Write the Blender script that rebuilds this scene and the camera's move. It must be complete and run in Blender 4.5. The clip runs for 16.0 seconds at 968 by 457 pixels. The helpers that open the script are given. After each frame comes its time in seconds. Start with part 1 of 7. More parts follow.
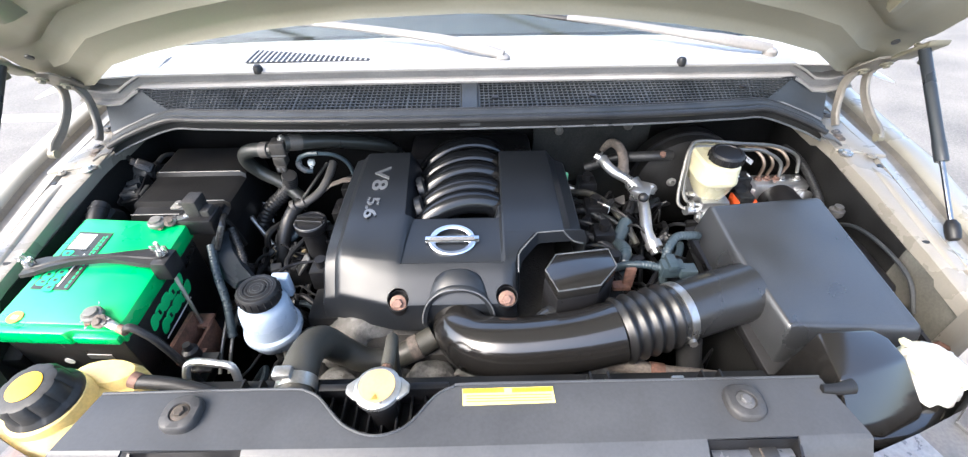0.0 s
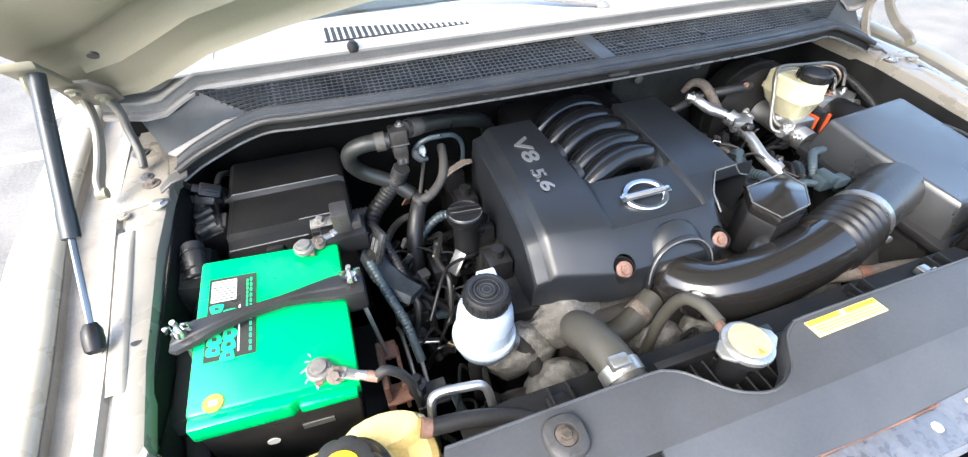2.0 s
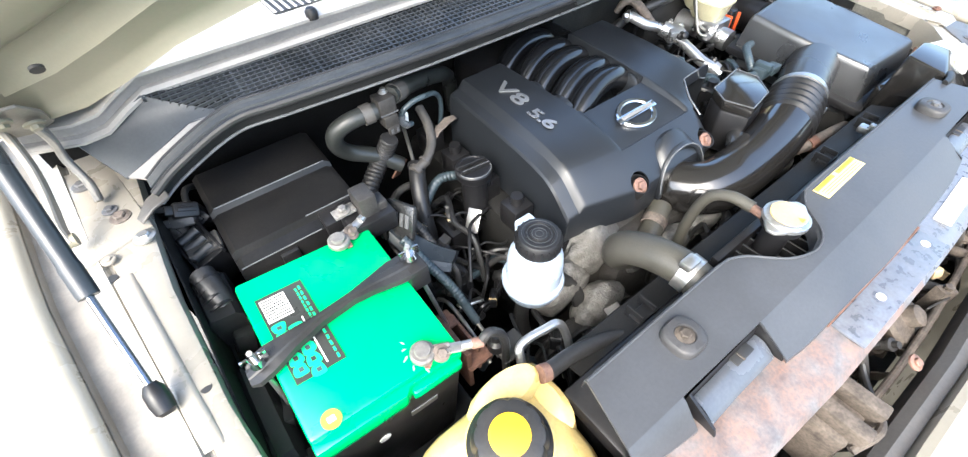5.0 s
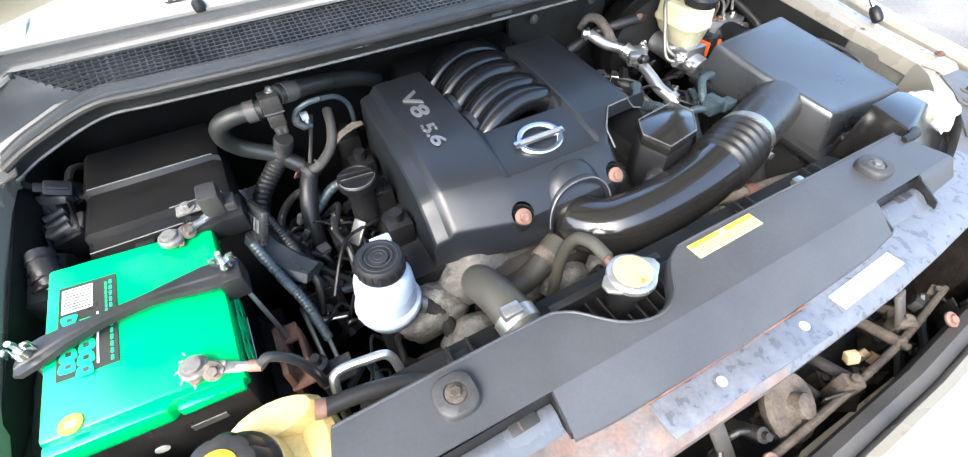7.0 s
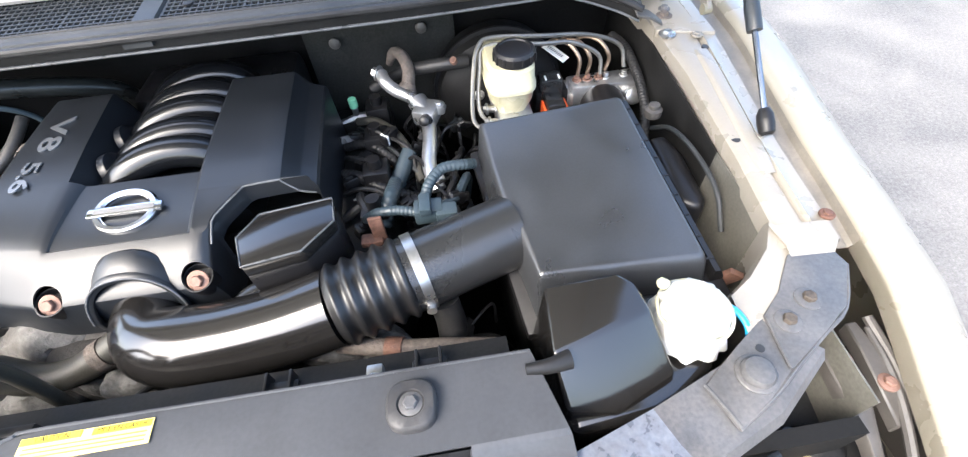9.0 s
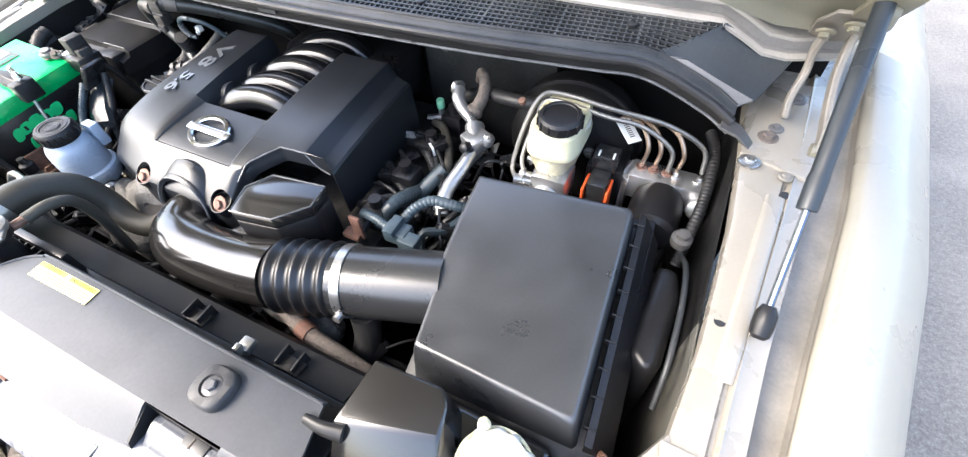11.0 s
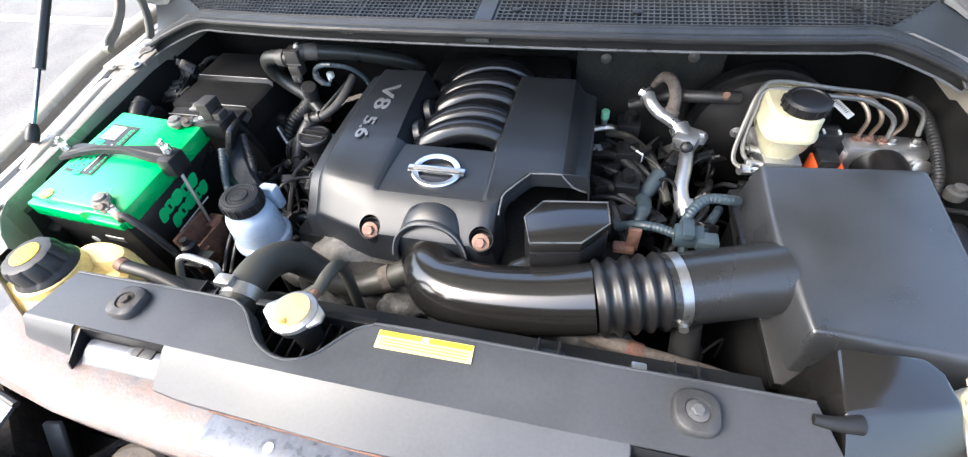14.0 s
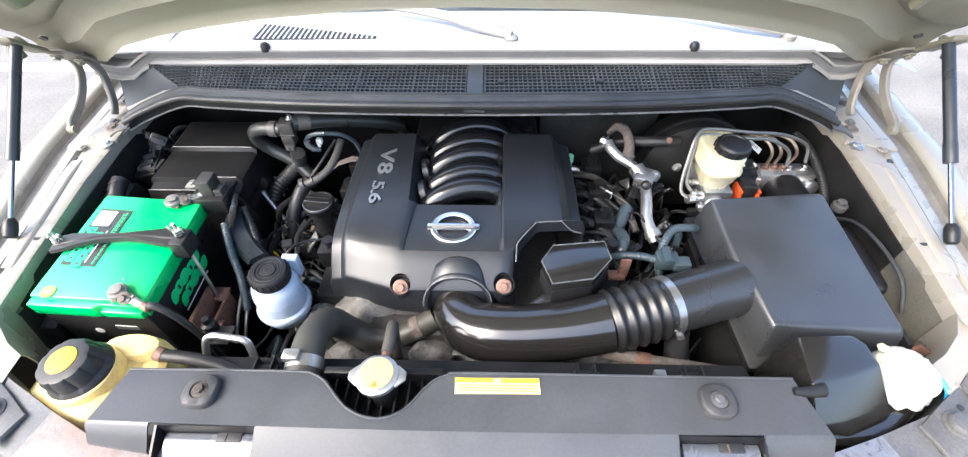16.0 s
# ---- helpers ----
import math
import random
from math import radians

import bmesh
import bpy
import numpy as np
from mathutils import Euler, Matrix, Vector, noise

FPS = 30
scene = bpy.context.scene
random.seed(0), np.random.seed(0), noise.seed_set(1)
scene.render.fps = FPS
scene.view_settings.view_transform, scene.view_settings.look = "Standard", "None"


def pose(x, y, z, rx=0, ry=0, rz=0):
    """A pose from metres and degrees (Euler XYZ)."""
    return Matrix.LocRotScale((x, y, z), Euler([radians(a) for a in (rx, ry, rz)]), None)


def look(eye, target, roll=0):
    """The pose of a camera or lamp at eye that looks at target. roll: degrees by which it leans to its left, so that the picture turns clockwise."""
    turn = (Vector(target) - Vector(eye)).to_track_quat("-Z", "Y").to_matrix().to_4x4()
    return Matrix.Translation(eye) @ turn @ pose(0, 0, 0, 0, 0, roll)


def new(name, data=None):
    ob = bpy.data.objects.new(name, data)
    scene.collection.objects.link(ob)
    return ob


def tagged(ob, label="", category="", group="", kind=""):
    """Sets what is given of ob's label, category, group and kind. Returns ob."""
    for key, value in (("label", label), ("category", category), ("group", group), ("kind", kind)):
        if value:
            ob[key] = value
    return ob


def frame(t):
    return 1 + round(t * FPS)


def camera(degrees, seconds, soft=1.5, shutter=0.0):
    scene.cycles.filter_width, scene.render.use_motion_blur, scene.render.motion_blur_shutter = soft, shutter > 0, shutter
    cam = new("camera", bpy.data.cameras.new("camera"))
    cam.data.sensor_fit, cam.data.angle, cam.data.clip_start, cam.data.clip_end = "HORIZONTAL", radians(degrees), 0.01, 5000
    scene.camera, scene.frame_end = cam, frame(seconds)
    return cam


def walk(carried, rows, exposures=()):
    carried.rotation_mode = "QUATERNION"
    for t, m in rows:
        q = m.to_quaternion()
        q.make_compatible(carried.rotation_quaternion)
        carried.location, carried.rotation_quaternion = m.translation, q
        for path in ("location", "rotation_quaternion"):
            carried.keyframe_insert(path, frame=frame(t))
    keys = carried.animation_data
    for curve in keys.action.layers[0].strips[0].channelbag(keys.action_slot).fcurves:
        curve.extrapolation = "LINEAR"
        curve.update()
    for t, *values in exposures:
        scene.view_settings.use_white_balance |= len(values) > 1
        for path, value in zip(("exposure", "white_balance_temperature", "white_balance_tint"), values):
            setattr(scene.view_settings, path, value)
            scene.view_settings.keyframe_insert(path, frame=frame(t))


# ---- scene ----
cam = camera(94.1, 16.0, soft=1.25)
PATH = [
    (0, (0.023, -0.158, 1.553), (0.038, 1.368, 0.26), -0.7),
    (0.5, (-0.071, -0.151, 1.531), (-0.043, 1.364, 0.225), -1.3),
    (1, (-0.229, -0.156, 1.519), (-0.071, 1.34, 0.2), -3.7),
    (1.5, (-0.34, -0.109, 1.503), (-0.054, 1.354, 0.17), -2.8),
    (2, (-0.443, -0.047, 1.495), (0.035, 1.356, 0.153), -0.8),
    (2.5, (-0.536, 0.01, 1.493), (0.189, 1.244, 0.096), -2.8),
    (3, (-0.587, 0.032, 1.492), (0.179, 1.196, 0.057), -2.5),
    (3.5, (-0.612, 0.043, 1.491), (0.161, 1.162, 0.025), -2.4),
    (6, (-0.574, 0.016, 1.493), (0.207, 1.103, 0.007), -3.0),
    (6.5, (-0.474, -0.039, 1.492), (0.194, 1.141, 0.022), -4.4),
    (7, (-0.367, -0.063, 1.474), (0.264, 1.137, 0.003), -1.8),
    (7.5, (-0.236, -0.061, 1.462), (0.284, 1.18, -0.018), -0.7),
    (8, (-0.052, -0.043, 1.455), (0.338, 1.224, -0.042), -1.8),
    (8.5, (0.206, -0.071, 1.452), (0.48, 1.211, -0.059), -3.1),
    (9, (0.378, -0.04, 1.44), (0.482, 1.257, -0.079), -4.8),
    (9.2, (0.421, -0.017, 1.443), (0.445, 1.282, -0.078), -3.9),
    (11.3, (0.662, 0.078, 1.491), (-0.003, 1.181, -0.039), -5.6),
    (11.5, (0.672, 0.076, 1.493), (-0.003, 1.176, -0.035), -6.1),
    (12, (0.673, 0.076, 1.493), (-0.02, 1.165, -0.035), -6.9),
    (12.5, (0.646, 0.072, 1.481), (-0.052, 1.162, -0.045), -6.9),
    (13, (0.553, 0.031, 1.469), (-0.026, 1.202, -0.045), -6.1),
    (13.5, (0.385, -0.054, 1.492), (-0.074, 1.182, -0.011), -7.9),
    (14, (0.195, -0.084, 1.496), (-0.216, 1.199, 0.017), -6.1),
    (14.5, (0.05, -0.084, 1.503), (-0.258, 1.252, 0.047), -4.9),
    (15, (-0.018, -0.14, 1.549), (-0.14, 1.236, 0.103), -2.2),
    (15.5, (0.018, -0.15, 1.585), (-0.059, 1.23, 0.14), -1.2),
    (16, (0.046, -0.134, 1.611), (-0.001, 1.25, 0.168), -0.8),
]
walk(cam, [(t, look(eye, target, roll)) for t, eye, target, roll in PATH],
     [(0.0, 2.74, 6250, 8), (2.0, 2.80, 6200, 6), (3.5, 2.92, 6150, 5), (6.0, 2.95, 6150, 5), (7.5, 2.84, 6150, 6), (9.0, 2.90, 6250, 8), (11.5, 3.02, 6350, 9), (12.5, 3.0, 6350, 9), (13.5, 2.84, 6300, 8), (14.5, 2.64, 6200, 7), (16.0, 2.76, 6250, 8)])

# ---- world, sun ----
world = bpy.data.worlds.new("sky")
scene.world = world
world.use_nodes = True
wn = world.node_tree.nodes
sky = wn.new("ShaderNodeTexSky")
sky.sky_type, sky.sun_disc = "NISHITA", False
SUN_EL, SUN_ROT = radians(47), radians(236)
sky.sun_elevation, sky.sun_rotation = SUN_EL, SUN_ROT
sky.air_density, sky.dust_density, sky.ozone_density = 1.0, 5.0, 1.5
wn["Background"].inputs["Strength"].default_value = 0.15
world.node_tree.links.new(sky.outputs["Color"], wn["Background"].inputs["Color"])
sun = new("sun", bpy.data.lights.new("sun", "SUN"))
sun.data.energy, sun.data.angle, sun.data.color = 0.28, radians(24), (1.0, 0.98, 0.95)
sun.matrix_world = look((math.sin(SUN_ROT) * math.cos(SUN_EL) * 20, math.cos(SUN_ROT) * math.cos(SUN_EL) * 20, math.sin(SUN_EL) * 20), (0, 0, 0))


# ---- materials ----
def mat(name, col, rough=0.5, metal=0.0, var=0.2, vscale=14.0, fine=260.0, bump=0.06, dust=0.0,
        dustcol=(0.28, 0.25, 0.21), dscale=22.0, coat=0.0, trans=0.0, sub=0.0, rvar=0.12, spec=0.5, each=0.0):
    """A surface with large and fine variation; dust: how much of it is covered in patches of dustcol."""
    m = bpy.data.materials.new(name)
    m.use_nodes = True
    nt, n = m.node_tree, m.node_tree.nodes
    bs = n["Principled BSDF"]
    tc = n.new("ShaderNodeTexCoord")

    def noi(scale, detail=4.0, dist=0.0):
        x = n.new("ShaderNodeTexNoise")
        x.inputs["Scale"].default_value, x.inputs["Detail"].default_value = scale, detail
        x.inputs["Distortion"].default_value = dist
        nt.links.new(tc.outputs["Object"], x.inputs["Vector"])
        return x.outputs["Fac"]

    def rng(src, a, b, lo=0.3, hi=0.7):
        x = n.new("ShaderNodeMapRange")
        for k, v in (("From Min", lo), ("From Max", hi), ("To Min", a), ("To Max", b)):
            x.inputs[k].default_value = v
        nt.links.new(src, x.inputs["Value"])
        return x.outputs["Result"]

    def mul(a, b):
        x = n.new("ShaderNodeMath")
        x.operation = "MULTIPLY"
        nt.links.new(a, x.inputs[0])
        nt.links.new(b, x.inputs[1])
        return x.outputs[0]

    big, small = noi(vscale, 5, 0.4), noi(fine, 3)
    k = mul(rng(big, 1 - var, 1 + var), rng(small, 1 - var * 0.5, 1 + var * 0.5))
    if each:
        oi = n.new("ShaderNodeObjectInfo")
        k = mul(k, rng(oi.outputs["Random"], 1 - each, 1 + each, 0, 1))
    cm = n.new("ShaderNodeVectorMath")
    cm.operation = "SCALE"
    cm.inputs[0].default_value = col
    nt.links.new(k, cm.inputs["Scale"])
    colour, roughness = cm.outputs["Vector"], rng(big, rough - rvar, rough + rvar)
    if dust:
        dn = noi(dscale, 4, 0.3)
        f = mul(rng(dn, 0, min(1.0, 1.2 * dust), 0.38 - 0.1 * dust, 0.85 - 0.1 * dust), rng(small, 0.35, 1.0))
        mx = n.new("ShaderNodeMix")
        mx.data_type = "RGBA"
        nt.links.new(f, mx.inputs["Factor"])
        nt.links.new(colour, mx.inputs["A"])
        mx.inputs["B"].default_value = (*dustcol, 1)
        colour = mx.outputs["Result"]
        ad = n.new("ShaderNodeMath")
        ad.operation = "MULTIPLY_ADD"
        ad.inputs[1].default_value = 0.35
        ad.use_clamp = True
        nt.links.new(f, ad.inputs[0])
        nt.links.new(roughness, ad.inputs[2])
        roughness = ad.outputs[0]
    nt.links.new(colour, bs.inputs["Base Color"])
    nt.links.new(roughness, bs.inputs["Roughness"])
    bs.inputs["Metallic"].default_value = metal
    bs.inputs["Specular IOR Level"].default_value = spec
    bs.inputs["Coat Weight"].default_value = coat
    bs.inputs["Coat Roughness"].default_value = 0.08
    bs.inputs["Transmission Weight"].default_value = trans
    if sub:
        bs.inputs["Subsurface Weight"].default_value = sub
        bs.inputs["Subsurface Radius"].default_value = (0.02, 0.02, 0.02)
        bs.inputs["Subsurface Scale"].default_value = 0.5
    if bump:
        bp = n.new("ShaderNodeBump")
        bp.inputs["Strength"].default_value, bp.inputs["Distance"].default_value = bump, 0.002
        nt.links.new(small, bp.inputs["Height"])
        nt.links.new(bp.outputs["Normal"], bs.inputs["Normal"])
    return m


COVER = mat("cover plastic", (0.0125, 0.0143, 0.0172), 0.37, spec=0.50, bump=0.06, fine=1300, var=0.10, rvar=0.04)
BELLOWS = mat("bellows rubber", (0.012, 0.012, 0.0125), 0.36, spec=0.5, bump=0.02, var=0.1, rvar=0.03)
RUNNER = mat("runner plastic", (0.006, 0.0065, 0.0075), 0.19, spec=0.55, bump=0.02, var=0.1, rvar=0.03)
BLACK = mat("black plastic", (0.0095, 0.0095, 0.0105), 0.38, bump=0.06, dust=0.05, spec=0.36, dustcol=(0.12, 0.11, 0.10))
SATIN = mat("satin black plastic", (0.020, 0.0205, 0.021), 0.26, bump=0.05, rvar=0.04, var=0.12, vscale=7, spec=0.7)
GLOSS = mat("glossy black plastic", (0.013, 0.0122, 0.0115), 0.15, spec=0.85, bump=0.0, dust=0.0, rvar=0.02, var=0.05)
SCUFFED = mat("scuffed satin plastic", (0.027, 0.0285, 0.031), 0.31, bump=0.04, fine=420, rvar=0.10, var=0.2, vscale=9, spec=0.9, dust=0.14, dustcol=(0.06, 0.058, 0.055), dscale=9)
DULL = mat("dusty black plastic", (0.022, 0.025, 0.027), 0.44, dust=0.2, dustcol=(0.13, 0.125, 0.12), spec=0.4)
SHROUD = mat("grey-black cover plastic", (0.050, 0.053, 0.059), 0.34, spec=0.28, bump=0.03, var=0.12, rvar=0.06, vscale=14, dust=0.10, dustcol=(0.085, 0.08, 0.075), dscale=16)
RUBBER = mat("rubber", (0.016, 0.016, 0.0165), 0.46, spec=0.4, bump=0.1, dust=0.10, dustcol=(0.14, 0.13, 0.12))
HOSE = mat("old hose rubber", (0.042, 0.040, 0.033), 0.5, bump=0.15, dust=0.3, dustcol=(0.09, 0.083, 0.065), fine=500)
VACHOSE = mat("grey-black hose rubber", (0.020, 0.022, 0.021), 0.36, bump=0.06, dust=0.2, dustcol=(0.035, 0.036, 0.033), spec=0.5)
BEIGE = mat("beige body paint", (0.315, 0.29, 0.235), 0.34, metal=0.1, coat=0.25, var=0.03, bump=0.01)
BAYPAINT = mat("thin beige bay paint", (0.262, 0.24, 0.203), 0.3, metal=0.08, coat=0.2, var=0.05, bump=0.015, dust=0.06, dustcol=(0.24, 0.19, 0.14), dscale=40)
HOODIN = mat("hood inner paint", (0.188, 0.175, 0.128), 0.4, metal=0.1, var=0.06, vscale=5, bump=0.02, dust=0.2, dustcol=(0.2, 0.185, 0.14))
WHITEP = mat("pale cowl plastic", (0.45, 0.445, 0.435), 0.4, var=0.06, bump=0.05)
GREYP = mat("grey cowl plastic", (0.16, 0.155, 0.15), 0.45, var=0.1, dust=0.3, dustcol=(0.3, 0.28, 0.26))
GREEN = mat("green battery plastic", (0.0, 0.43, 0.11), 0.3, var=0.04, bump=0.05, fine=700, dust=0.03, dustcol=(0.25, 0.6, 0.35), coat=0.2)
LIME = mat("green print", (0.02, 0.62, 0.2), 0.45, var=0.05, bump=0)
BATBLACK = mat("battery case", (0.010, 0.010, 0.011), 0.35, dust=0.08)
MILK = mat("milky plastic", (0.37, 0.44, 0.53), 0.3, var=0.06, bump=0.03, sub=0.35)
CREAM = mat("cream plastic", (0.52, 0.49, 0.33), 0.35, var=0.08, bump=0.03, sub=0.3)
YELLOW = mat("yellowed plastic", (0.80, 0.60, 0.23), 0.36, var=0.18, vscale=20, bump=0.05, dust=0.15, dustcol=(0.5, 0.33, 0.13), sub=0.3)
CHROME = mat("chrome", (0.55, 0.565, 0.59), 0.17, metal=1, var=0.08, bump=0)
STEEL = mat("zinc steel", (0.5, 0.5, 0.49), 0.36, metal=0.9, var=0.2, bump=0.1, dust=0.2)
LEAD = mat("oxidised lead", (0.17, 0.165, 0.155), 0.5, metal=0.4, var=0.3, vscale=60, bump=0.3, dust=0.4, dustcol=(0.22, 0.19, 0.16), dscale=70)
ALU = mat("aluminium", (0.62, 0.63, 0.64), 0.34, metal=0.9, var=0.15, bump=0.1, dust=0.25)
CAST = mat("cast aluminium", (0.135, 0.132, 0.126), 0.6, metal=0.35, var=0.5, vscale=60, bump=0.8, fine=220, dust=0.7, dustcol=(0.08, 0.072, 0.06), dscale=45)
RUST = mat("rusty steel", (0.13, 0.065, 0.045), 0.75, metal=0.2, var=0.45, vscale=60, bump=0.4, dust=0.3, dustcol=(0.12, 0.07, 0.05))
COPPER = mat("coppery rust", (0.20, 0.118, 0.090), 0.6, metal=0.35, var=0.35, vscale=60, bump=0.3, dust=0.3, dustcol=(0.10, 0.055, 0.04), dscale=90)
CORE = mat("worn core paint", (0.095, 0.105, 0.128), 0.30, metal=0.05, spec=0.6, var=0.3, vscale=70, bump=0.10, dust=0.35, dustcol=(0.17, 0.16, 0.155), dscale=85)
CORERUST = mat("rust-bleeding core paint", (0.10, 0.096, 0.098), 0.40, spec=0.45, var=0.3, vscale=50, bump=0.2, dust=0.6, dustcol=(0.24, 0.115, 0.065), dscale=38)
BARPAINT = mat("smooth grey-blue painted steel", (0.06, 0.066, 0.078), 0.24, metal=0.0, spec=0.7, var=0.12, vscale=25, bump=0.0, dust=0.12, dustcol=(0.16, 0.15, 0.14))
MOUNT = mat("dusty grey rubber", (0.034, 0.034, 0.036), 0.5, spec=0.35, var=0.2, bump=0.12, dust=0.2, dustcol=(0.12, 0.112, 0.10))
BRKT = mat("grey bracket paint", (0.075, 0.077, 0.082), 0.42, metal=0.0, spec=0.4, var=0.3, bump=0.1, dust=0.4, dustcol=(0.16, 0.14, 0.12))
APRON = mat("dirty grey-beige apron", (0.095, 0.093, 0.082), 0.5, var=0.3, bump=0.1, dust=0.4, dustcol=(0.11, 0.10, 0.08), spec=0.3)
BLUEHOSE = mat("blue-grey conduit", (0.033, 0.05, 0.06), 0.4, var=0.15, dust=0.2, dustcol=(0.12, 0.12, 0.12))
LINE = mat("brake line steel", (0.22, 0.215, 0.20), 0.45, metal=0.8, var=0.2, dust=0.2)
COPLINE = mat("copper brake line", (0.42, 0.32, 0.24), 0.4, metal=0.9, var=0.15, bump=0)
YLABEL = mat("yellow label", (0.8, 0.62, 0.03), 0.45, var=0.06, bump=0)
PALELAB = mat("pale label", (0.80, 0.64, 0.22), 0.45, var=0.05, bump=0)
WLABEL = mat("white label", (0.8, 0.79, 0.74), 0.4, var=0.06, bump=0)
DLABEL = mat("dark label", (0.03, 0.032, 0.03), 0.35, var=0.1, bump=0)
# Also fills holes and slots, where the black stands for their shade.
INK = mat("black ink", (0.02, 0.02, 0.02), 0.5, var=0, bump=0)
CAPYEL = mat("cap yellow", (0.78, 0.42, 0.01), 0.45, var=0.06, bump=0)
ORANGE = mat("orange sticker", (0.6, 0.2, 0.05), 0.4, var=0.08, bump=0)
REDORANGE = mat("red-orange plastic", (0.8, 0.12, 0.03), 0.4, var=0.05, bump=0)
RADCAP = mat("cap sticker", (0.68, 0.42, 0.17), 0.4, var=0.15, bump=0)
BAG = mat("white plastic bag", (0.50, 0.50, 0.47), 0.35, var=0.05, bump=0.4, fine=90, sub=0.2)
BLUE = mat("bright blue plastic", (0.02, 0.33, 0.6), 0.35, var=0.1, bump=0)
ASPHALT = mat("old asphalt", (0.112, 0.105, 0.095), 0.85, var=0.38, vscale=2.5, fine=150, bump=1.0, dust=0.6, dustcol=(0.24, 0.23, 0.215), dscale=60)
PAINTLINE = mat("road paint", (0.7, 0.7, 0.68), 0.7, var=0.2, vscale=12, bump=0.3, dust=0.3, dustcol=(0.3, 0.3, 0.29))
CHARCOAL = mat("grimy engine metal", (0.026, 0.0245, 0.0235), 0.55, metal=0.2, var=0.4, vscale=30, bump=0.4, dust=0.25, dustcol=(0.09, 0.08, 0.065))
# Near-black, so the deep shade of the bay sits in the colour.
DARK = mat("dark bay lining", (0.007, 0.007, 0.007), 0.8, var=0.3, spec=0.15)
TAN = mat("tan plastic", (0.36, 0.27, 0.15), 0.5, var=0.2, dust=0.3)
MINT = mat("mint green cap", (0.3, 0.75, 0.45), 0.4, var=0.05, bump=0)
GLASS = mat("windscreen glass", (0.75, 0.85, 0.82), 0.03, var=0, bump=0, trans=1.0, rvar=0.0)
PLATE = mat("smooth dark cowl plastic", (0.030, 0.035, 0.040), 0.34, spec=0.35, coat=0.0, var=0.12, dust=0.12, dustcol=(0.09, 0.09, 0.085), rvar=0.05)
# The shade under the cowl is put into this near-black base.
FIREWALL = mat("black insulation", (0.006, 0.006, 0.006), 0.9, var=0.4, spec=0.1)
LENS = mat("smoky lamp lens", (0.035, 0.045, 0.06), 0.14, var=0.1, bump=0.0, coat=0.4)
GREYPL = mat("weathered grey plastic", (0.055, 0.052, 0.049), 0.45, var=0.2, dust=0.25, dustcol=(0.11, 0.095, 0.075))
SILVER = mat("silver paint", (0.24, 0.25, 0.26), 0.34, metal=0.6, var=0.08, bump=0)
RODSTEEL = mat("oiled rod steel", (0.16, 0.18, 0.21), 0.2, metal=1, var=0.1, bump=0)
FIT = mat("oily brown fitting", (0.07, 0.058, 0.048), 0.65, spec=0.25, var=0.5, vscale=50, bump=0.4, dust=0.5, dustcol=(0.13, 0.11, 0.09), dscale=60)
HINGE = mat("dusty hinge paint", (0.19, 0.175, 0.15), 0.45, var=0.2, vscale=30, bump=0.1, dust=0.4, dustcol=(0.15, 0.12, 0.09))
DEEPBLACK = mat("grimy black liner", (0.010, 0.010, 0.010), 0.6, spec=0.2, var=0.4, dust=0.2, dustcol=(0.035, 0.033, 0.029))
PAD = mat("grey felt pad", (0.017, 0.018, 0.017), 0.8, spec=0.2, var=0.4, bump=0.3, dust=0.3, dustcol=(0.06, 0.057, 0.05))
STICKER = mat("cream sticker", (0.6, 0.57, 0.46), 0.4, var=0.08, bump=0)
STRUT = mat("blue-grey strut paint", (0.022, 0.027, 0.032), 0.36, var=0.08, bump=0.02)
LAMPGREY = mat("dusty grey lamp plastic", (0.052, 0.048, 0.044), 0.45, var=0.15, vscale=20, bump=0.05, dust=0.2, dustcol=(0.085, 0.075, 0.065))
# Pale grey for lines that paint highlights along edges, and for small trim.
PALETRIM = mat("worn plastic edge", (0.09, 0.093, 0.097), 0.35, var=0.3, bump=0.0, vscale=40)
CRUST = mat("crusted sleeve", (0.09, 0.072, 0.06), 0.75, var=0.45, vscale=70, bump=0.6, fine=240, dust=0.5, dustcol=(0.17, 0.15, 0.13))
LIDBLACK = mat("shaded black plastic", (0.010, 0.010, 0.0105), 0.42, var=0.15, bump=0.04, dust=0.03, spec=0.3)
PALEGREY = mat("pale weathered plastic", (0.25, 0.24, 0.225), 0.45, var=0.1, dust=0.2, dustcol=(0.32, 0.3, 0.28))
CABIN = mat("dark cabin trim", (0.05, 0.05, 0.055), 0.6, var=0.2)


# ---- mesh helpers ----
BASE = {}


def thing(name, label, category, base=(0, 0, 0), group="", kind=""):
    ob = tagged(new(name), label, category, group, kind)
    ob.location = base
    ob.empty_display_size = 0.02
    BASE[ob] = Vector(base)
    return ob


def to_object(name, bm, material, smooth):
    me = bpy.data.meshes.new(name)
    bm.normal_update()
    bm.to_mesh(me)
    bm.free()
    me.materials.append(material)
    me.polygons.foreach_set("use_smooth", [True] * len(me.polygons))
    me.set_sharp_from_angle(angle=radians(smooth))
    return new(name, me)


def part(name, bm, material, parent, label="", smooth=35, kind=""):
    b = BASE[parent]
    bmesh.ops.translate(bm, vec=-b, verts=bm.verts)
    ob = to_object(name, bm, material, smooth)
    ob.parent = parent
    BASE[ob] = b
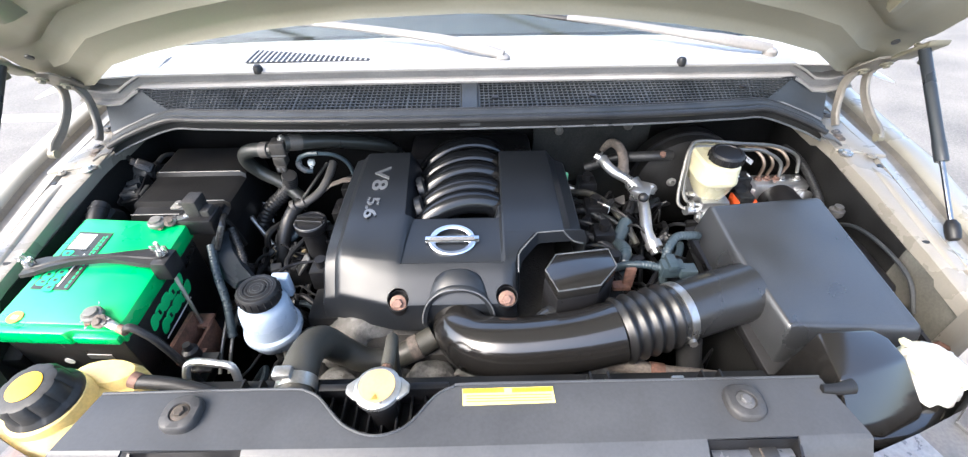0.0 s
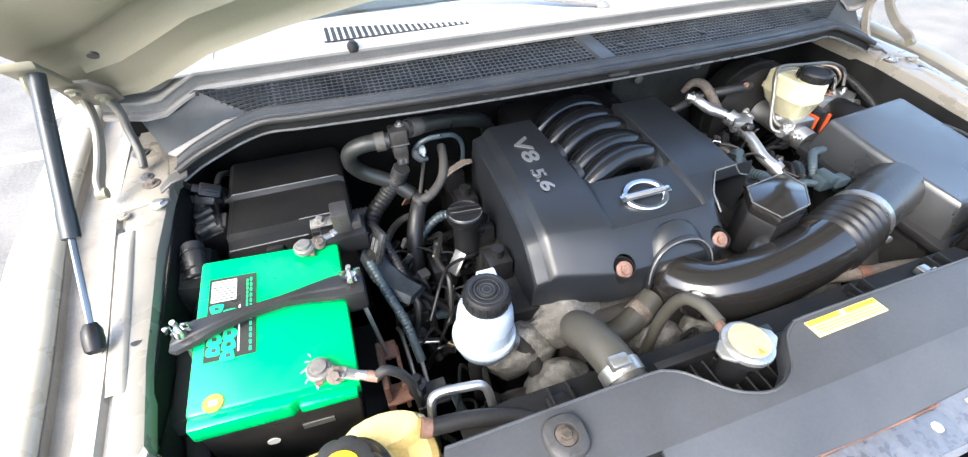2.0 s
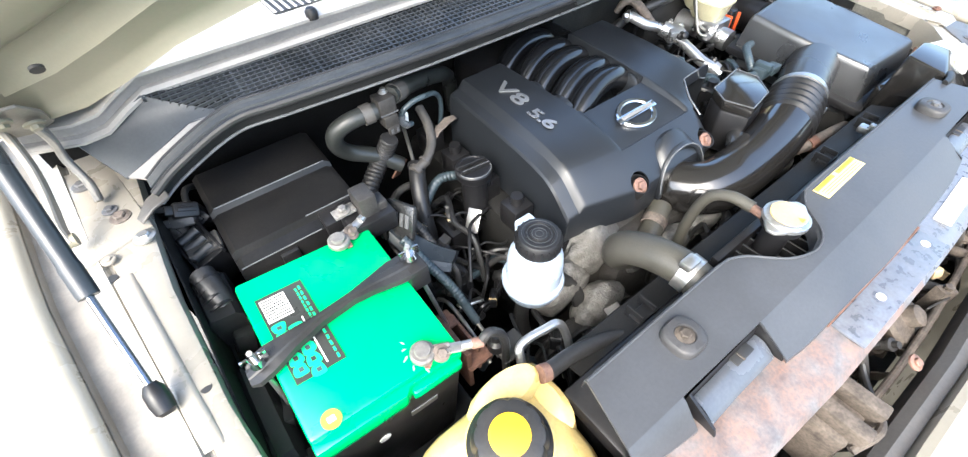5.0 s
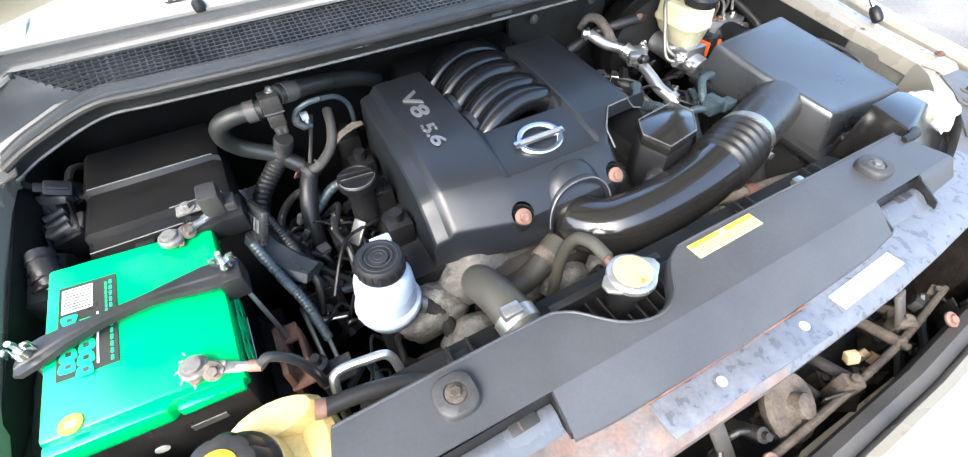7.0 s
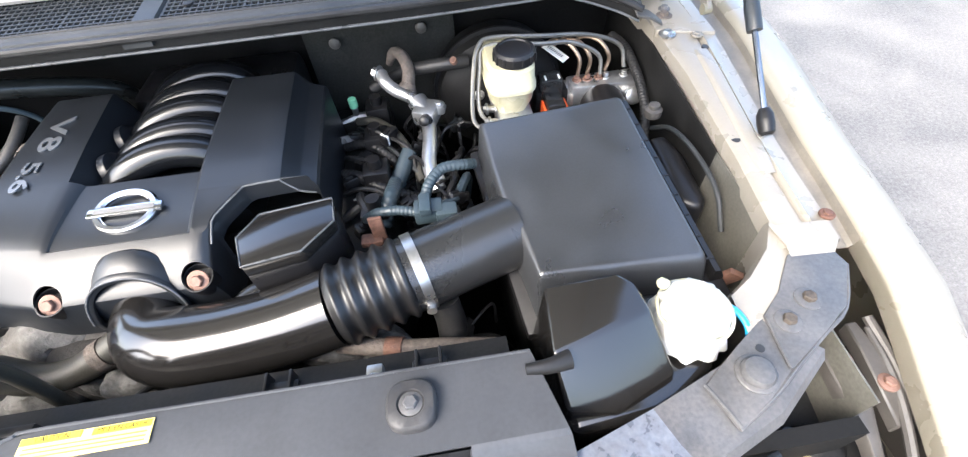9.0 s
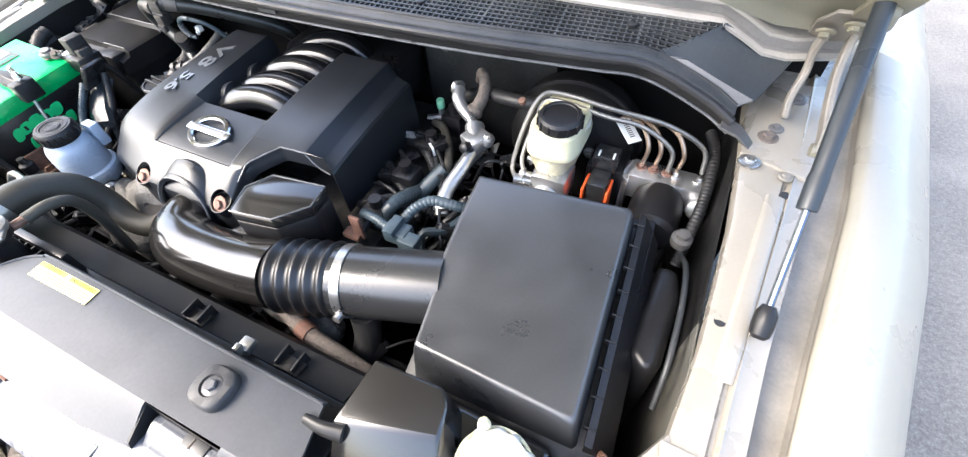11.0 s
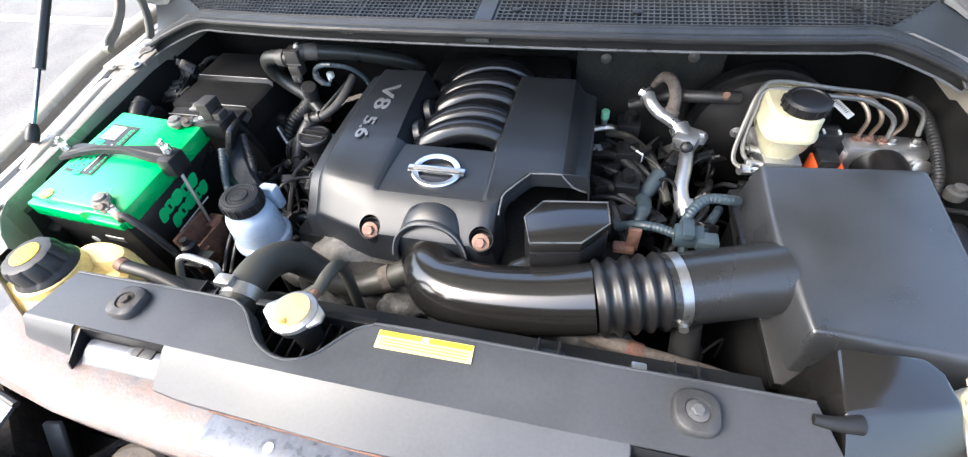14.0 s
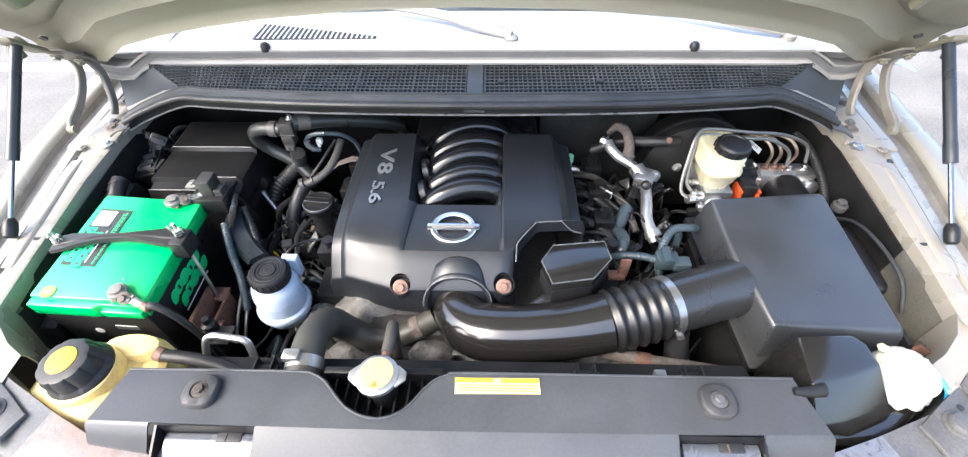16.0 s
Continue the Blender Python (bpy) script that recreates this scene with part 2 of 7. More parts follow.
    return tagged(ob, label, kind=kind)


def solo(name, bm, material, label, category, group="", kind="", smooth=35):
    """A thing of one mesh, its origin at the middle of its foot."""
    co = [v.co for v in bm.verts]
    lo = Vector([min(c[i] for c in co) for i in range(3)])
    hi = Vector([max(c[i] for c in co) for i in range(3)])
    b = Vector(((lo.x + hi.x) / 2, (lo.y + hi.y) / 2, lo.z))
    bmesh.ops.translate(bm, vec=-b, verts=bm.verts)
    ob = to_object(name, bm, material, smooth)
    ob.location = b
    BASE[ob] = b
    return tagged(ob, label, category, group, kind)


def bevel(bm, w, seg=2, angle=30):
    if w <= 0:
        return bm
    bm.normal_update()
    es = [e for e in bm.edges if len(e.link_faces) == 2 and e.calc_face_angle(0) > radians(angle)]
    bmesh.ops.bevel(bm, geom=es, offset=w, segments=seg, profile=0.5, affect="EDGES", clamp_overlap=True)
    return bm


def join(*bms):
    out = bms[0]
    for b in bms[1:]:
        me = bpy.data.meshes.new("tmp")
        b.to_mesh(me)
        b.free()
        out.from_mesh(me)
        bpy.data.meshes.remove(me)
    return out


def turn(bm, m):
    bmesh.ops.transform(bm, matrix=m, verts=bm.verts)
    return bm


def box(x0, x1, y0, y1, z0, z1, w=0.003, seg=2, m=None):
    bm = bmesh.new()
    bmesh.ops.create_cube(bm, size=1)
    for v in bm.verts:
        v.co = ((x0 + x1) / 2 + v.co.x * (x1 - x0), (y0 + y1) / 2 + v.co.y * (y1 - y0), (z0 + z1) / 2 + v.co.z * (z1 - z0))
    bevel(bm, w, seg)
    return turn(bm, m) if m else bm


def loft(rings, closed=True, cap=True):
    """Skin over rings of points, all of one length."""
    bm = bmesh.new()
    vs = [[bm.verts.new(p) for p in r] for r in rings]
    n = len(rings[0])
    for a, b in zip(vs, vs[1:]):
        for i in range(n if closed else n - 1):
            j = (i + 1) % n
            bm.faces.new((a[i], a[j], b[j], b[i]))
    if cap and closed:
        bm.faces.new(vs[0][::-1])
        bm.faces.new(vs[-1])
    bmesh.ops.recalc_face_normals(bm, faces=bm.faces)
    return bm


def prism(poly, z0, z1, w=0.003, seg=2, top=1.0, m=None):
    """An upright prism over a plan outline; top: the scale of its upper outline. z1 may be a function of x, y."""
    cx, cy = sum(p[0] for p in poly) / len(poly), sum(p[1] for p in poly) / len(poly)
    up = [(cx + (x - cx) * top, cy + (y - cy) * top) for x, y in poly]
    h = z1 if callable(z1) else (lambda x, y: z1)
    g = z0 if callable(z0) else (lambda x, y: z0)
    bm = loft([[(x, y, g(x, y)) for x, y in poly], [(x, y, h(x, y)) for x, y in up]])
    bevel(bm, w, seg)
    return turn(bm, m) if m else bm


def smooth_line(pts, n=6):
    """A Catmull-Rom line through the points."""
    p = [Vector(q) for q in pts]
    if len(p) < 3:
        return p
    p = [2 * p[0] - p[1], *p, 2 * p[-1] - p[-2]]
    out = []
    for a, b, c, d in zip(p, p[1:], p[2:], p[3:]):
        for i in range(n):
            t = i / n
            out.append(0.5 * (2 * b + (c - a) * t + (2 * a - 5 * b + 4 * c - d) * t * t + (3 * b - a - 3 * c + d) * t ** 3))
    return out + [p[-2]]


def tube(pts, r, seg=12, n=6, flat=1.0, cap=True):
    """A round bar along a smooth line; r: one radius or one for each given point."""
    line = smooth_line(pts, n)
    if isinstance(r, (int, float)):
        rs = [r] * len(line)
    else:
        rs = [v.x for v in smooth_line([(q, 0, 0) for q in r], n)] if len(r) > 2 else list(r)
    rings, up = [], None
    for i, p in enumerate(line):
        d = (line[min(i + 1, len(line) - 1)] - line[max(i - 1, 0)]).normalized()
        if up is None:
            up = d.orthogonal().normalized()
        up = (up - d * up.dot(d)).normalized()
        side = d.cross(up)
        rings.append([p + rs[i] * (math.cos(a) * up + flat * math.sin(a) * side) for a in (2 * math.pi * k / seg for k in range(seg))])
    return loft(rings, cap=cap)


def lathe(profile, at=(0, 0, 0), axis=(0, 0, 1), seg=28):
    """A turned form: profile of (radius, height) about an axis through the point at."""
    q = Vector((0, 0, 1)).rotation_difference(Vector(axis).normalized()).to_matrix().to_4x4()
    m = Matrix.Translation(at) @ q
    rings = [[m @ Vector((max(r, 1e-4) * math.cos(a), max(r, 1e-4) * math.sin(a), h)) for a in (2 * math.pi * k / seg for k in range(seg))] for r, h in profile]
    return loft(rings)


def bolt(at, r=0.007, h=0.006, axis=(0, 0, 1), washer=True):
    hexa = lathe([(r, 0), (r, h), (r * 0.85, h + r * 0.15)], at, axis, 6)
    if washer:
        hexa = join(hexa, lathe([(r * 1.7, -0.001), (r * 1.7, 0.0015), (r * 1.5, 0.0022)], at, axis, 18))
    return hexa


def strip(points_a, points_b, thick=0.003):
    """A thin sheet between two lines of points, with thickness downwards."""
    rings = []
    for a, b in zip(points_a, points_b):
        a, b = Vector(a), Vector(b)
        d = Vector((0, 0, -thick))
        rings.append([a, b, b + d, a + d])
    return loft(rings)


def sheet(rows, thick=0.0025, down=(0, 0, -1)):
    """A skin through rows of points (open both ways), given thickness along down."""
    bm = bmesh.new()
    d = Vector(down) * thick
    top = [[bm.verts.new(p) for p in r] for r in rows]
    low = [[bm.verts.new(Vector(p) + d) for p in r] for r in rows]
    nr, nc = len(rows), len(rows[0])
    for i in range(nr - 1):
        for j in range(nc - 1):
            bm.faces.new((top[i][j], top[i][j + 1], top[i + 1][j + 1], top[i + 1][j]))
            bm.faces.new((low[i][j], low[i + 1][j], low[i + 1][j + 1], low[i][j + 1]))
    for i in range(nr - 1):
        for j in (0, nc - 1):
            q = (top[i][j], top[i + 1][j], low[i + 1][j], low[i][j])
            bm.faces.new(q)
    for j in range(nc - 1):
        for i in (0, nr - 1):
            bm.faces.new((top[i][j], top[i][j + 1], low[i][j + 1], low[i][j]))
    bmesh.ops.recalc_face_normals(bm, faces=bm.faces)
    return bm


def lettering(text, size, m, depth=0.001, spread=1.0, bold=0.0):
    cu = bpy.data.curves.new("lettering", "FONT")
    cu.body, cu.size, cu.extrude, cu.space_character = text, size, depth, spread
    cu.align_x, cu.align_y = "CENTER", "CENTER"
    cu.resolution_u = 3
    cu.offset = bold
    ob = new("lettering", cu)
    bpy.context.view_layer.update()
    me = bpy.data.meshes.new_from_object(ob)
    bm = bmesh.new()
    bm.from_mesh(me)
    bpy.data.objects.remove(ob)
    bpy.data.curves.remove(cu)
    bpy.data.meshes.remove(me)
    return turn(bm, m)


def bore(ob, cutters):
    """Cuts holes of the given forms through a mesh."""
    tool = new("tool", bpy.data.meshes.new("tool"))
    bm = join(*cutters)
    bmesh.ops.translate(bm, vec=-BASE[ob], verts=bm.verts)
    bm.to_mesh(tool.data)
    bm.free()
    tool.parent = ob.parent
    mod = ob.modifiers.new("bore", "BOOLEAN")
    mod.operation, mod.object, mod.solver = "DIFFERENCE", tool, "EXACT"
    bpy.context.view_layer.update()
    me = bpy.data.meshes.new_from_object(ob.evaluated_get(bpy.context.evaluated_depsgraph_get()))
    ob.modifiers.clear()
    old, me.name = ob.data, ob.data.name
    ob.data = me
    bpy.data.meshes.remove(old)
    bpy.data.objects.remove(tool)


def frame_at(origin, xdir, ydir):
    """A pose whose x and y axes lie along the two directions."""
    x = Vector(xdir).normalized()
    z = x.cross(Vector(ydir)).normalized()
    y = z.cross(x)
    m = Matrix((x, y, z)).transposed().to_4x4()
    m.translation = origin
    return m


def lerp(table, v):
    for (a, fa), (b, fb) in zip(table, table[1:]):
        if v <= b:
            t = max(0.0, (v - a) / (b - a))
            return fa + (fb - fa) * t
    return table[-1][1]


def ribbed(pts, r, pitch=0.0046):
    """A corrugated hose: its radius swells at every rib."""
    dense = smooth_line(pts, 30)
    line, acc = [dense[0]], 0.0
    for a, b in zip(dense, dense[1:]):
        acc += (b - a).length
        if acc >= pitch / 3:
            line.append(b)
            acc = 0.0
    return ring_tube(line, r)


def ring_tube(line, r):
    rings, up = [], None
    for i, p in enumerate(line):
        d = (line[min(i + 1, len(line) - 1)] - line[max(i - 1, 0)]).normalized()
        up = d.orthogonal().normalized() if up is None else (up - d * up.dot(d)).normalized()
        side, k = d.cross(up), r * (1.0, 1.11, 1.11)[i % 3]
        rings.append([p + k * (math.cos(a) * up + math.sin(a) * side) for a in (2 * math.pi * j / 12 for j in range(12))])
    return loft(rings)


def flat_arm(pts, w, t, n=5):
    """A stamped bar along a line lying in a plane of constant x: w wide, t thick."""
    line = smooth_line(pts, n)
    rings = []
    for i, p in enumerate(line):
        d = (line[min(i + 1, len(line) - 1)] - line[max(i - 1, 0)]).normalized()
        side = Vector((1, 0, 0)).cross(d).normalized()
        ex = Vector((1, 0, 0))
        rings.append([p + side * w * a + ex * t * b for a, b in ((-0.5, -0.5), (0.5, -0.5), (0.5, 0.5), (-0.5, 0.5))])
    return bevel(loft(rings), t * 0.25, 1, 40)


# ---- ground ----
bm = bmesh.new()
bmesh.ops.create_grid(bm, x_segments=8, y_segments=8, size=400)
tagged(to_object("ground", bm, ASPHALT, 30), "old grey asphalt of a car park", "ground", kind="structure")
bm = box(-9.0, -1.5, 3.02, 3.14, 0.001, 0.004, 0)
solo("parking_line", bm, PAINTLINE, "worn white painted line on the asphalt", "road marking", kind="structure")

# ---- the car's body ----
car = thing("car", "beige car body with its engine bay open", "car", (0, 0.4, 0))


# the body stands a little askew to the engine
BODY = pose(0.0115, 0.0, 0.0, 0, 0, 0.38)


def askew(ob):
    ob.location = BODY @ ob.location
    ob.rotation_euler.z = radians(0.38)


def flange_z(y):
    return lerp([(-0.3, 1.0036), (0.364, 1.06), (0.58, 1.0905), (1.3, 1.13)], y)


def fender_rows(s):
    rows = []
    for y in [1.25 - 0.025 * k for k in range(59)]:
        z, xe = flange_z(y), lerp([(-0.2, 0.66), (-0.15, 0.705), (-0.08, 0.735), (0.0, 0.757), (0.1, 0.778), (0.2, 0.795), (0.25, 0.803), (0.55, 0.838), (0.9, 0.865), (1.25, 0.88)], y)
        if y < 0.15:
            z -= (0.15 - y) * 0.22
        w = lerp([(-0.2, 0.4), (-0.08, 0.8), (0.1, 0.97), (0.25, 1.0)], y)
        prof = [(0, -0.028), (0, -0.006), (0.003, 0.001), (0.010, 0.005), (0.026, 0.006), (0.045, 0.0), (0.065, -0.012), (0.085, -0.030), (0.105, -0.055), (0.125, -0.090), (0.142, -0.14), (0.152, -0.26), (0.165, -0.5)]
        rows.append([(s * (xe + px * w), y, z + pz) for px, pz in prof] + [(s * (xe + 0.16 * w), y, 0.0)])
    return rows


def flange_rows(s):
    rows = []
    for y in (1.0, 0.85, 0.7, 0.6, 0.5, 0.4, 0.34, 0.28, 0.235, 0.205):
        z = flange_z(y)
        xi = lerp([(0.2, 0.695), (0.23, 0.706), (0.34, 0.718), (0.5, 0.722), (0.7, 0.712), (1.0, 0.70)], y)
        xg = lerp([(0.2, 0.742), (0.32, 0.75), (0.6, 0.776), (1.0, 0.80)], y)
        xe = lerp([(0.2, 0.795), (0.25, 0.803), (0.55, 0.838), (0.9, 0.865)], y) - 0.002
        rows.append([(s * x, y, z + d) for x, d in ((xi + 0.002, -0.028), (xi + 0.001, -0.012), (xi + 0.002, -0.003), (xi + 0.008, 0), (xg - 0.005, 0.0), (xg - 0.002, -0.005),
                                                    (xg + 0.001, -0.005), (xg + 0.005, 0.003), (xg + 0.010, 0.0), (xg + 0.026, 0.0), (xg + 0.028, -0.006))])
    return rows


def gutter_rows(s):
    rows = []
    for k in range(28):
        y = 0.205 + k * 0.03
        z = flange_z(y)
        xg = lerp([(0.2, 0.742), (0.32, 0.75), (0.6, 0.776), (1.0, 0.80)], y)
        xe = lerp([(0.2, 0.795), (0.25, 0.803), (0.55, 0.838), (0.9, 0.865)], y)
        rows.append([(s * x, y, z + d) for x, d in ((xg + 0.027, -0.004), (xg + 0.029, -0.016), (xg + 0.033, -0.019), (xe - 0.008, -0.020), (xe - 0.003, -0.017), (xe - 0.001, -0.006))])
    return rows


for s, side in ((-1, "passenger"), (1, "driver")):
    fender = part("fender", sheet(fender_rows(s), 0.0015), BEIGE, car, "glossy beige fender", smooth=60)
    fl = part("fender_flange", sheet(flange_rows(s), 0.0015), BAYPAINT, car, "pale beige inner fender ledge with dust")
    # Darker than the ledge's beige: the gutter's shadow is put into its colour.
    part("gutter", sheet(gutter_rows(s), 0.0015), HINGE, car, "drain gutter beside the fender, its shadow in a darker beige")
    for y, xoff in ((0.366, 0.7315), (0.549, 0.7725)):
        # Flat black disc in place of the hole's shaded inside.
        part("hole_rim", lathe([(0.0058, -0.002), (0.0058, 0.0008), (0.0, 0.001)], (s * xoff, y, flange_z(y)), seg=16), INK, fl)
    bead = []
    for k in range(13):
        y = 0.305 + k * 0.02
        x, h = 0.744 + 0.02 * (y - 0.305) / 0.24, 0.0045 * min(1, k / 1.5, (12 - k) / 1.5)
        bead.append([(s * (x + dx), y, flange_z(y) + 0.0006 + dz) for dx, dz in ((-0.012, -0.002), (-0.009, h * 0.8), (-0.006, h), (0.005, h), (0.008, h * 0.8), (0.011, -0.002))])
    part("rib", sheet(bead, 0.0005), BAYPAINT, fl, smooth=50)
    part("flange_bolt", bolt((s * 0.769, 0.574, flange_z(0.574) + 0.003), 0.0048, 0.0035), HINGE, fl, "dull bolt")
    part("flange_bolt", bolt((s * 0.77, 0.235, flange_z(0.235) + 0.003), 0.0048, 0.0035), RUST, fl, "rusty bolt")
    # the ledge's front end folds in towards the front support
    outer = [(s * 0.722, 0.208, 1.0435), (s * 0.697, 0.174, 1.0415), (s * 0.662, 0.145, 1.0405), (s * 0.622, 0.118, 1.0385)]
    inner = [(s * 0.708, 0.240, 1.048), (s * 0.688, 0.208, 1.045), (s * 0.656, 0.180, 1.041), (s * 0.628, 0.164, 1.037)]
    part("ledge_end", sheet([outer, inner, [(x, y + 0.004, z - 0.01) for x, y, z in inner], [(x + s * 0.004, y + 0.008, 0.86) for x, y, z in inner]], 0.0015, (s, -0.6, 0)), BAYPAINT, car, "pale folded sheet metal")
    # inner wall of the wheel arch, coloured near-black behind the cut
    cut = 0.26 if s < 0 else 0.37
    for ys, m, lab in (((0.82, 0.6, cut), DEEPBLACK, "grimy black wheel arch liner"), ((cut, 0.22, 0.15, 0.05), APRON, "dirty grey inner wheel arch wall")):
        arch = [[(s * 0.716, y, flange_z(y) - 0.022), (s * 0.712, y, 0.93), (s * 0.69, y, 0.75), (s * 0.66, y, 0.45)] for y in ys]
        part("inner_fender", sheet(arch, 0.002, (s, 0, 0)), m, car, lab)

part("firewall", sheet([[(-0.80, 0.80, z), (-0.3, 0.80, z), (0.3, 0.80, z), (0.80, 0.80, z)] for z in (1.19, 1.0, 0.7, 0.4)], 0.003, (0, 1, 0)), FIREWALL, car, "insulated firewall, near-black with the cowl's shade in its colour")
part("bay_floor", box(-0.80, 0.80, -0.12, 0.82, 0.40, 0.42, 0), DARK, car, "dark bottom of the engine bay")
# Added closing panel; its near-black stands for the shade behind the front.
part("front_panel", box(-0.70, 0.70, 0.03, 0.045, 0.42, 1.0, 0), DARK, car, "near-black panel closing the bay's front")

# ---- cowl ----
SEAL_HALF = [(0.0, 0.570, 1.190), (0.3, 0.588, 1.183), (0.50, 0.624, 1.171), (0.575, 0.640, 1.164), (0.655, 0.634, 1.138), (0.695, 0.622, 1.121)]
SEAL = [(-x, y, z) for x, y, z in SEAL_HALF[:0:-1]] + SEAL_HALF


def seal_at(x):
    return lerp([(p[0], p[1]) for p in SEAL], x), lerp([(p[0], p[2]) for p in SEAL], x)


cowl = thing("cowl", "dark plastic windscreen cowl with mesh grilles and rubber seal", "car cowl", (0, 0.65, 1.1))
line = smooth_line(SEAL, 5)
part("seal_channel", loft([[p + Vector(o) for o in ((0, 0.001, -0.004), (0, 0.004, 0.006), (0, 0.009, 0.0085), (0, 0.013, 0.006), (0, 0.017, 0.009), (0, 0.024, 0.008), (0, 0.028, 0.0), (0, 0.014, 0.0), (0, 0.010, -0.010))] for p in line]), DULL, cowl, "dusty black sealing channel")
part("seal_bulb", tube([p + Vector((0, -0.003, -0.0005)) for p in line], 0.0058, 10, 1), RUBBER, cowl, "black rubber hood seal")
part("seal_skirt", loft([[p + Vector(o) for o in ((0, 0.004, -0.003), (0, 0.002, -0.008), (0, 0.0035, -0.020), (0, 0.0055, -0.020), (0, 0.006, -0.003))] for p in line]), DEEPBLACK, cowl, "black skirt under the seal")
part("seal_lip", tube([p + Vector((0, 0.0015, -0.0208)) for p in line], 0.0020, 8, 1), PALETRIM, cowl, "pale lip")
part("seal_rib", tube([p + Vector((0, 0.0205, 0.0090)) for p in line], 0.0022, 8, 1), RUBBER, cowl)
# Pale slivers stand for light on the paint behind gaps in the seal.
for xa, xb in ((-0.262, -0.226), (-0.222, -0.192)):
    xm = xa if xa < -0.25 else xb
    ends = [(xa, seal_at(xa)), (xb, seal_at(xb))]
    part("paint_gap", loft([[(x, y - 0.0022, z - 0.0060 - h), (x, y - 0.0022, z - 0.0060 + h), (x, y + 0.002, z - 0.0055 + h), (x, y + 0.002, z - 0.0055 - h)] for x, (y, z) in ends for h in (0.0004 if x == xm else 0.0022,)]), WHITEP, cowl, "pale sliver for sky-lit paint behind the lifted seal")


def grille_point(x, v, lift=0.0):
    """A point of the intake grille: v runs from its lower to its upper edge."""
    y0, z0 = seal_at(max(-0.6, min(0.6, x)))
    return Vector((x, (y0 + 0.024) * (1 - v) + 0.712 * v, (z0 + 0.0) * (1 - v) + 1.198 * v + lift))


def slant(x, v):
    """The grille's outer ends lean outwards towards its upper edge."""
    return x if abs(x) < 0.1 else math.copysign(0.575 + 0.075 * v, x)


def grille(x0, x1, name):
    bars = []
    n = 10
    for k in range(n + 1):
        v = 0.03 + 0.94 * k / n
        xa, xb = slant(x0, v), slant(x1, v)
        a = [grille_point(xa + (xb - xa) * i / 14, v) for i in range(15)]
        bars.append(loft([[p + Vector(o) for o in ((0, -0.0017, 0.001), (0, 0.0017, 0.001), (0, 0.001, -0.003), (0, -0.001, -0.003))] for p in a]))
    out = bmesh.new()
    m = int(abs(x1 - x0) / 0.0088)
    for k in range(m + 1):
        x = x0 + (x1 - x0) * k / m
        w = 0.0018 if k % 12 == 0 else 0.0009
        v0 = max(0.02, min(0.9, (abs(x) - 0.575) / 0.075))
        a, b = grille_point(x, v0), grille_point(x, 0.98)
        vs = [out.verts.new(p + Vector(o)) for p in (a, b) for o in ((-w, 0, 0.0005), (w, 0, 0.0005), (w, 0, -0.004), (-w, 0, -0.004))]
        for f in ((0, 1, 5, 4), (1, 2, 6, 5), (3, 0, 4, 7), (2, 3, 7, 6)):
            out.faces.new([vs[i] for i in f])
    return part(name, join(out, *bars), DULL, cowl, "black plastic mesh grille", kind="stuff")


grille(-0.65, -0.018, "mesh_grille")
grille(0.018, 0.65, "mesh_grille")
# Black sheet under the mesh puts the shade of its holes into colour.
part("grille_tray", sheet([[grille_point(x, v, -0.028) for x in (-0.63, -0.3, 0, 0.3, 0.63)] for v in (0.12, 0.5, 1.1)], 0.002), FIREWALL, cowl, "black sheet darkening the grille's holes from below")
part("centre_rib", loft([[grille_point(x, v, l) for x, l in ((-0.018, -0.004), (-0.014, 0.004), (0.014, 0.004), (0.018, -0.004), (0.018, -0.01), (-0.018, -0.01))] for v in (-0.25, 0.2, 0.6, 1.02)]), DULL, cowl)
for x, v in ((0.048, 0.42), (0.233, 0.42), (0.54, 0.62)):
    part("clip", lathe([(0.007, 0), (0.007, 0.003), (0.004, 0.004)], grille_point(x, v), seg=14), BLACK, cowl)
for s in (-1, 1):
    low = [grille_point(s * 0.572, 0.0), Vector((s * 0.62, 0.672, 1.163)), Vector((s * 0.68, 0.668, 1.140)), Vector((s * 0.715, 0.668, 1.126))]
    top = [grille_point(s * 0.652, 1.0), Vector((s * 0.68, 0.720, 1.180)), Vector((s * 0.71, 0.724, 1.164)), Vector((s * 0.745, 0.728, 1.160))]
    part("side_plate", sheet([[a.lerp(b, v) + Vector((0, 0, -0.002 * math.sin(math.pi * v))) for a, b in zip(low, top)] for v in (0, 0.25, 0.5, 0.75, 1)], 0.003), PLATE, cowl, "smooth dark side plate")
    strip_low = [Vector((s * x, seal_at(s * x)[0] + 0.024, seal_at(s * x)[1] - 0.001)) for x in (0.575, 0.62, 0.66, 0.69)]
    part("metal_corner", sheet([strip_low, [a.lerp(b, 0.5) + Vector((0, 0, 0.002)) for a, b in zip(strip_low, low)], [p + Vector((0, 0.002, 0.0005)) for p in low]], 0.003), GREYP, cowl, "dusty metal corner")

# ledge behind the grille: dark face, pale rim
LEDGE_HALF = [(0.0, 0.708, 1.214), (0.3, 0.712, 1.212), (0.645, 0.720, 1.207), (0.675, 0.722, 1.192), (0.705, 0.726, 1.174), (0.735, 0.730, 1.170), (0.79, 0.736, 1.178)]
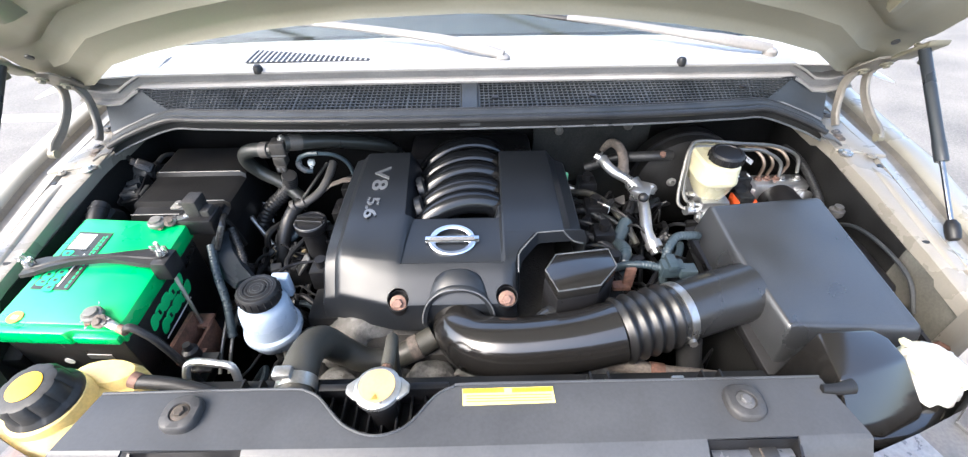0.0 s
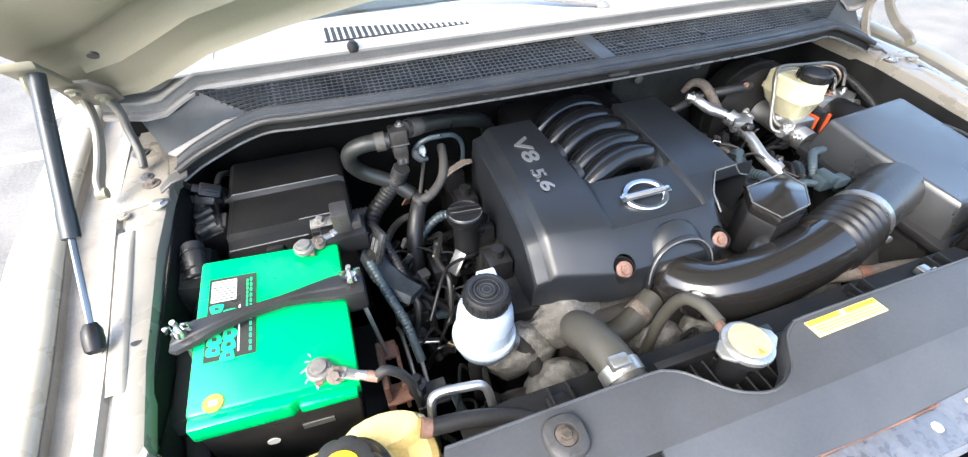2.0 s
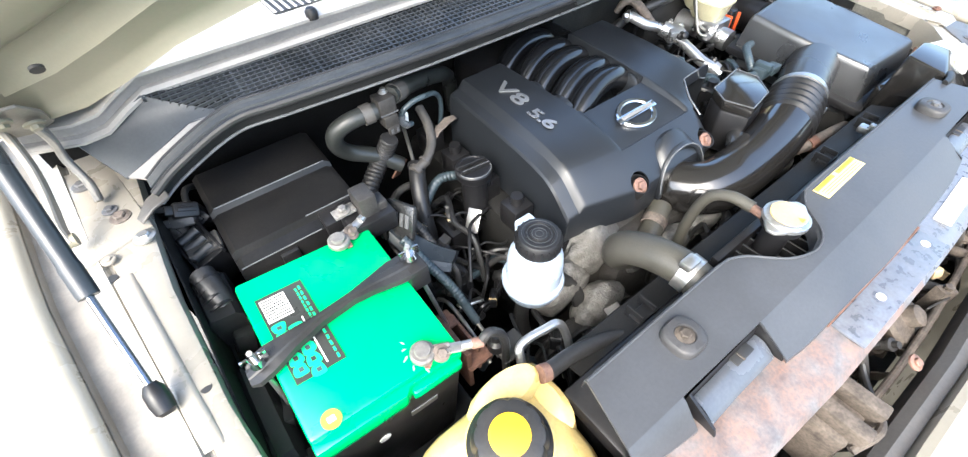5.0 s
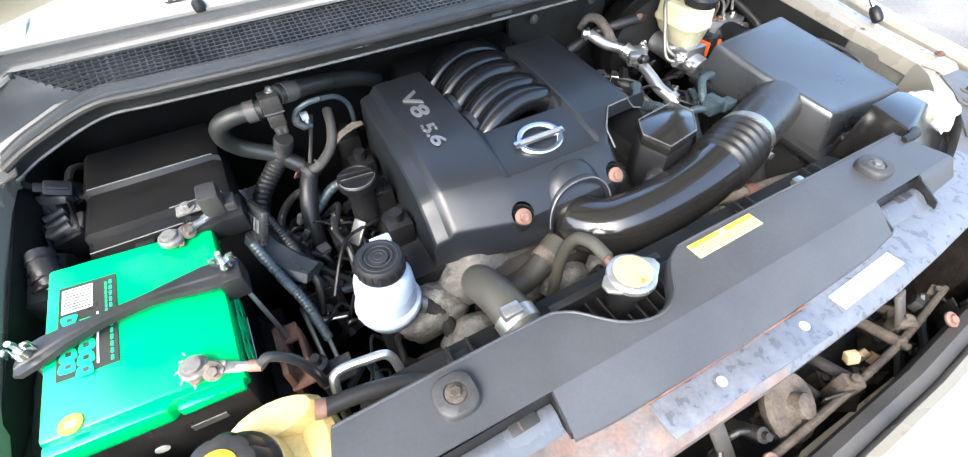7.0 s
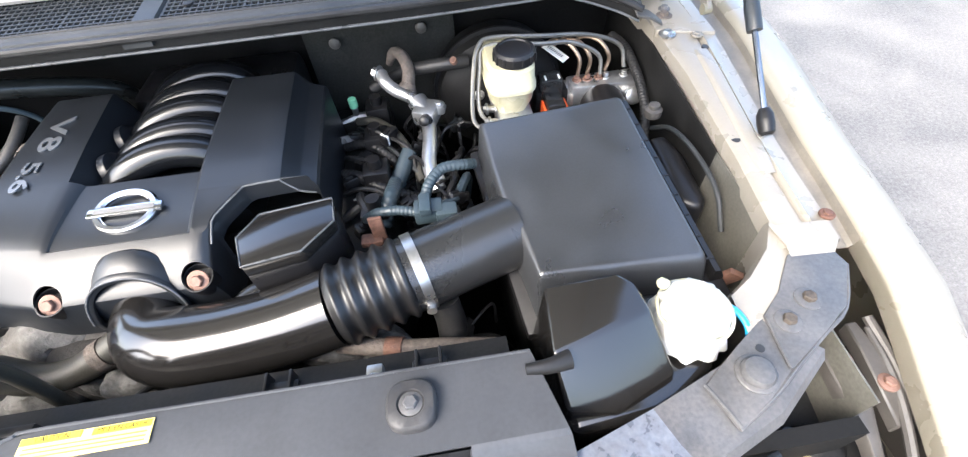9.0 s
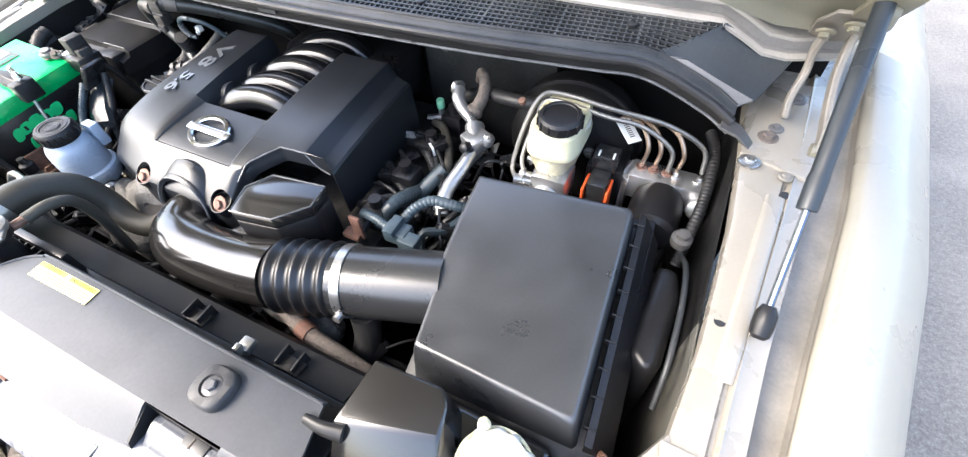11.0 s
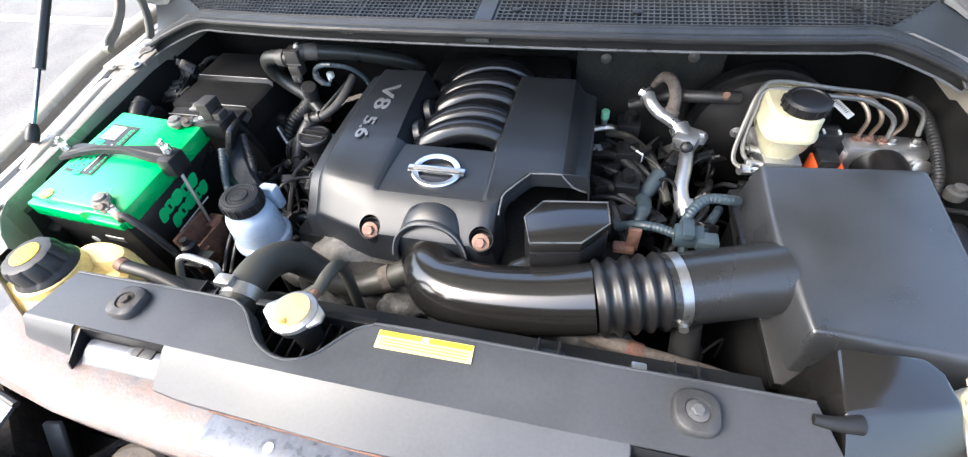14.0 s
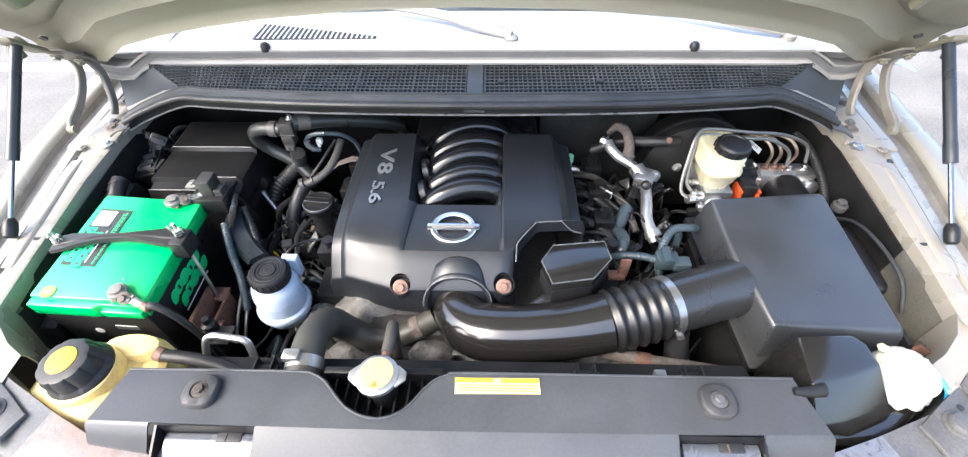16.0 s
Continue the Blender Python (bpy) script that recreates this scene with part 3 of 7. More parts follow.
LEDGE = [(-x, y, z) for x, y, z in LEDGE_HALF[:0:-1]] + LEDGE_HALF
part("ledge", loft([[Vector(p) + Vector(o) for o in ((0, 0, -0.016), (0, -0.004, -0.014), (0, -0.004, -0.008), (0, 0.004, -0.004), (0, 0.004, 0.008), (0, -0.002, 0.010), (0, -0.002, 0.014), (0, 0.02, 0.016), (0, 0.02, -0.016))] for p in LEDGE]), GREYP, cowl, "grey plastic ledge with a pale rim", smooth=25)
part("ledge_top", loft([[Vector(p) + Vector(o) for o in ((0, -0.004, 0.0105), (0, -0.004, 0.0145), (0, 0.004, 0.0168), (0, 0.024, 0.0175), (0, 0.024, 0.011))] for p in LEDGE]), PALEGREY, cowl, "pale weathered ledge top")
part("ledge_rim", loft([[Vector(p) + Vector(o) for o in ((0, -0.010, -0.013), (0, -0.011, -0.009), (0, -0.003, -0.006), (0, -0.002, -0.011))] for p in LEDGE]), PALEGREY, cowl, "pale rim")
for s, x in ((-1, -0.4085), (1, 0.4155)):
    part("bump_stop", lathe([(0.009, -0.004), (0.009, 0.006), (0.006, 0.011), (0.003, 0.012)], (x, 0.716, 1.226)), BLACK, cowl, "small black rubber stop")
pan_rows = []
for y, z in ((0.732, 1.227), (0.75, 1.228), (0.80, 1.229), (0.86, 1.232), (0.90, 1.225)):
    pan_rows.append([(x, y - 0.02 * (abs(x) / 0.8) ** 2, z - 0.012 * (abs(x) / 0.8) ** 3 - (0.03 if abs(x) > 0.78 else 0)) for x in (-0.86, -0.74, -0.6, -0.4, -0.2, 0, 0.2, 0.4, 0.6, 0.74, 0.86)])
part("cowl_top", sheet(pan_rows, 0.003), WHITEP, car, "pale silver cowl panel below the windscreen")
for s in (-1, 1):
    side = [(s * x, y, z) for x, y, z in ((0.62, 0.738, 1.222), (0.645, 0.739, 1.222), (0.675, 0.741, 1.207), (0.705, 0.745, 1.189), (0.735, 0.749, 1.185), (0.79, 0.755, 1.193))]
    part("corner_panel", sheet([side, [(x, y + 0.05, max(z, 1.213) + 0.006) for x, y, z in side], [(x, y + 0.10, 1.222) for x, y, z in side]], 0.003), WHITEP, car, "pale outer corner of the cowl")
# Black sheet under the slats holds the shade of the slots.
vent = part("cowl_vent", sheet([[(x, 0.752 + v * (0.074 - 0.062 * (x + 0.45) / 0.25) + 0.0, 1.2295) for x in (-0.45, -0.35, -0.27, -0.20)] for v in (0, 1)], 0.001), INK, car, "slotted vent in the cowl")
for i in range(24):
    x = -0.447 + i * 0.0104
    part("vent_slat", box(x - 0.0019, x + 0.0019, 0.752, 0.752 + 0.074 - 0.062 * (x + 0.45) / 0.25, 1.2292, 1.2312, 0.0005, 1), WHITEP, vent)

# windscreen and wipers
screen_rows = [[(x, 0.885 + 0.62 * v + 0.04 * (1 - (x / 0.8) ** 2) * 0 - 0.10 * (x / 0.8) ** 2 * -1 * -0.3, 1.222 + 0.40 * v) for x in (-0.78, -0.4, 0, 0.4, 0.78)] for v in (0, 0.5, 1.0)]
ws = part("windscreen", sheet(screen_rows, 0.005, (0, 0.5, -0.85)), GLASS, car, "clear sloping windscreen")
ws.visible_shadow = False
part("cabin", sheet([[(x, y, z) for x in (-0.8, 0, 0.8)] for y, z in ((1.0, 1.20), (1.30, 1.22), (1.75, 0.95), (2.2, 0.95), (2.25, 1.65), (1.55, 1.66))], 0.01), CABIN, car, "dark dashboard and cabin behind the glass")


for s in (-1, 1):
    profile = [(1.20, 0.0), (2.26, 0.0), (2.26, 1.60), (2.15, 1.675), (1.56, 1.675), (1.02, 1.30), (0.92, 1.235), (1.20, 1.12)]
    part("cabin_side", loft([[(s * x, y, z) for y, z in profile] for x in (0.815, 0.83)]), BEIGE, car, "plain beige cabin side")
part("cabin_back", box(-0.815, 0.815, 2.255, 2.27, 0.0, 1.66, 0.002), BEIGE, car, "plain beige cabin back")
part("cabin_roof", box(-0.815, 0.815, 1.55, 2.26, 1.668, 1.68, 0.003), BEIGE, car, "plain beige roof")


def wiper(p, arm_r, name, mat_, lab):
    w = thing(name, lab, "wiper", p[0], "windscreen wipers")
    part("arm", tube(p, arm_r, 10, 5, flat=0.6), mat_, w)
    part("pivot", lathe([(0.014, -0.016), (0.014, -0.004), (0.009, 0.001)], p[0]), GREYP, w)
    a, b = Vector(p[-1]), Vector(p[-2])
    d = (a - b).normalized()
    part("blade", tube([a - d * 0.05 + Vector((0, 0.01, -0.006)), a + d * 0.30 + Vector((0, 0.03, -0.004))], 0.006, 8, 1, flat=0.6), RUBBER, w)
    return w


wiper([(0.075, 0.752, 1.236), (0.0, 0.782, 1.246), (-0.08, 0.818, 1.252), (-0.26, 0.865, 1.262), (-0.40, 0.89, 1.268)], [0.010, 0.013, 0.010, 0.008, 0.007], "wiper", GREYP, "grey windscreen wiper arm with black blade")
wiper([(0.62, 0.765, 1.236), (0.54, 0.785, 1.246), (0.46, 0.81, 1.252), (0.33, 0.855, 1.262), (0.22, 0.885, 1.268)], [0.010, 0.013, 0.010, 0.008, 0.007], "wiper", GREYP, "grey windscreen wiper arm resting on the glass")

# ---- hood ----
hood = thing("hood", "open beige hood, its pressed underside dusty", "hood", (0, 0.62, 1.24))
EDGE_HALF = [(0.0, 0.50, 1.380), (0.15, 0.506, 1.374), (0.30, 0.525, 1.355), (0.40, 0.548, 1.335), (0.50, 0.575, 1.310), (0.59, 0.602, 1.282), (0.65, 0.638, 1.248), (0.70, 0.675, 1.220), (0.755, 0.708, 1.205), (0.80, 0.70, 1.205)]
EDGE = [(-x, y, z) for x, y, z in EDGE_HALF[:0:-1]] + EDGE_HALF
rows = []
for v, lift in ((0.0, 0.0), (0.006, 0.010), (0.014, 0.014), (0.045, 0.015), (0.056, 0.027), (0.066, 0.030), (0.085, 0.030), (0.094, 0.020), (0.105, 0.016), (0.16, 0.016), (0.172, 0.024), (0.20, 0.026), (0.5, 0.03), (0.8, 0.03), (1.0, 0.0)):
    row = []
    for x, y, z in EDGE:
        fx = x * (1 + 0.03 * v)
        fy, fz = y * (1 - v) + (-0.22 + 0.1 * (x / 0.8) ** 2) * v, z * (1 - v) + (2.20 - 0.05 * (x / 0.8) ** 2) * v
        edge = 1 - min(1, (0.8 - abs(x)) / 0.10)
        row.append((fx, fy + lift * (0.75 - 0.4 * edge), fz + lift * (0.65 - 0.5 * edge)))
    rows.append(row)
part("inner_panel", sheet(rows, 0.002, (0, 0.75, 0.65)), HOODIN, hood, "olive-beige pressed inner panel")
outer = [[(x, y + 0.022 * 0.75, z + 0.03 * 0.65 + 0.012) for x, y, z in r] for r in rows]
part("outer_panel", sheet([[(x * 1.012, y + 0.016, z + 0.018) for x, y, z in r] for r in outer], 0.0015, (0, 0.75, 0.65)), BEIGE, hood, "glossy beige outer skin")
for s in (-1, 1):
    rib = [(s * 0.63, 0.545, 1.385), (s * 0.62, 0.50, 1.44), (s * 0.60, 0.40, 1.55), (s * 0.58, 0.1, 1.86)]
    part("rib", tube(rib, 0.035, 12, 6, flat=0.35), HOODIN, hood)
    # Both holes are black discs that paint the dark inside.
    part("hole", lathe([(0.011, -0.002), (0.011, 0.001), (0, 0.0012)], (s * 0.541, 0.598, 1.323), (0, -0.70, -0.72), 16), INK, hood, "black disc for a hole in the panel")
    part("hole", lathe([(0.006, -0.002), (0.006, 0.001), (0, 0.0012)], (s * 0.702, 0.587, 1.302), (0, -0.76, -0.65), 14), INK, hood)
    part("strut_bracket", join(prism([(s * 0.758, 0.585), (s * 0.795, 0.585), (s * 0.795, 0.64), (s * 0.758, 0.64)], lambda x, y: 1.284 + 0.8 * (0.6 - y), lambda x, y: 1.294 + 0.8 * (0.6 - y), 0.003), tube([(s * 0.78, 0.602, 1.262), (s * 0.778, 0.600, 1.280), (s * 0.775, 0.62, 1.285)], 0.010, 10, 4, flat=0.5)), HOODIN, hood)

# hinges and gas struts
def casting_flat(x, y, z, r, seed):
    """A thin uneven crust lying on a plate."""
    q = random.Random(seed)
    ring = [(x + r * q.uniform(0.5, 1.1) * math.cos(t), y + r * q.uniform(0.5, 1.1) * math.sin(t)) for t in (2 * math.pi * k / 11 for k in range(11))]
    return prism(ring, z - 0.001, z + 0.0008, 0)


for s in (-1, 1):
    h = part("hinge", prism([(s * 0.715, 0.60), (s * 0.80, 0.575), (s * 0.81, 0.78), (s * 0.735, 0.76)], 1.082, lambda x, y: 1.094 + 0.05 * max(0, y - 0.62), 0.003), BAYPAINT, hood, "beige hinge mounting plate")
    part("arm", flat_arm([(s * 0.790, 0.602, 1.112), (s * 0.792, 0.616, 1.126), (s * 0.790, 0.645, 1.140), (s * 0.786, 0.678, 1.168), (s * 0.785, 0.697, 1.200), (s * 0.782, 0.69, 1.235)], 0.019, 0.008), HINGE, h, "curved outer hinge arm")
    part("arm", flat_arm([(s * 0.757, 0.676, 1.104), (s * 0.755, 0.690, 1.125), (s * 0.760, 0.708, 1.155), (s * 0.757, 0.708, 1.185), (s * 0.76, 0.695, 1.225)], 0.018, 0.008), HINGE, h, "curved inner hinge arm")
    part("pivot", lathe([(0.008, -0.006), (0.008, 0.006)], (s * 0.790, 0.604, 1.116), (1, 0, 0), 16), HOODIN, h)
    part("upper_plate", bevel(sheet([[(s * 0.742, 0.712, 1.200), (s * 0.764, 0.715, 1.192), (s * 0.788, 0.705, 1.200)], [(s * 0.738, 0.674, 1.230), (s * 0.765, 0.670, 1.234), (s * 0.790, 0.664, 1.236)], [(s * 0.748, 0.650, 1.252), (s * 0.768, 0.646, 1.254), (s * 0.784, 0.644, 1.254)]], 0.004, (0, 0.65, 0.75)), 0.001, 1), HINGE, h)
    for bx, by, bz in ((0.752, 0.680, 1.224), (0.770, 0.658, 1.244)):
        part("bolt", bolt((s * bx, by - 0.004, bz - 0.004), 0.006, 0.006, (0, -0.65, -0.75)), HOODIN, h)
    part("bolt", bolt((s * 0.772, 0.732, 1.101), 0.0075, 0.005), BRKT, h, "dark bolt")
    part("bolt", bolt((s * 0.752, 0.660, 1.097), 0.0055, 0.005), BRKT, h, "dark bolt")
    part("bolt", bolt((s * 0.728, 0.588, 1.092), 0.0075, 0.005), STEEL, h)
    part("tab", bevel(sheet([[(s * 0.682, 0.606, 1.119), (s * 0.684, 0.630, 1.123)], [(s * 0.705, 0.602, 1.114), (s * 0.708, 0.624, 1.116)], [(s * 0.722, 0.598, 1.104), (s * 0.726, 0.612, 1.104)]], 0.004), 0.001, 1), GREYPL, h, "dusty end tab of the seal")
    part("plug_bolt", bolt((s * 0.744, 0.640, 1.0955), 0.0075, 0.005), CRUST, h, "rusty brown bolt")
    g = thing("gas_strut", "black gas strut with a bright rod", "gas strut", (s * 0.7645, 0.365, flange_z(0.365)), "gas struts")
    lo, hi = Vector((s * 0.7645, 0.365, 1.077)), Vector((s * 0.769, 0.600, 1.287))
    d = (hi - lo).normalized()
    part("rod", tube([lo, lo.lerp(hi, 0.55)], 0.0036, 10, 1), RODSTEEL, g, "bright steel rod")
    part("cylinder", join(tube([lo.lerp(hi, 0.385), hi], 0.0086, 16, 1), lathe([(0.0090, 0), (0.0094, 0.003), (0.0094, 0.03), (0.0090, 0.034)], lo.lerp(hi, 0.375), d, 16)), STRUT, g, "satin blue-black cylinder")
    part("socket", lathe([(0.006, -0.012), (0.0095, -0.008), (0.0105, 0.002), (0.010, 0.014), (0.006, 0.022)], lo, d, 16), BLACK, g, "black ball socket")
    part("ball_stud", lathe([(0.004, 0), (0.004, 0.02), (0.008, 0.021), (0.008, 0.023)], (s * 0.7665, 0.365, 1.054), (0, 0, 1), 12), STEEL, g)
    askew(g)

for ob in (car, cowl, hood):
    askew(ob)

# ---- front support, radiator cover ----
core = thing("core_support", "worn painted steel front support with rust", "car frame", (0, 0, 0.42))
REAR = [(-0.66, 0.15), (-0.60, 0.118), (-0.52, 0.080), (-0.44, 0.046), (-0.355, 0.032), (-0.2, 0.014), (0, 0.008), (0.2, 0.014), (0.3, 0.026), (0.44, 0.046), (0.52, 0.071), (0.60, 0.100), (0.66, 0.138)]
FRONT = [(-0.69, 0.105), (-0.62, 0.058), (-0.54, 0.022), (-0.45, -0.006), (-0.355, -0.020), (-0.2, -0.029), (0, -0.032), (0.2, -0.029), (0.3, -0.022), (0.45, -0.008), (0.545, 0.018), (0.63, 0.050), (0.70, 0.098)]


def bar_rows(i, j):
    rows = []
    for (xa, ya), (xb, yb) in list(zip(REAR, FRONT))[i:j]:
        o = 0.03 if abs(xa) < 0.43 else 0.006
        rows.append([(xa, ya + o, 1.012), (xa, ya + o - 0.002, 1.034), (xa, ya + 0.004, 1.036), ((xa + xb) / 2, (ya + yb) / 2, 1.033), (xb, yb + 0.006, 1.028), (xb, yb - 0.001, 1.020), (xb, yb + 0.001, 0.965)])
    return rows


part("top_bar", sheet(bar_rows(2, 7), 0.002), CORERUST, core, "rust-bleeding stretch of the top bar")
part("top_bar", sheet(bar_rows(6, 11), 0.002), CORE, core, "grey worn stretch of the top bar")
part("end_bar", sheet(bar_rows(0, 3), 0.002), BRKT, core)
part("end_bar", sheet(bar_rows(10, 13), 0.002), BRKT, core)
part("gusset", prism([(-0.155, 0.012), (0.07, 0.008), (0.07, -0.027), (-0.155, -0.024)], 1.0335, 1.0375, 0.001), CORE, core, "bolted grey reinforcing plate")
for x in (-0.076, 0.05):
    part("plug", lathe([(0.0052, -0.001), (0.0052, 0.001), (0.003, 0.002)], (x, -0.006, 1.0375), seg=14), WLABEL, core, "white plug")
part("rust_line", tube([(-0.16, 0.014, 1.036), (-0.08, 0.0125, 1.0372), (0.0, 0.0105, 1.0372), (0.075, 0.0105, 1.0365)], 0.0018, 6, 4), RUST, core, "rusty seam")
part("paper_label", prism([(0.11, 0.005), (0.230, 0.010), (0.231, -0.010), (0.111, -0.015)], 1.0345, 1.0362, 0), STICKER, core, "blank white sticker")
part("radiator", box(-0.42, 0.42, 0.07, 0.13, 0.42, 0.985, 0.004), BLACK, core, "black radiator with end tanks")
part("radiator_top", box(-0.43, 0.43, 0.06, 0.15, 0.985, 1.01, 0.006), BLACK, core)
for x in (-0.30, 0.16, 0.31):
    part("shroud_lug", join(box(x, x + 0.036, 0.150, 0.168, 0.985, 1.008, 0.002), box(x + 0.004, x + 0.007, 0.152, 0.176, 0.99, 1.016, 0.001), box(x + 0.028, x + 0.031, 0.152, 0.176, 0.99, 1.016, 0.001)), BLACK, core, "moulded lug")
part("spring_clip", join(box(0.268, 0.284, 0.146, 0.162, 1.014, 1.026, 0.002), box(0.272, 0.280, 0.140, 0.150, 1.020, 1.034, 0.002)), STEEL, core, "bright spring clip")
for k in range(9):
    x = -0.165 + k * 0.0165
    part("tank_rib", box(x - 0.0015, x + 0.0015, 0.074, 0.146, 1.009, 1.030, 0.0006, 1), BLACK, core)
part("tank_rail", box(-0.18, -0.02, 0.138, 0.148, 1.009, 1.046, 0.002), BLACK, core)
part("fan_shroud", sheet([[(x, 0.15, 1.006), (x, 0.185, 0.995), (x, 0.20, 0.95), (x, 0.21, 0.6)] for x in (-0.40, -0.2, 0.0, 0.2, 0.41)], 0.003), DEEPBLACK, core, "black fan shroud")


def shroud_top():
    """Plan outline of the radiator cover, with the scoop round the filler cap."""
    back = [(-0.424, 0.130), (-0.30, 0.131), (-0.205, 0.131), (-0.185, 0.128), (-0.168, 0.119), (-0.152, 0.103), (-0.135, 0.087), (-0.115, 0.077), (-0.095, 0.073), (-0.075, 0.077), (-0.058, 0.088),
            (-0.044, 0.106), (-0.030, 0.121), (-0.012, 0.130), (0.012, 0.133), (0.2, 0.133), (0.40, 0.133)]
    return back


cover = thing("radiator_cover", "grey-black plastic radiator cover, dusty, with a filler scoop", "radiator cover", (0, 0.07, 1.03))
back = shroud_top()
rows = []
for x, yb in back + [(0.424, 0.133)]:
    f = min(yb - 0.012, 0.056 + 0.004 * (abs(x) / 0.4) ** 2)
    edge_y = lerp([(-0.43, 0.045), (-0.355, 0.032), (-0.2, 0.014), (0, 0.008), (0.2, 0.014), (0.3, 0.026), (0.44, 0.045)], x) + 0.002
    rows.append([(x, yb + 0.003, 1.045), (x, yb + 0.002, 1.062), (x, yb - 0.002, 1.066), (x, yb - 0.006, 1.0665), (x, (yb + f) / 2, 1.066), (x, f + 0.003, 1.0655), (x, f - 0.002, 1.0635), (x, (f + edge_y) / 2, 1.053), (x, edge_y, 1.041), (x, edge_y - 0.001, 1.036)])
for r in (rows[0], rows[-1]):
    r[:] = [(x + math.copysign((0.133 - y) * 0.26, x), y, z) for x, y, z in r]


def span(i0, x0, x1, cols):
    """Rows of the cover between two x, and some of its columns."""
    keep = [r for r in rows if x0 < r[0][0] < x1]

    def at(x):
        for a, b in zip(rows, rows[1:]):
            if a[0][0] <= x <= b[0][0]:
                t = (x - a[0][0]) / (b[0][0] - a[0][0])
                return [tuple(Vector(p).lerp(Vector(q), t)) for p, q in zip(a, b)]
    return [[r[c] for c in cols] for r in [at(x0), *keep, at(x1)]]


part("top_panel", sheet(span(0, -0.4239, 0.4239, range(0, 6)), 0.003), SHROUD, cover, "flat dusty top")
for x0, x1 in ((-0.4239, -0.357), (-0.236, 0.262), (0.362, 0.4239)):
    part("front_slope", sheet(span(0, x0, x1, range(5, 10)), 0.003), SHROUD, cover, "sloping front strip")
for x0, x1 in ((-0.357, -0.236), (0.262, 0.362)):
    p = thing_part = part("pocket", join(
        sheet([[(x, 0.060, 1.064), (x, 0.057, 1.036), (x, 0.045, 1.030), (x, 0.024, 1.032)] for x in (x0, (x0 + x1) / 2, x1)], 0.002),
        *[loft([[(x + dx, 0.060, 1.063), (x + dx, 0.026, 1.0445), (x + dx, 0.022, 1.034), (x + dx, 0.060, 1.030)] for dx in (-0.0015, 0.0015)]) for x in (x0, x1)]), BLACK, cover, "open latch pocket")
    bar = [[(x, 0.0575, 1.046), (x, 0.0545, 1.0475), (x, 0.048, 1.0470), (x, 0.041, 1.0440), (x, 0.034, 1.0385), (x, 0.0285, 1.0345), (x, 0.027, 1.028), (x, 0.055, 1.026)] for x in (x0 + 0.008, x0 + 0.011, x1 - 0.003)]
    part("latch_bar", loft(bar), BARPAINT, p, "smooth grey-blue steel bar inside the pocket", smooth=50)
    part("slot", box(x1 - 0.050, x1 - 0.020, 0.0475, 0.0585, 1.0455, 1.0490, 0.001), INK, p, "dark slot")
    part("slot_pin", box(x1 - 0.040, x1 - 0.0375, 0.0470, 0.0570, 1.0480, 1.0500, 0.0005, 1), FIT, p)
part("edge_lip", tube([(x, y - 0.0015, 1.0668) for x, y in back] + [(0.423, 0.1315, 1.0668)], 0.0016, 6, 2), SHROUD, cover, "thin raised rim")
for x in (-0.316, 0.318):
    pad_rings = []
    for r, h in ((0.0210, 0.0), (0.0210, 0.006), (0.0200, 0.0095), (0.0185, 0.011), (0.0115, 0.0115), (0.0105, 0.0100), (0.0100, 0.0070), (0.0, 0.0068)):
        sq = 0.72 if r > 0.013 else 1.0
        pad_rings.append([(x + max(r, 1e-4) * math.copysign(abs(math.cos(t)) ** sq, math.cos(t)), 0.099 + max(r, 1e-4) * math.copysign(abs(math.sin(t)) ** sq, math.sin(t)), 1.0655 + h) for t in (2 * math.pi * k / 36 for k in range(36))])
    part("rubber_mount", loft(pad_rings), MOUNT, cover, "rounded square rubber mount", smooth=40)
    part("mount_bolt", bolt((x, 0.099, 1.0735), 0.0060, 0.0055), FIT if x < 0 else BRKT, cover, "weathered bolt")
lab = part("caution_label", prism([(-0.002, 0.124), (0.104, 0.125), (0.105, 0.105), (-0.001, 0.1035)], 1.0672, 1.0680, 0), PALELAB, cover, "pale yellow caution label")
part("label_head", prism([(-0.001, 0.1235), (0.047, 0.124), (0.047, 0.1185), (-0.001, 0.118)], 1.0682, 1.0686, 0), YLABEL, lab)
part("label_head", prism([(0.056, 0.1235), (0.103, 0.124), (0.103, 0.1185), (0.056, 0.118)], 1.0682, 1.0686, 0), YLABEL, lab)
part("label_word", lettering("CAUTION", 0.0062, pose(0.024, 0.1211, 1.0688), 0.0001), INK, lab)
part("label_word", lettering("MISE EN GARDE", 0.0058, pose(0.080, 0.1211, 1.0688), 0.0001), INK, lab)
for k in range(3):
    part("text_bar", box(0.003, 0.101, 0.1075 + 0.0034 * k, 0.1085 + 0.0034 * k, 1.0681, 1.0684, 0), YLABEL, lab)

# end brackets, headlamp buckets, fascia
def casting_lamp(x, y, z, r, seed):
    """A lumpy moulded dome, uneven like a rough casting."""
    b = bmesh.new()
    bmesh.ops.create_icosphere(b, subdivisions=3, radius=r)
    off = Vector((seed, seed * 0.7, 3.0))
    for v in b.verts:
        k = 1 + 0.25 * noise.noise(v.co / r * 1.6 + off)
        v.co = Vector((x, y, z)) + Vector((v.co.x * k, v.co.y * k, v.co.z * k * 0.7))
    return b


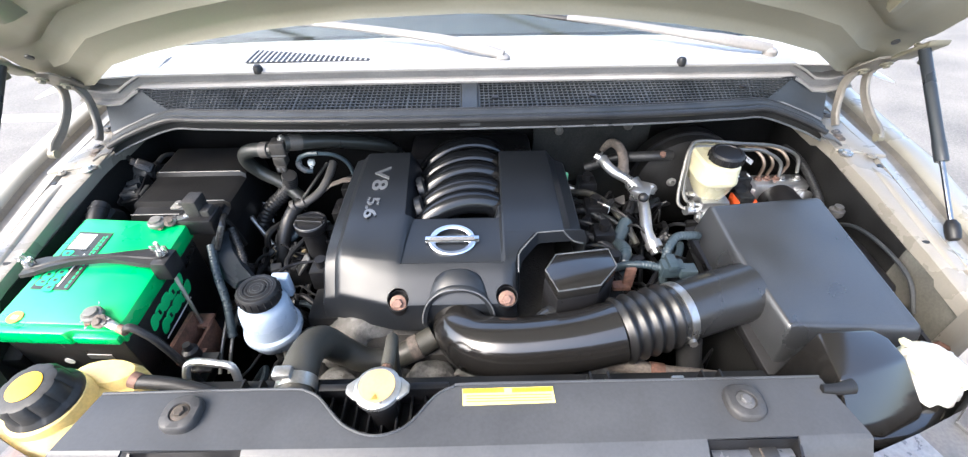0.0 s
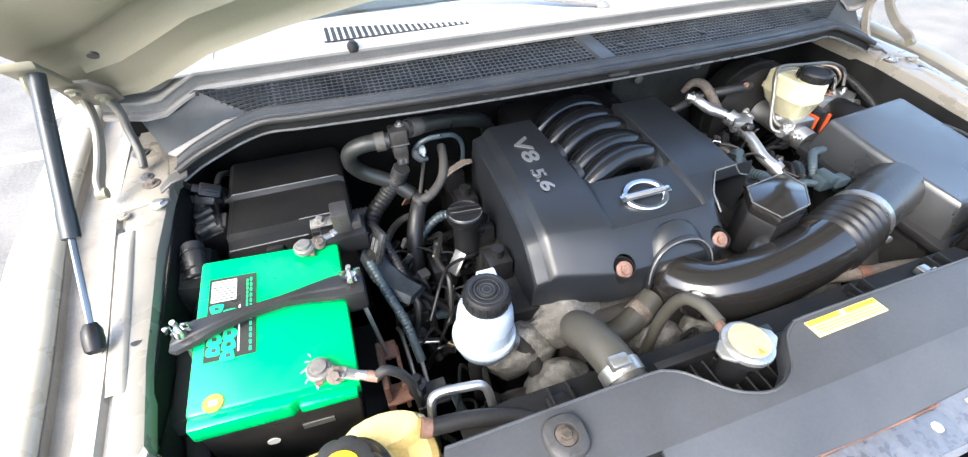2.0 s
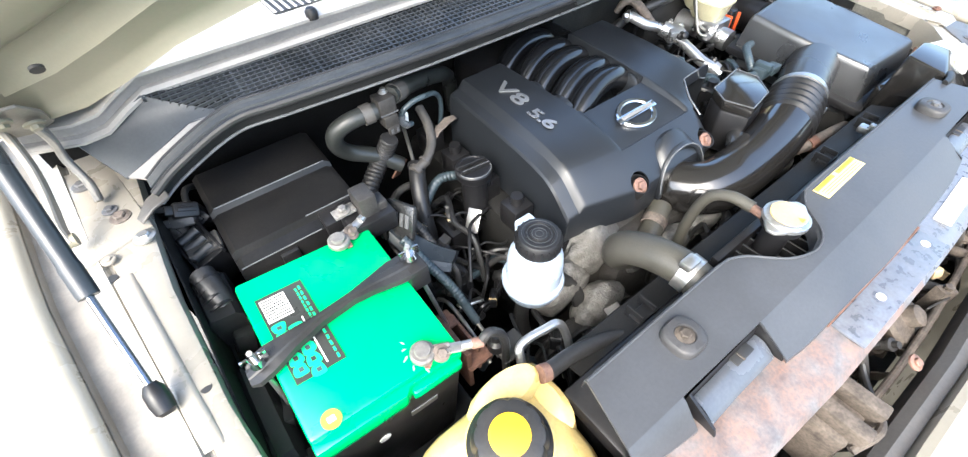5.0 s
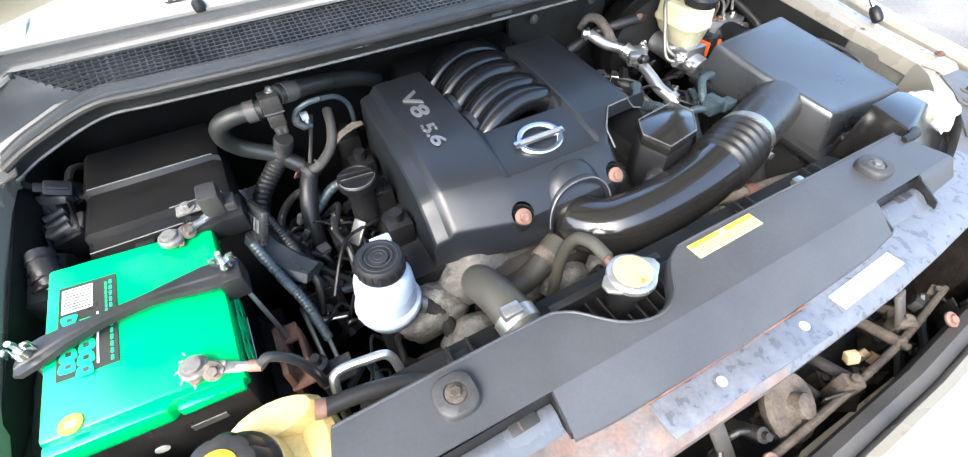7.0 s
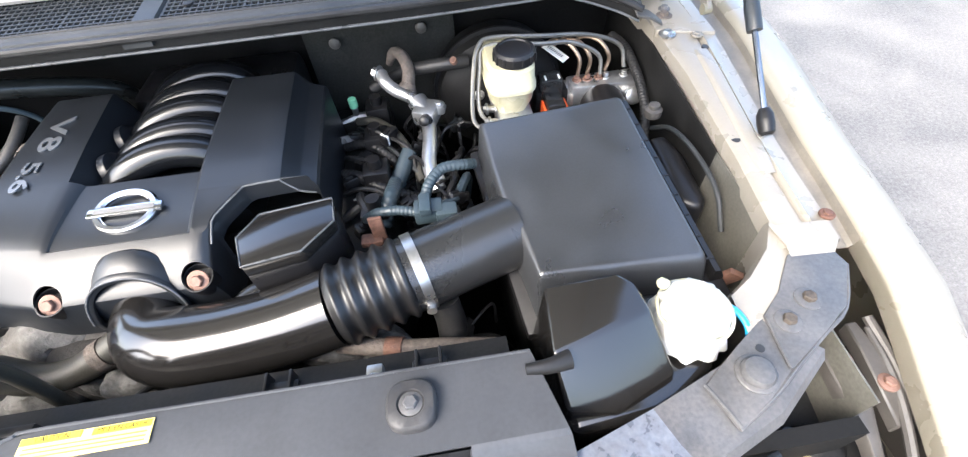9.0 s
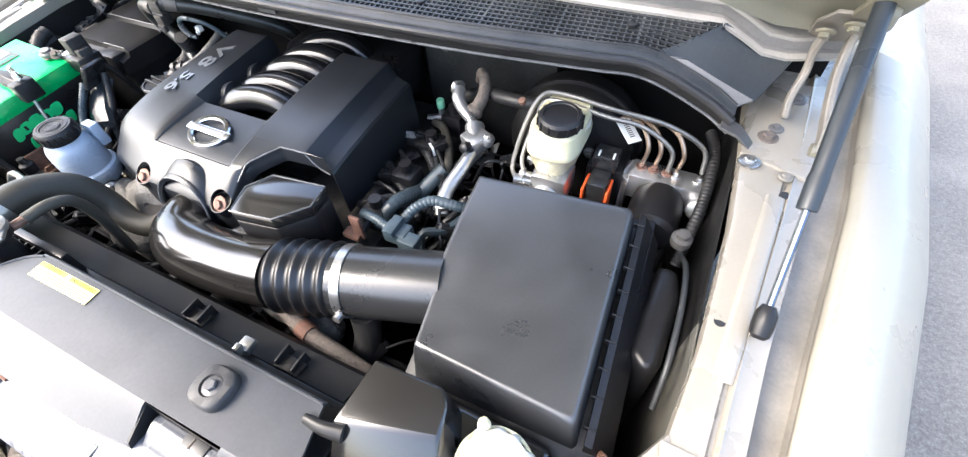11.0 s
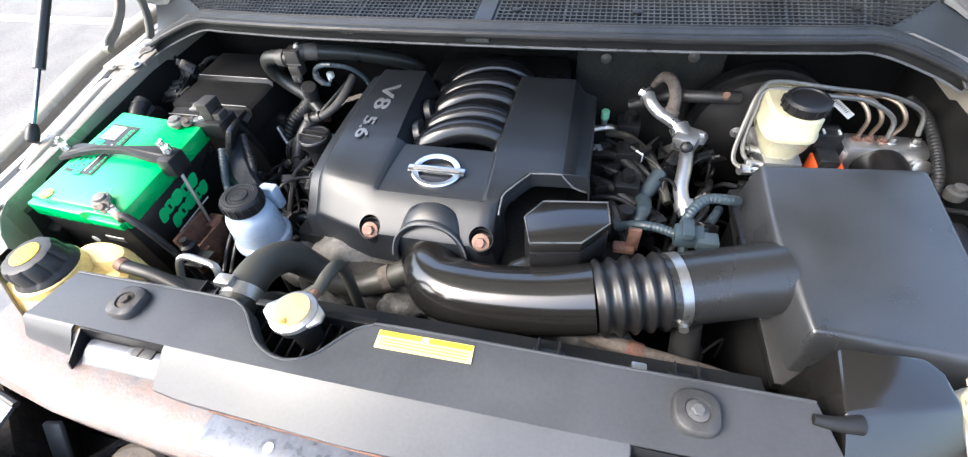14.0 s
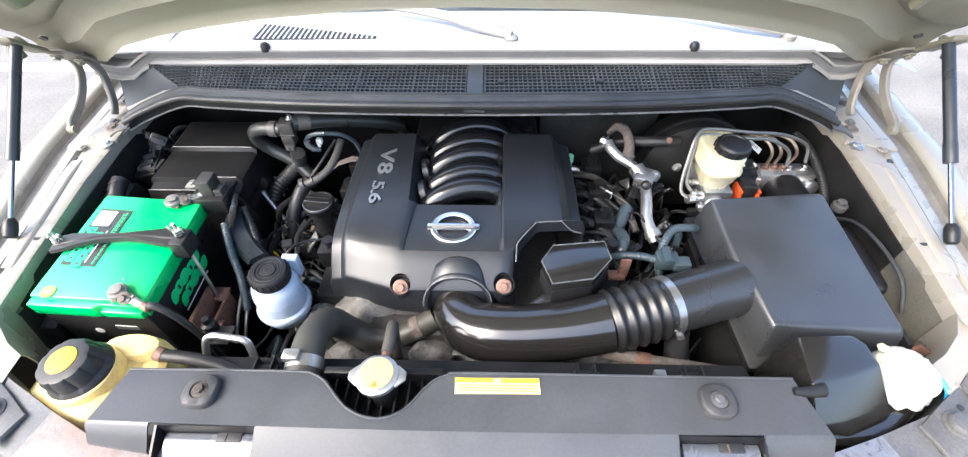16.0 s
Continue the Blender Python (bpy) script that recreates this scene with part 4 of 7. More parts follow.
for s in (-1, 1):
    b = thing("corner_bracket", "grey steel corner bracket with bolts", "bracket", (s * 0.66, 0.12, 1.0), "corner brackets")
    low = [(0.560, 0.082), (0.572, 0.043), (0.612, 0.062), (0.650, 0.086), (0.722, 0.130), (0.701, 0.160), (0.649, 0.139), (0.605, 0.112)]
    part("plate", prism([(s * x, y) for x, y in low], 1.034, 1.0395, 0.0012), BRKT, b, "dusty grey lower plate")
    high = [(0.640, 0.082), (0.690, 0.110), (0.726, 0.132), (0.757, 0.176), (0.749, 0.202), (0.703, 0.196), (0.672, 0.158), (0.644, 0.136)]
    part("upper_plate", prism([(s * x, y) for x, y in high], 1.037, lambda x, y: 1.0425 + 0.10 * max(0, y - 0.155), 0.0012), BRKT, b, "dusty grey overlapping plate")
    part("fold", tube([(s * 0.640, 0.083, 1.0410), (s * 0.642, 0.110, 1.0420), (s * 0.646, 0.135, 1.0412)], 0.0016, 8, 4), BRKT, b)
    part("seam", tube([(s * 0.560, 0.083, 1.0390), (s * 0.567, 0.064, 1.0396), (s * 0.574, 0.044, 1.0386)], 0.0014, 8, 4), BRKT, b)
    part("edge_fold", tube([(s * 0.572, 0.0435, 1.037), (s * 0.612, 0.0625, 1.0375), (s * 0.650, 0.086, 1.039), (s * 0.690, 0.1095, 1.040), (s * 0.726, 0.131, 1.040), (s * 0.757, 0.176, 1.042)], 0.0022, 8, 3), BRKT, b, "rolled front edge")
    part("riser", sheet([[(s * 0.705, 0.192, 1.046), (s * 0.752, 0.190, 1.046)], [(s * 0.706, 0.206, 1.0505), (s * 0.762, 0.202, 1.0505)], [(s * 0.702, 0.232, 1.0515), (s * 0.768, 0.228, 1.0515)]], 0.002), BAYPAINT, b, "pale folded end of the ledge")
    part("cup", join(lathe([(0.0185, 0), (0.0185, 0.0015), (0.0165, 0.003)], (s * 0.608, 0.084, 1.0392)), lathe([(0.0145, 0.002), (0.0145, 0.007), (0.0125, 0.010), (0.007, 0.0115), (0.0, 0.012)], (s * 0.608, 0.084, 1.0392))), BRKT, b, "domed grommet", smooth=40)
    for bx, by in ((0.694, 0.145), (0.662, 0.126)):
        part("washer", lathe([(0.0125, 0), (0.0125, 0.0016), (0.0105, 0.0024)], (s * bx, by, 1.0425), seg=22), BRKT, b)
        part("bolt", bolt((s * bx, by, 1.0445), 0.0062, 0.005, washer=False), FIT, b, "weathered hex bolt")
    part("hole", lathe([(0.0042, 0), (0.0042, 0.0006), (0.0, 0.0008)], (s * 0.624, 0.106, 1.0396), seg=14), INK, b)
    askew(b)
    lamp = thing("headlamp_bucket", "dark back of a headlamp with grey brackets", "headlamp", (s * 0.70, 0.03, 0.6), "headlamps")
    part("housing", prism([(s * 0.50, -0.06), (s * 0.60, -0.10), (s * 0.70, -0.10), (s * 0.745, 0.0), (s * 0.73, 0.10), (s * 0.62, 0.02)], 0.60, 0.90, 0.012), FIT, lamp, "dusty brown-grey housing")
    part("lens_top", sheet([[(s * x, y0, z0), (s * x, y0 - 0.03, z0 - 0.004), (s * (x + 0.005), y0 - 0.08, z0 - 0.02), (s * (x + 0.01), y0 - 0.12, z0 - 0.06)] for x, y0, z0 in ((0.43, -0.022, 1.010), (0.50, -0.008, 1.008), (0.56, 0.010, 1.004), (0.605, 0.020, 0.998))], 0.004), LENS, lamp, "smoky glossy lamp top")
    part("lens_edge", tube([(s * 0.425, -0.020, 1.012), (s * 0.50, -0.004, 1.012), (s * 0.56, 0.014, 1.008), (s * 0.612, 0.026, 1.0)], 0.004, 8, 4), BLACK, lamp)
    part("housing_wall", prism([(s * 0.66, 0.05), (s * 0.70, 0.115), (s * 0.765, 0.13), (s * 0.772, 0.03), (s * 0.745, -0.07), (s * 0.68, -0.06)], 0.80, lambda x, y: 0.925 + 0.25 * (y - 0.05), 0.010), DEEPBLACK, lamp, "black lamp body")
    part("stay", bevel(loft([[(s * (x - w), y, z - 0.02), (s * (x - w), y, z - 0.001), (s * (x - 0.6 * w), y, z), (s * (x + 0.6 * w), y, z), (s * (x + w), y, z - 0.001), (s * (x + w), y, z - 0.02)] for x, y, z, w in ((0.722, 0.118, 0.988, 0.008), (0.727, 0.103, 0.990, 0.014), (0.728, 0.075, 0.984, 0.015), (0.727, 0.030, 0.966, 0.007), (0.724, -0.01, 0.946, 0.004))]), 0.0015, 1), LAMPGREY, lamp, "tapered grey stay")
    part("stay", bevel(loft([[(s * (x - w), y, z - 0.018), (s * (x - w), y, z), (s * (x + w), y, z), (s * (x + w), y, z - 0.018)] for x, y, z, w in ((0.762, 0.135, 0.992, 0.006), (0.760, 0.105, 0.993, 0.009), (0.757, 0.070, 0.988, 0.010), (0.759, 0.036, 0.966, 0.003))]), 0.0015, 1), LAMPGREY, lamp, "grey stay")
    part("stay_bead", tube([(s * 0.770, 0.125, 0.996), (s * 0.768, 0.085, 0.988), (s * 0.764, 0.045, 0.972), (s * 0.754, 0.0, 0.950), (s * 0.735, -0.05, 0.925)], [0.003, 0.0045, 0.005, 0.005, 0.004], 8, 5), GREYPL, lamp, "rolled edge")
    part("rim_wall", sheet([[(s * (0.776 - 0.4 * max(0, 0.02 - y)), y, 0.985 + 0.30 * (y - 0.09)), (s * (0.783 - 0.4 * max(0, 0.02 - y)), y, 0.965 + 0.30 * (y - 0.09)), (s * (0.786 - 0.4 * max(0, 0.02 - y)), y, 0.90)] for y in (0.13, 0.10, 0.06, 0.02, -0.02, -0.06)], 0.003), LAMPGREY, lamp, "grey lamp side wall")
    part("back_cover", casting_lamp(s * 0.690, 0.035, 0.925, 0.030, 61), DEEPBLACK, lamp, "round black back cover")
    part("rim", tube([(s * 0.776, 0.135, 0.999), (s * 0.778, 0.08, 0.984), (s * 0.769, 0.0, 0.962), (s * 0.745, -0.07, 0.940)], 0.0055, 10, 6), LAMPGREY, lamp, "grey outer rim")
    part("bulb_socket", lathe([(0.013, 0), (0.013, 0.02), (0.009, 0.024), (0.008, 0.04)], (s * 0.650, 0.045, 0.93)), BLACK, lamp, "black bulb socket")
    part("plug", box(-0.02, 0.02, -0.012, 0.012, -0.01, 0.012, 0.004, m=pose(s * 0.662, 0.015, 0.93, 0, 0, 30)), TAN, lamp, "tan plug")
    part("bulb", lathe([(0.007, 0), (0.007, 0.01), (0.004, 0.013)], (s * 0.642, 0.068, 0.965)), MINT, lamp, "pale green bulb")
    part("bolt", bolt((s * 0.727, 0.100, 0.9905), 0.0065, 0.005), COPPER, lamp)
    part("bolt", bolt((s * 0.757, 0.071, 0.988), 0.0055, 0.005), COPPER, lamp)
    askew(lamp)

fas = thing("grille_fascia", "front grille frame seen from behind, with pale painted top", "grille", (0, -0.16, 0.3))
G = [(-0.74, -0.09), (-0.60, -0.135), (-0.40, -0.165), (-0.2, -0.18), (0, -0.185), (0.2, -0.18), (0.40, -0.165), (0.60, -0.135), (0.74, -0.09)]
part("skin", sheet([[(x, y + 0.062, 0.935), (x, y + 0.058, 0.957), (x, y + 0.05, 0.962), (x, y + 0.02, 0.955), (x, y - 0.01, 0.92), (x, y - 0.02, 0.7), (x, y - 0.02, 0.0)] for x, y in G], 0.003), BEIGE, fas, "pale beige front skin")
part("frame_rail", loft([[(x, y + 0.062, 0.90), (x, y + 0.062, 0.945), (x, y + 0.075, 0.948), (x, y + 0.085, 0.94), (x, y + 0.085, 0.90)] for x, y in G]), GREYPL, fas, "weathered grey plastic rail")
rng = random.Random(4)
cross = thing("condenser_fittings", "grimy horn, latch and pipe fittings ahead of the radiator", "fittings", (0, -0.04, 0.42))
part("condenser", box(-0.5, 0.5, 0.0, 0.028, 0.42, 0.95, 0.002), CHARCOAL, cross, "dark finned condenser")
part("shelf", box(-0.6, 0.6, -0.10, 0.0, 0.74, 0.76, 0.002), CHARCOAL, cross)
for k in range(84):
    x = -0.44 + k * 0.0106
    z = 0.80 + rng.random() * 0.12
    m = pose(x, -0.062 + rng.uniform(-0.022, 0.022), z, rng.uniform(-25, 25), rng.uniform(-20, 20), rng.uniform(-60, 60))
    kind = k % 5
    if kind == 0:
        part("fitting", join(box(-0.012, 0.012, -0.009, 0.009, -0.10, 0.008, 0.002, m=m), lathe([(0.006, 0.008), (0.006, 0.014), (0.003, 0.015)], tuple(m.translation), seg=8)), FIT, cross)
    elif kind == 1:
        part("fitting", turn(lathe([(0.008, -0.08), (0.008, 0.008), (0.0095, 0.009), (0.0095, 0.012), (0.005, 0.013), (0.005, 0.02)], seg=14), m @ pose(0, 0, 0, 60, 0, 0)), rng.choice((RUST, FIT, FIT, CHARCOAL)), cross)
    elif kind == 2 and k % 2 == 0:
        part("fitting", turn(tube([(-0.06, 0, -0.03), (-0.03, 0.01, 0.015), (0.03, -0.01, 0.0), (0.07, 0.0, 0.02)], rng.choice((0.0025, 0.004, 0.006)), 8, 5), m), rng.choice((FIT, RUBBER, RUBBER)), cross)
    elif kind == 3:
        part("fitting", box(-0.020, 0.020, -0.0015, 0.0015, -0.05, 0.008, 0.001, m=m), rng.choice((FIT, FIT, CHARCOAL)), cross)
    else:
        part("fitting", box(-0.008, 0.008, -0.006, 0.006, -0.008, 0.008, 0.0015, m=m), rng.choice((TAN, FIT, CHARCOAL)), cross)
for hx in (-0.30, 0.06):
    part("horn", join(lathe([(0.012, -0.03), (0.040, -0.012), (0.044, 0.0), (0.040, 0.006), (0.018, 0.010), (0.0, 0.010)], (hx, -0.052, 0.905), (0.15, -0.55, 0.82), 26), lathe([(0.016, 0.0), (0.015, 0.016), (0.008, 0.02)], (hx, -0.054, 0.913), (0.15, -0.55, 0.82), 18)), FIT, cross, "dusty disc horn", smooth=40)
part("latch", join(box(-0.215, -0.135, -0.075, -0.030, 0.865, 0.955, 0.006), box(-0.205, -0.185, -0.085, -0.030, 0.945, 0.975, 0.003), box(-0.165, -0.145, -0.085, -0.030, 0.945, 0.975, 0.003), tube([(-0.21, -0.08, 0.95), (-0.175, -0.088, 0.962), (-0.14, -0.08, 0.95)], 0.005, 10, 4)), FIT, cross, "dusty hood latch")
for lx in (-0.42, -0.05, 0.30):
    part("brace", box(-0.011, 0.011, -0.004, 0.004, -0.12, 0.06, 0.003, m=pose(lx, -0.052, 0.90, -28, 10 * math.sin(40 * lx), 15)), GREYPL, cross, "dusty grey brace")
    part("brace_bolt", bolt((lx + 0.008, -0.082, 0.948), 0.006, 0.005, (0, -0.5, 0.86)), COPPER, cross)
part("long_pipe", tube([(-0.40, -0.07, 0.90), (-0.2, -0.075, 0.905), (0.0, -0.08, 0.91), (0.25, -0.07, 0.905), (0.42, -0.05, 0.9)], 0.005, 10, 6), FIT, cross, "dusty long pipe")

# ---- battery ----
BT = pose(-0.577, 0.350, 1.053, 4.2, 4.8, 0)
L, W = 0.113, 0.086
bat = thing("battery", "car battery with bright green lid on a black case", "battery", (-0.577, 0.35, 0.80))
part("case", box(-W + 0.003, W - 0.003, -L + 0.003, L - 0.003, -0.215, -0.030, 0.005, m=BT), BATBLACK, bat, "black plastic case")
lid = part("lid", join(box(-W, W, -L + 0.012, L, -0.034, 0.0, 0.005, m=BT), prism([(-W, -L), (0.012, -L), (0.020, -L + 0.007), (W, -L + 0.007), (W, -L + 0.014), (-W, -L + 0.014)], -0.034, -0.006, 0.003, m=BT)), GREEN, bat, "bright green lid")
part("lid_step", box(0.02, W - 0.004, -L - 0.001, -L + 0.010, -0.030, -0.014, 0.003, m=BT), GREEN, lid)
lb = part("lid_label", box(-0.073, -0.020, -0.042, 0.078, 0.0004, 0.0012, 0, m=BT), DLABEL, bat, "dark printed label")
part("label_block", box(-0.070, -0.042, 0.040, 0.073, 0.0013, 0.0017, 0, m=BT), WLABEL, lb, "small print block")
for k in range(8):
    part("label_line", box(-0.069, -0.043, 0.0420 + k * 0.0039, 0.0437 + k * 0.0039, 0.0018, 0.0021, 0, m=BT), DLABEL, lb)
for k in range(13):
    part("label_line", box(-0.0265, -0.0240, -0.038 + k * 0.0086, -0.0325 + k * 0.0086, 0.0013, 0.0017, 0, m=BT), LIME, lb)
for k in range(10):
    part("label_line", box(-0.0305, -0.0285, 0.006 + k * 0.0065, 0.0105 + k * 0.0065, 0.0013, 0.0017, 0, m=BT), LIME, lb)
part("label_rule", box(-0.0385, -0.0368, -0.036, 0.030, 0.0013, 0.0017, 0, m=BT), WLABEL, lb)
for row, cx in enumerate((-0.063, -0.048)):
    y1 = 0.036 - 0.010 * row
    for k, wd in enumerate((0.0135, 0.0150, 0.0160, 0.0150, 0.0145)):
        cy = y1 - wd / 2
        ring = [(cx + 0.0072 * math.copysign(abs(math.cos(t)) ** 0.6, math.cos(t)) + 0.0012 * math.sin(2 * t + k), cy + wd * 0.50 * math.copysign(abs(math.sin(t)) ** 0.6, math.sin(t))) for t in (2 * math.pi * j / 18 for j in range(18))]
        part("label_shape", prism(ring, 0.0013, 0.0018, 0, m=BT), LIME, lb, "pale green printed shape")
        part("shape_gap", box(cx - 0.0022, cx + 0.0026, cy - wd * 0.16, cy + wd * 0.18, 0.0019, 0.0022, 0, m=BT), DLABEL if k % 2 else BLUEHOSE, lb)
        y1 -= wd * 0.97
part("sticker", turn(lathe([(0.010, 0.0004), (0.010, 0.0012)], seg=20), BT @ pose(-0.060, -0.092, 0)), ORANGE, bat, "round orange sticker")
part("sticker_mark", box(-0.064, -0.056, -0.095, -0.089, 0.0013, 0.0016, 0, m=BT), WLABEL, bat)
for i, (zt, widths) in enumerate(((-0.050, (0.016, 0.020, 0.023, 0.021, 0.022)), (-0.078, (0.017, 0.022, 0.025, 0.016, 0.018)))):
    y0 = -0.060 + i * 0.012
    for k, wd in enumerate(widths):
        h = 0.024 - 0.003 * (k % 2)
        zc = zt - h / 2 + 0.002 * ((k * 7) % 3 - 1)
        pts = [(y0 + wd / 2 + wd * 0.52 * math.copysign(abs(math.cos(t)) ** 0.7, math.cos(t)) + 0.004 * math.sin(t), zc + h * 0.52 * math.copysign(abs(math.sin(t)) ** 0.7, math.sin(t))) for t in (2 * math.pi * j / 16 for j in range(16))]
        part("case_print", turn(loft([[(W - 0.0035, y, z) for y, z in pts], [(W - 0.0018, y, z) for y, z in pts]]), BT), LIME, bat, "bold green printed shape")
        if k % 2:
            part("print_gap", box(W - 0.0018, W - 0.0012, y0 + wd * 0.38, y0 + wd * 0.62, zc - h * 0.22, zc + h * 0.22, 0, m=BT), BATBLACK, bat)
        y0 += wd * 0.98
part("case_print", box(W - 0.0035, W - 0.002, -0.05, 0.035, -0.114, -0.1115, 0, m=BT), WLABEL, bat)
part("seal_sticker", turn(lathe([(0.007, 0), (0.007, 0.001)], seg=16), BT @ pose(-0.02, -L + 0.0025, -0.085, 90, 0, 0)), WLABEL, bat)
part("date_sticker", box(0.015, 0.05, -L + 0.0018, -L + 0.003, -0.075, -0.064, 0, m=BT), STEEL, bat)


def terminal(name, at, turned, cable):
    t = thing(name, "corroded battery clamp with its cable", "battery terminal", tuple(BT @ Vector((*at, 0))), "battery terminals")
    m = BT @ pose(at[0], at[1], 0, 0, 0, turned)
    part("post", turn(lathe([(0.0095, 0), (0.0090, 0.014), (0.0085, 0.0165), (0.005, 0.0172), (0.0, 0.0172)], seg=22), m), LEAD, t)
    part("clamp", join(turn(lathe([(0.0118, 0.003), (0.0138, 0.005), (0.0138, 0.0105), (0.012, 0.0125)], seg=22), m), box(0.010, 0.030, -0.0065, -0.001, 0.004, 0.011, 0.0015, m=m), box(0.010, 0.030, 0.001, 0.0065, 0.004, 0.011, 0.0015, m=m)), LEAD, t, "grey lead clamp")
    part("lug", join(box(0.026, 0.046, -0.006, 0.006, 0.006, 0.0085, 0.001, m=m), turn(tube([(0.042, 0, 0.008), (0.056, 0, 0.009)], 0.0055, 12, 1), m)), STEEL, t, "flattened cable lug")
    part("nut", turn(bolt((0.019, -0.004, 0.008), 0.0058, 0.007, (0.2, -0.5, 0.85)), m), CRUST, t, "rusty nut")
    part("crust", turn(casting_flat(0.004, -0.012, 0.004, 0.006, 71), m), COPPER, t, "brown corrosion")
    part("sleeve", turn(tube([(0.053, 0, 0.009), (0.066, 0, 0.009)], 0.0062, 12, 1), m), COPPER, t, "coppery crimp sleeve")
    part("cable", tube([tuple(m @ Vector((0.064, 0, 0.009)))] + cable, 0.0056, 10, 6), RUBBER, t, "black battery cable")
    return t


terminal("battery_terminal", (0.046, -0.088), -24, [(-0.462, 0.236, 1.052), (-0.445, 0.236, 1.03), (-0.436, 0.238, 0.99), (-0.432, 0.242, 0.93), (-0.43, 0.24, 0.85)])
terminal("battery_terminal", (0.042, 0.101), 25, [(-0.452, 0.484, 1.045), (-0.448, 0.50, 1.02), (-0.45, 0.52, 0.95)])
for k, (cx, cy, r) in enumerate(((0.033, -0.070, 0.0022), (0.030, -0.080, 0.0030), (0.031, -0.094, 0.0026), (0.042, -0.103, 0.0030), (0.036, -0.062, 0.0020))):
    part("corrosion", turn(casting_flat(0, 0, 0.0004, r, 40 + k), BT @ pose(cx, cy, 0, 0, 0, 30 * k) @ Matrix.Diagonal((1.7, 0.5, 0.6, 1.0))), MILK, bat, "pale corrosion streak")

hold = thing("battery_strap", "black battery hold-down bar with wing nuts", "battery bracket", (-0.574, 0.356, 1.05))
part("bar", loft([[Vector((-0.686 + u * 0.216, 0.346 + u * 0.020 + sy, 1.061 + lift + sz)) for sy, sz in ((-w, 0), (-w * 0.92, h * 0.7), (-w * 0.35, h * 0.75), (-w * 0.25, h), (w * 0.25, h), (w * 0.35, h * 0.75), (w * 0.92, h * 0.7), (w, 0))] for u, w, h, lift in ((0, 0.012, 0.004, -0.004), (0.04, 0.019, 0.007, -0.002), (0.12, 0.019, 0.008, 0.001), (0.24, 0.013, 0.010, 0.004), (0.40, 0.0070, 0.012, 0.005), (0.58, 0.0066, 0.012, 0.005), (0.70, 0.011, 0.011, 0.004), (0.84, 0.0185, 0.009, 0.001), (0.95, 0.020, 0.007, -0.002), (1.0, 0.014, 0.004, -0.005))]), RUBBER, hold, "black plastic bar with flared ends", smooth=35)
for bx, by in ((-0.671, 0.347), (-0.479, 0.366)):
    part("rod", tube([(bx + (0.02 if bx > -0.5 else 0), by - 0.03, 0.92), (bx, by, 1.068), (bx, by, 1.092)], 0.003, 8, 3), STEEL, hold, "bright threaded rod")
    part("wing_nut", join(lathe([(0.008, 0), (0.006, 0.008)], (bx, by, 1.070), seg=12), box(bx - 0.013, bx - 0.005, by - 0.0015, by + 0.0015, 1.072, 1.086, 0.001), box(bx + 0.005, bx + 0.013, by - 0.0015, by + 0.0015, 1.072, 1.086, 0.001)), CHROME, hold, "bright wing nut")
part("end_block", box(-0.493, -0.466, 0.345, 0.382, 1.03, 1.066, 0.004), BLACK, hold)
tray = thing("battery_tray", "dark battery tray on a rusty steel support", "battery tray", (-0.577, 0.35, 0.6))
part("tray", box(-0.69, -0.475, 0.215, 0.485, 0.80, 0.825, 0.006), BLACK, tray)
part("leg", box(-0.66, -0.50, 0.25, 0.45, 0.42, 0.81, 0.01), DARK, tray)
part("side_wall", sheet([[(-0.700, y, 1.0 + 0.015 * math.sin(9 * y)), (-0.690 + 0.006 * math.sin(31 * y), y, 0.95), (-0.695, y, 0.80)] for y in (0.22, 0.28, 0.34, 0.40, 0.46, 0.52)], 0.003, (-1, 0, 0)), DEEPBLACK, tray, "dark side liner")
part("duct", loft([[(-0.712, y, z0), (-0.712, y, z0 + 0.05), (-0.704, y, z0 + 0.058), (-0.676, y, z0 + 0.054), (-0.670, y, z0 + 0.046), (-0.670, y, z0)] for y, z0 in ((0.455, 0.96), (0.46, 0.975), (0.53, 0.985), (0.545, 0.97))]), LIDBLACK, tray, "black plastic duct beside the battery")
part("duct", loft([[(-0.708, y, 0.86), (-0.708, y, z0), (-0.700, y, z0 + 0.008), (-0.684, y, z0 + 0.006), (-0.678, y, z0 - 0.004), (-0.674, y, 0.86)] for y, z0 in ((0.27, 0.985), (0.28, 0.997), (0.36, 1.004), (0.40, 1.0), (0.41, 0.985))]), LIDBLACK, tray, "black plastic panel beside the battery")
part("barrel", tube([(-0.690, 0.53, 1.045), (-0.686, 0.50, 1.035), (-0.684, 0.47, 1.0), (-0.684, 0.46, 0.95)], 0.015, 16, 5), RUBBER, tray, "black rubber boot")
for k in range(4):
    part("barrel_rib", tube([(-0.689, 0.520 - 0.012 * k, 1.043 - 0.006 * k), (-0.6885, 0.517 - 0.012 * k, 1.0415 - 0.006 * k)], 0.0166, 16, 1), BLACK, tray)
for y, z, a in ((0.26, 0.97, 10), (0.33, 0.985, -15), (0.40, 0.965, 20), (0.46, 0.99, -8), (0.50, 0.97, 15)):
    part("flap", box(-0.012, 0.012, -0.022, 0.022, -0.03, 0.014, 0.004, m=pose(-0.683, y, z, a, 14, a)), DEEPBLACK, tray)
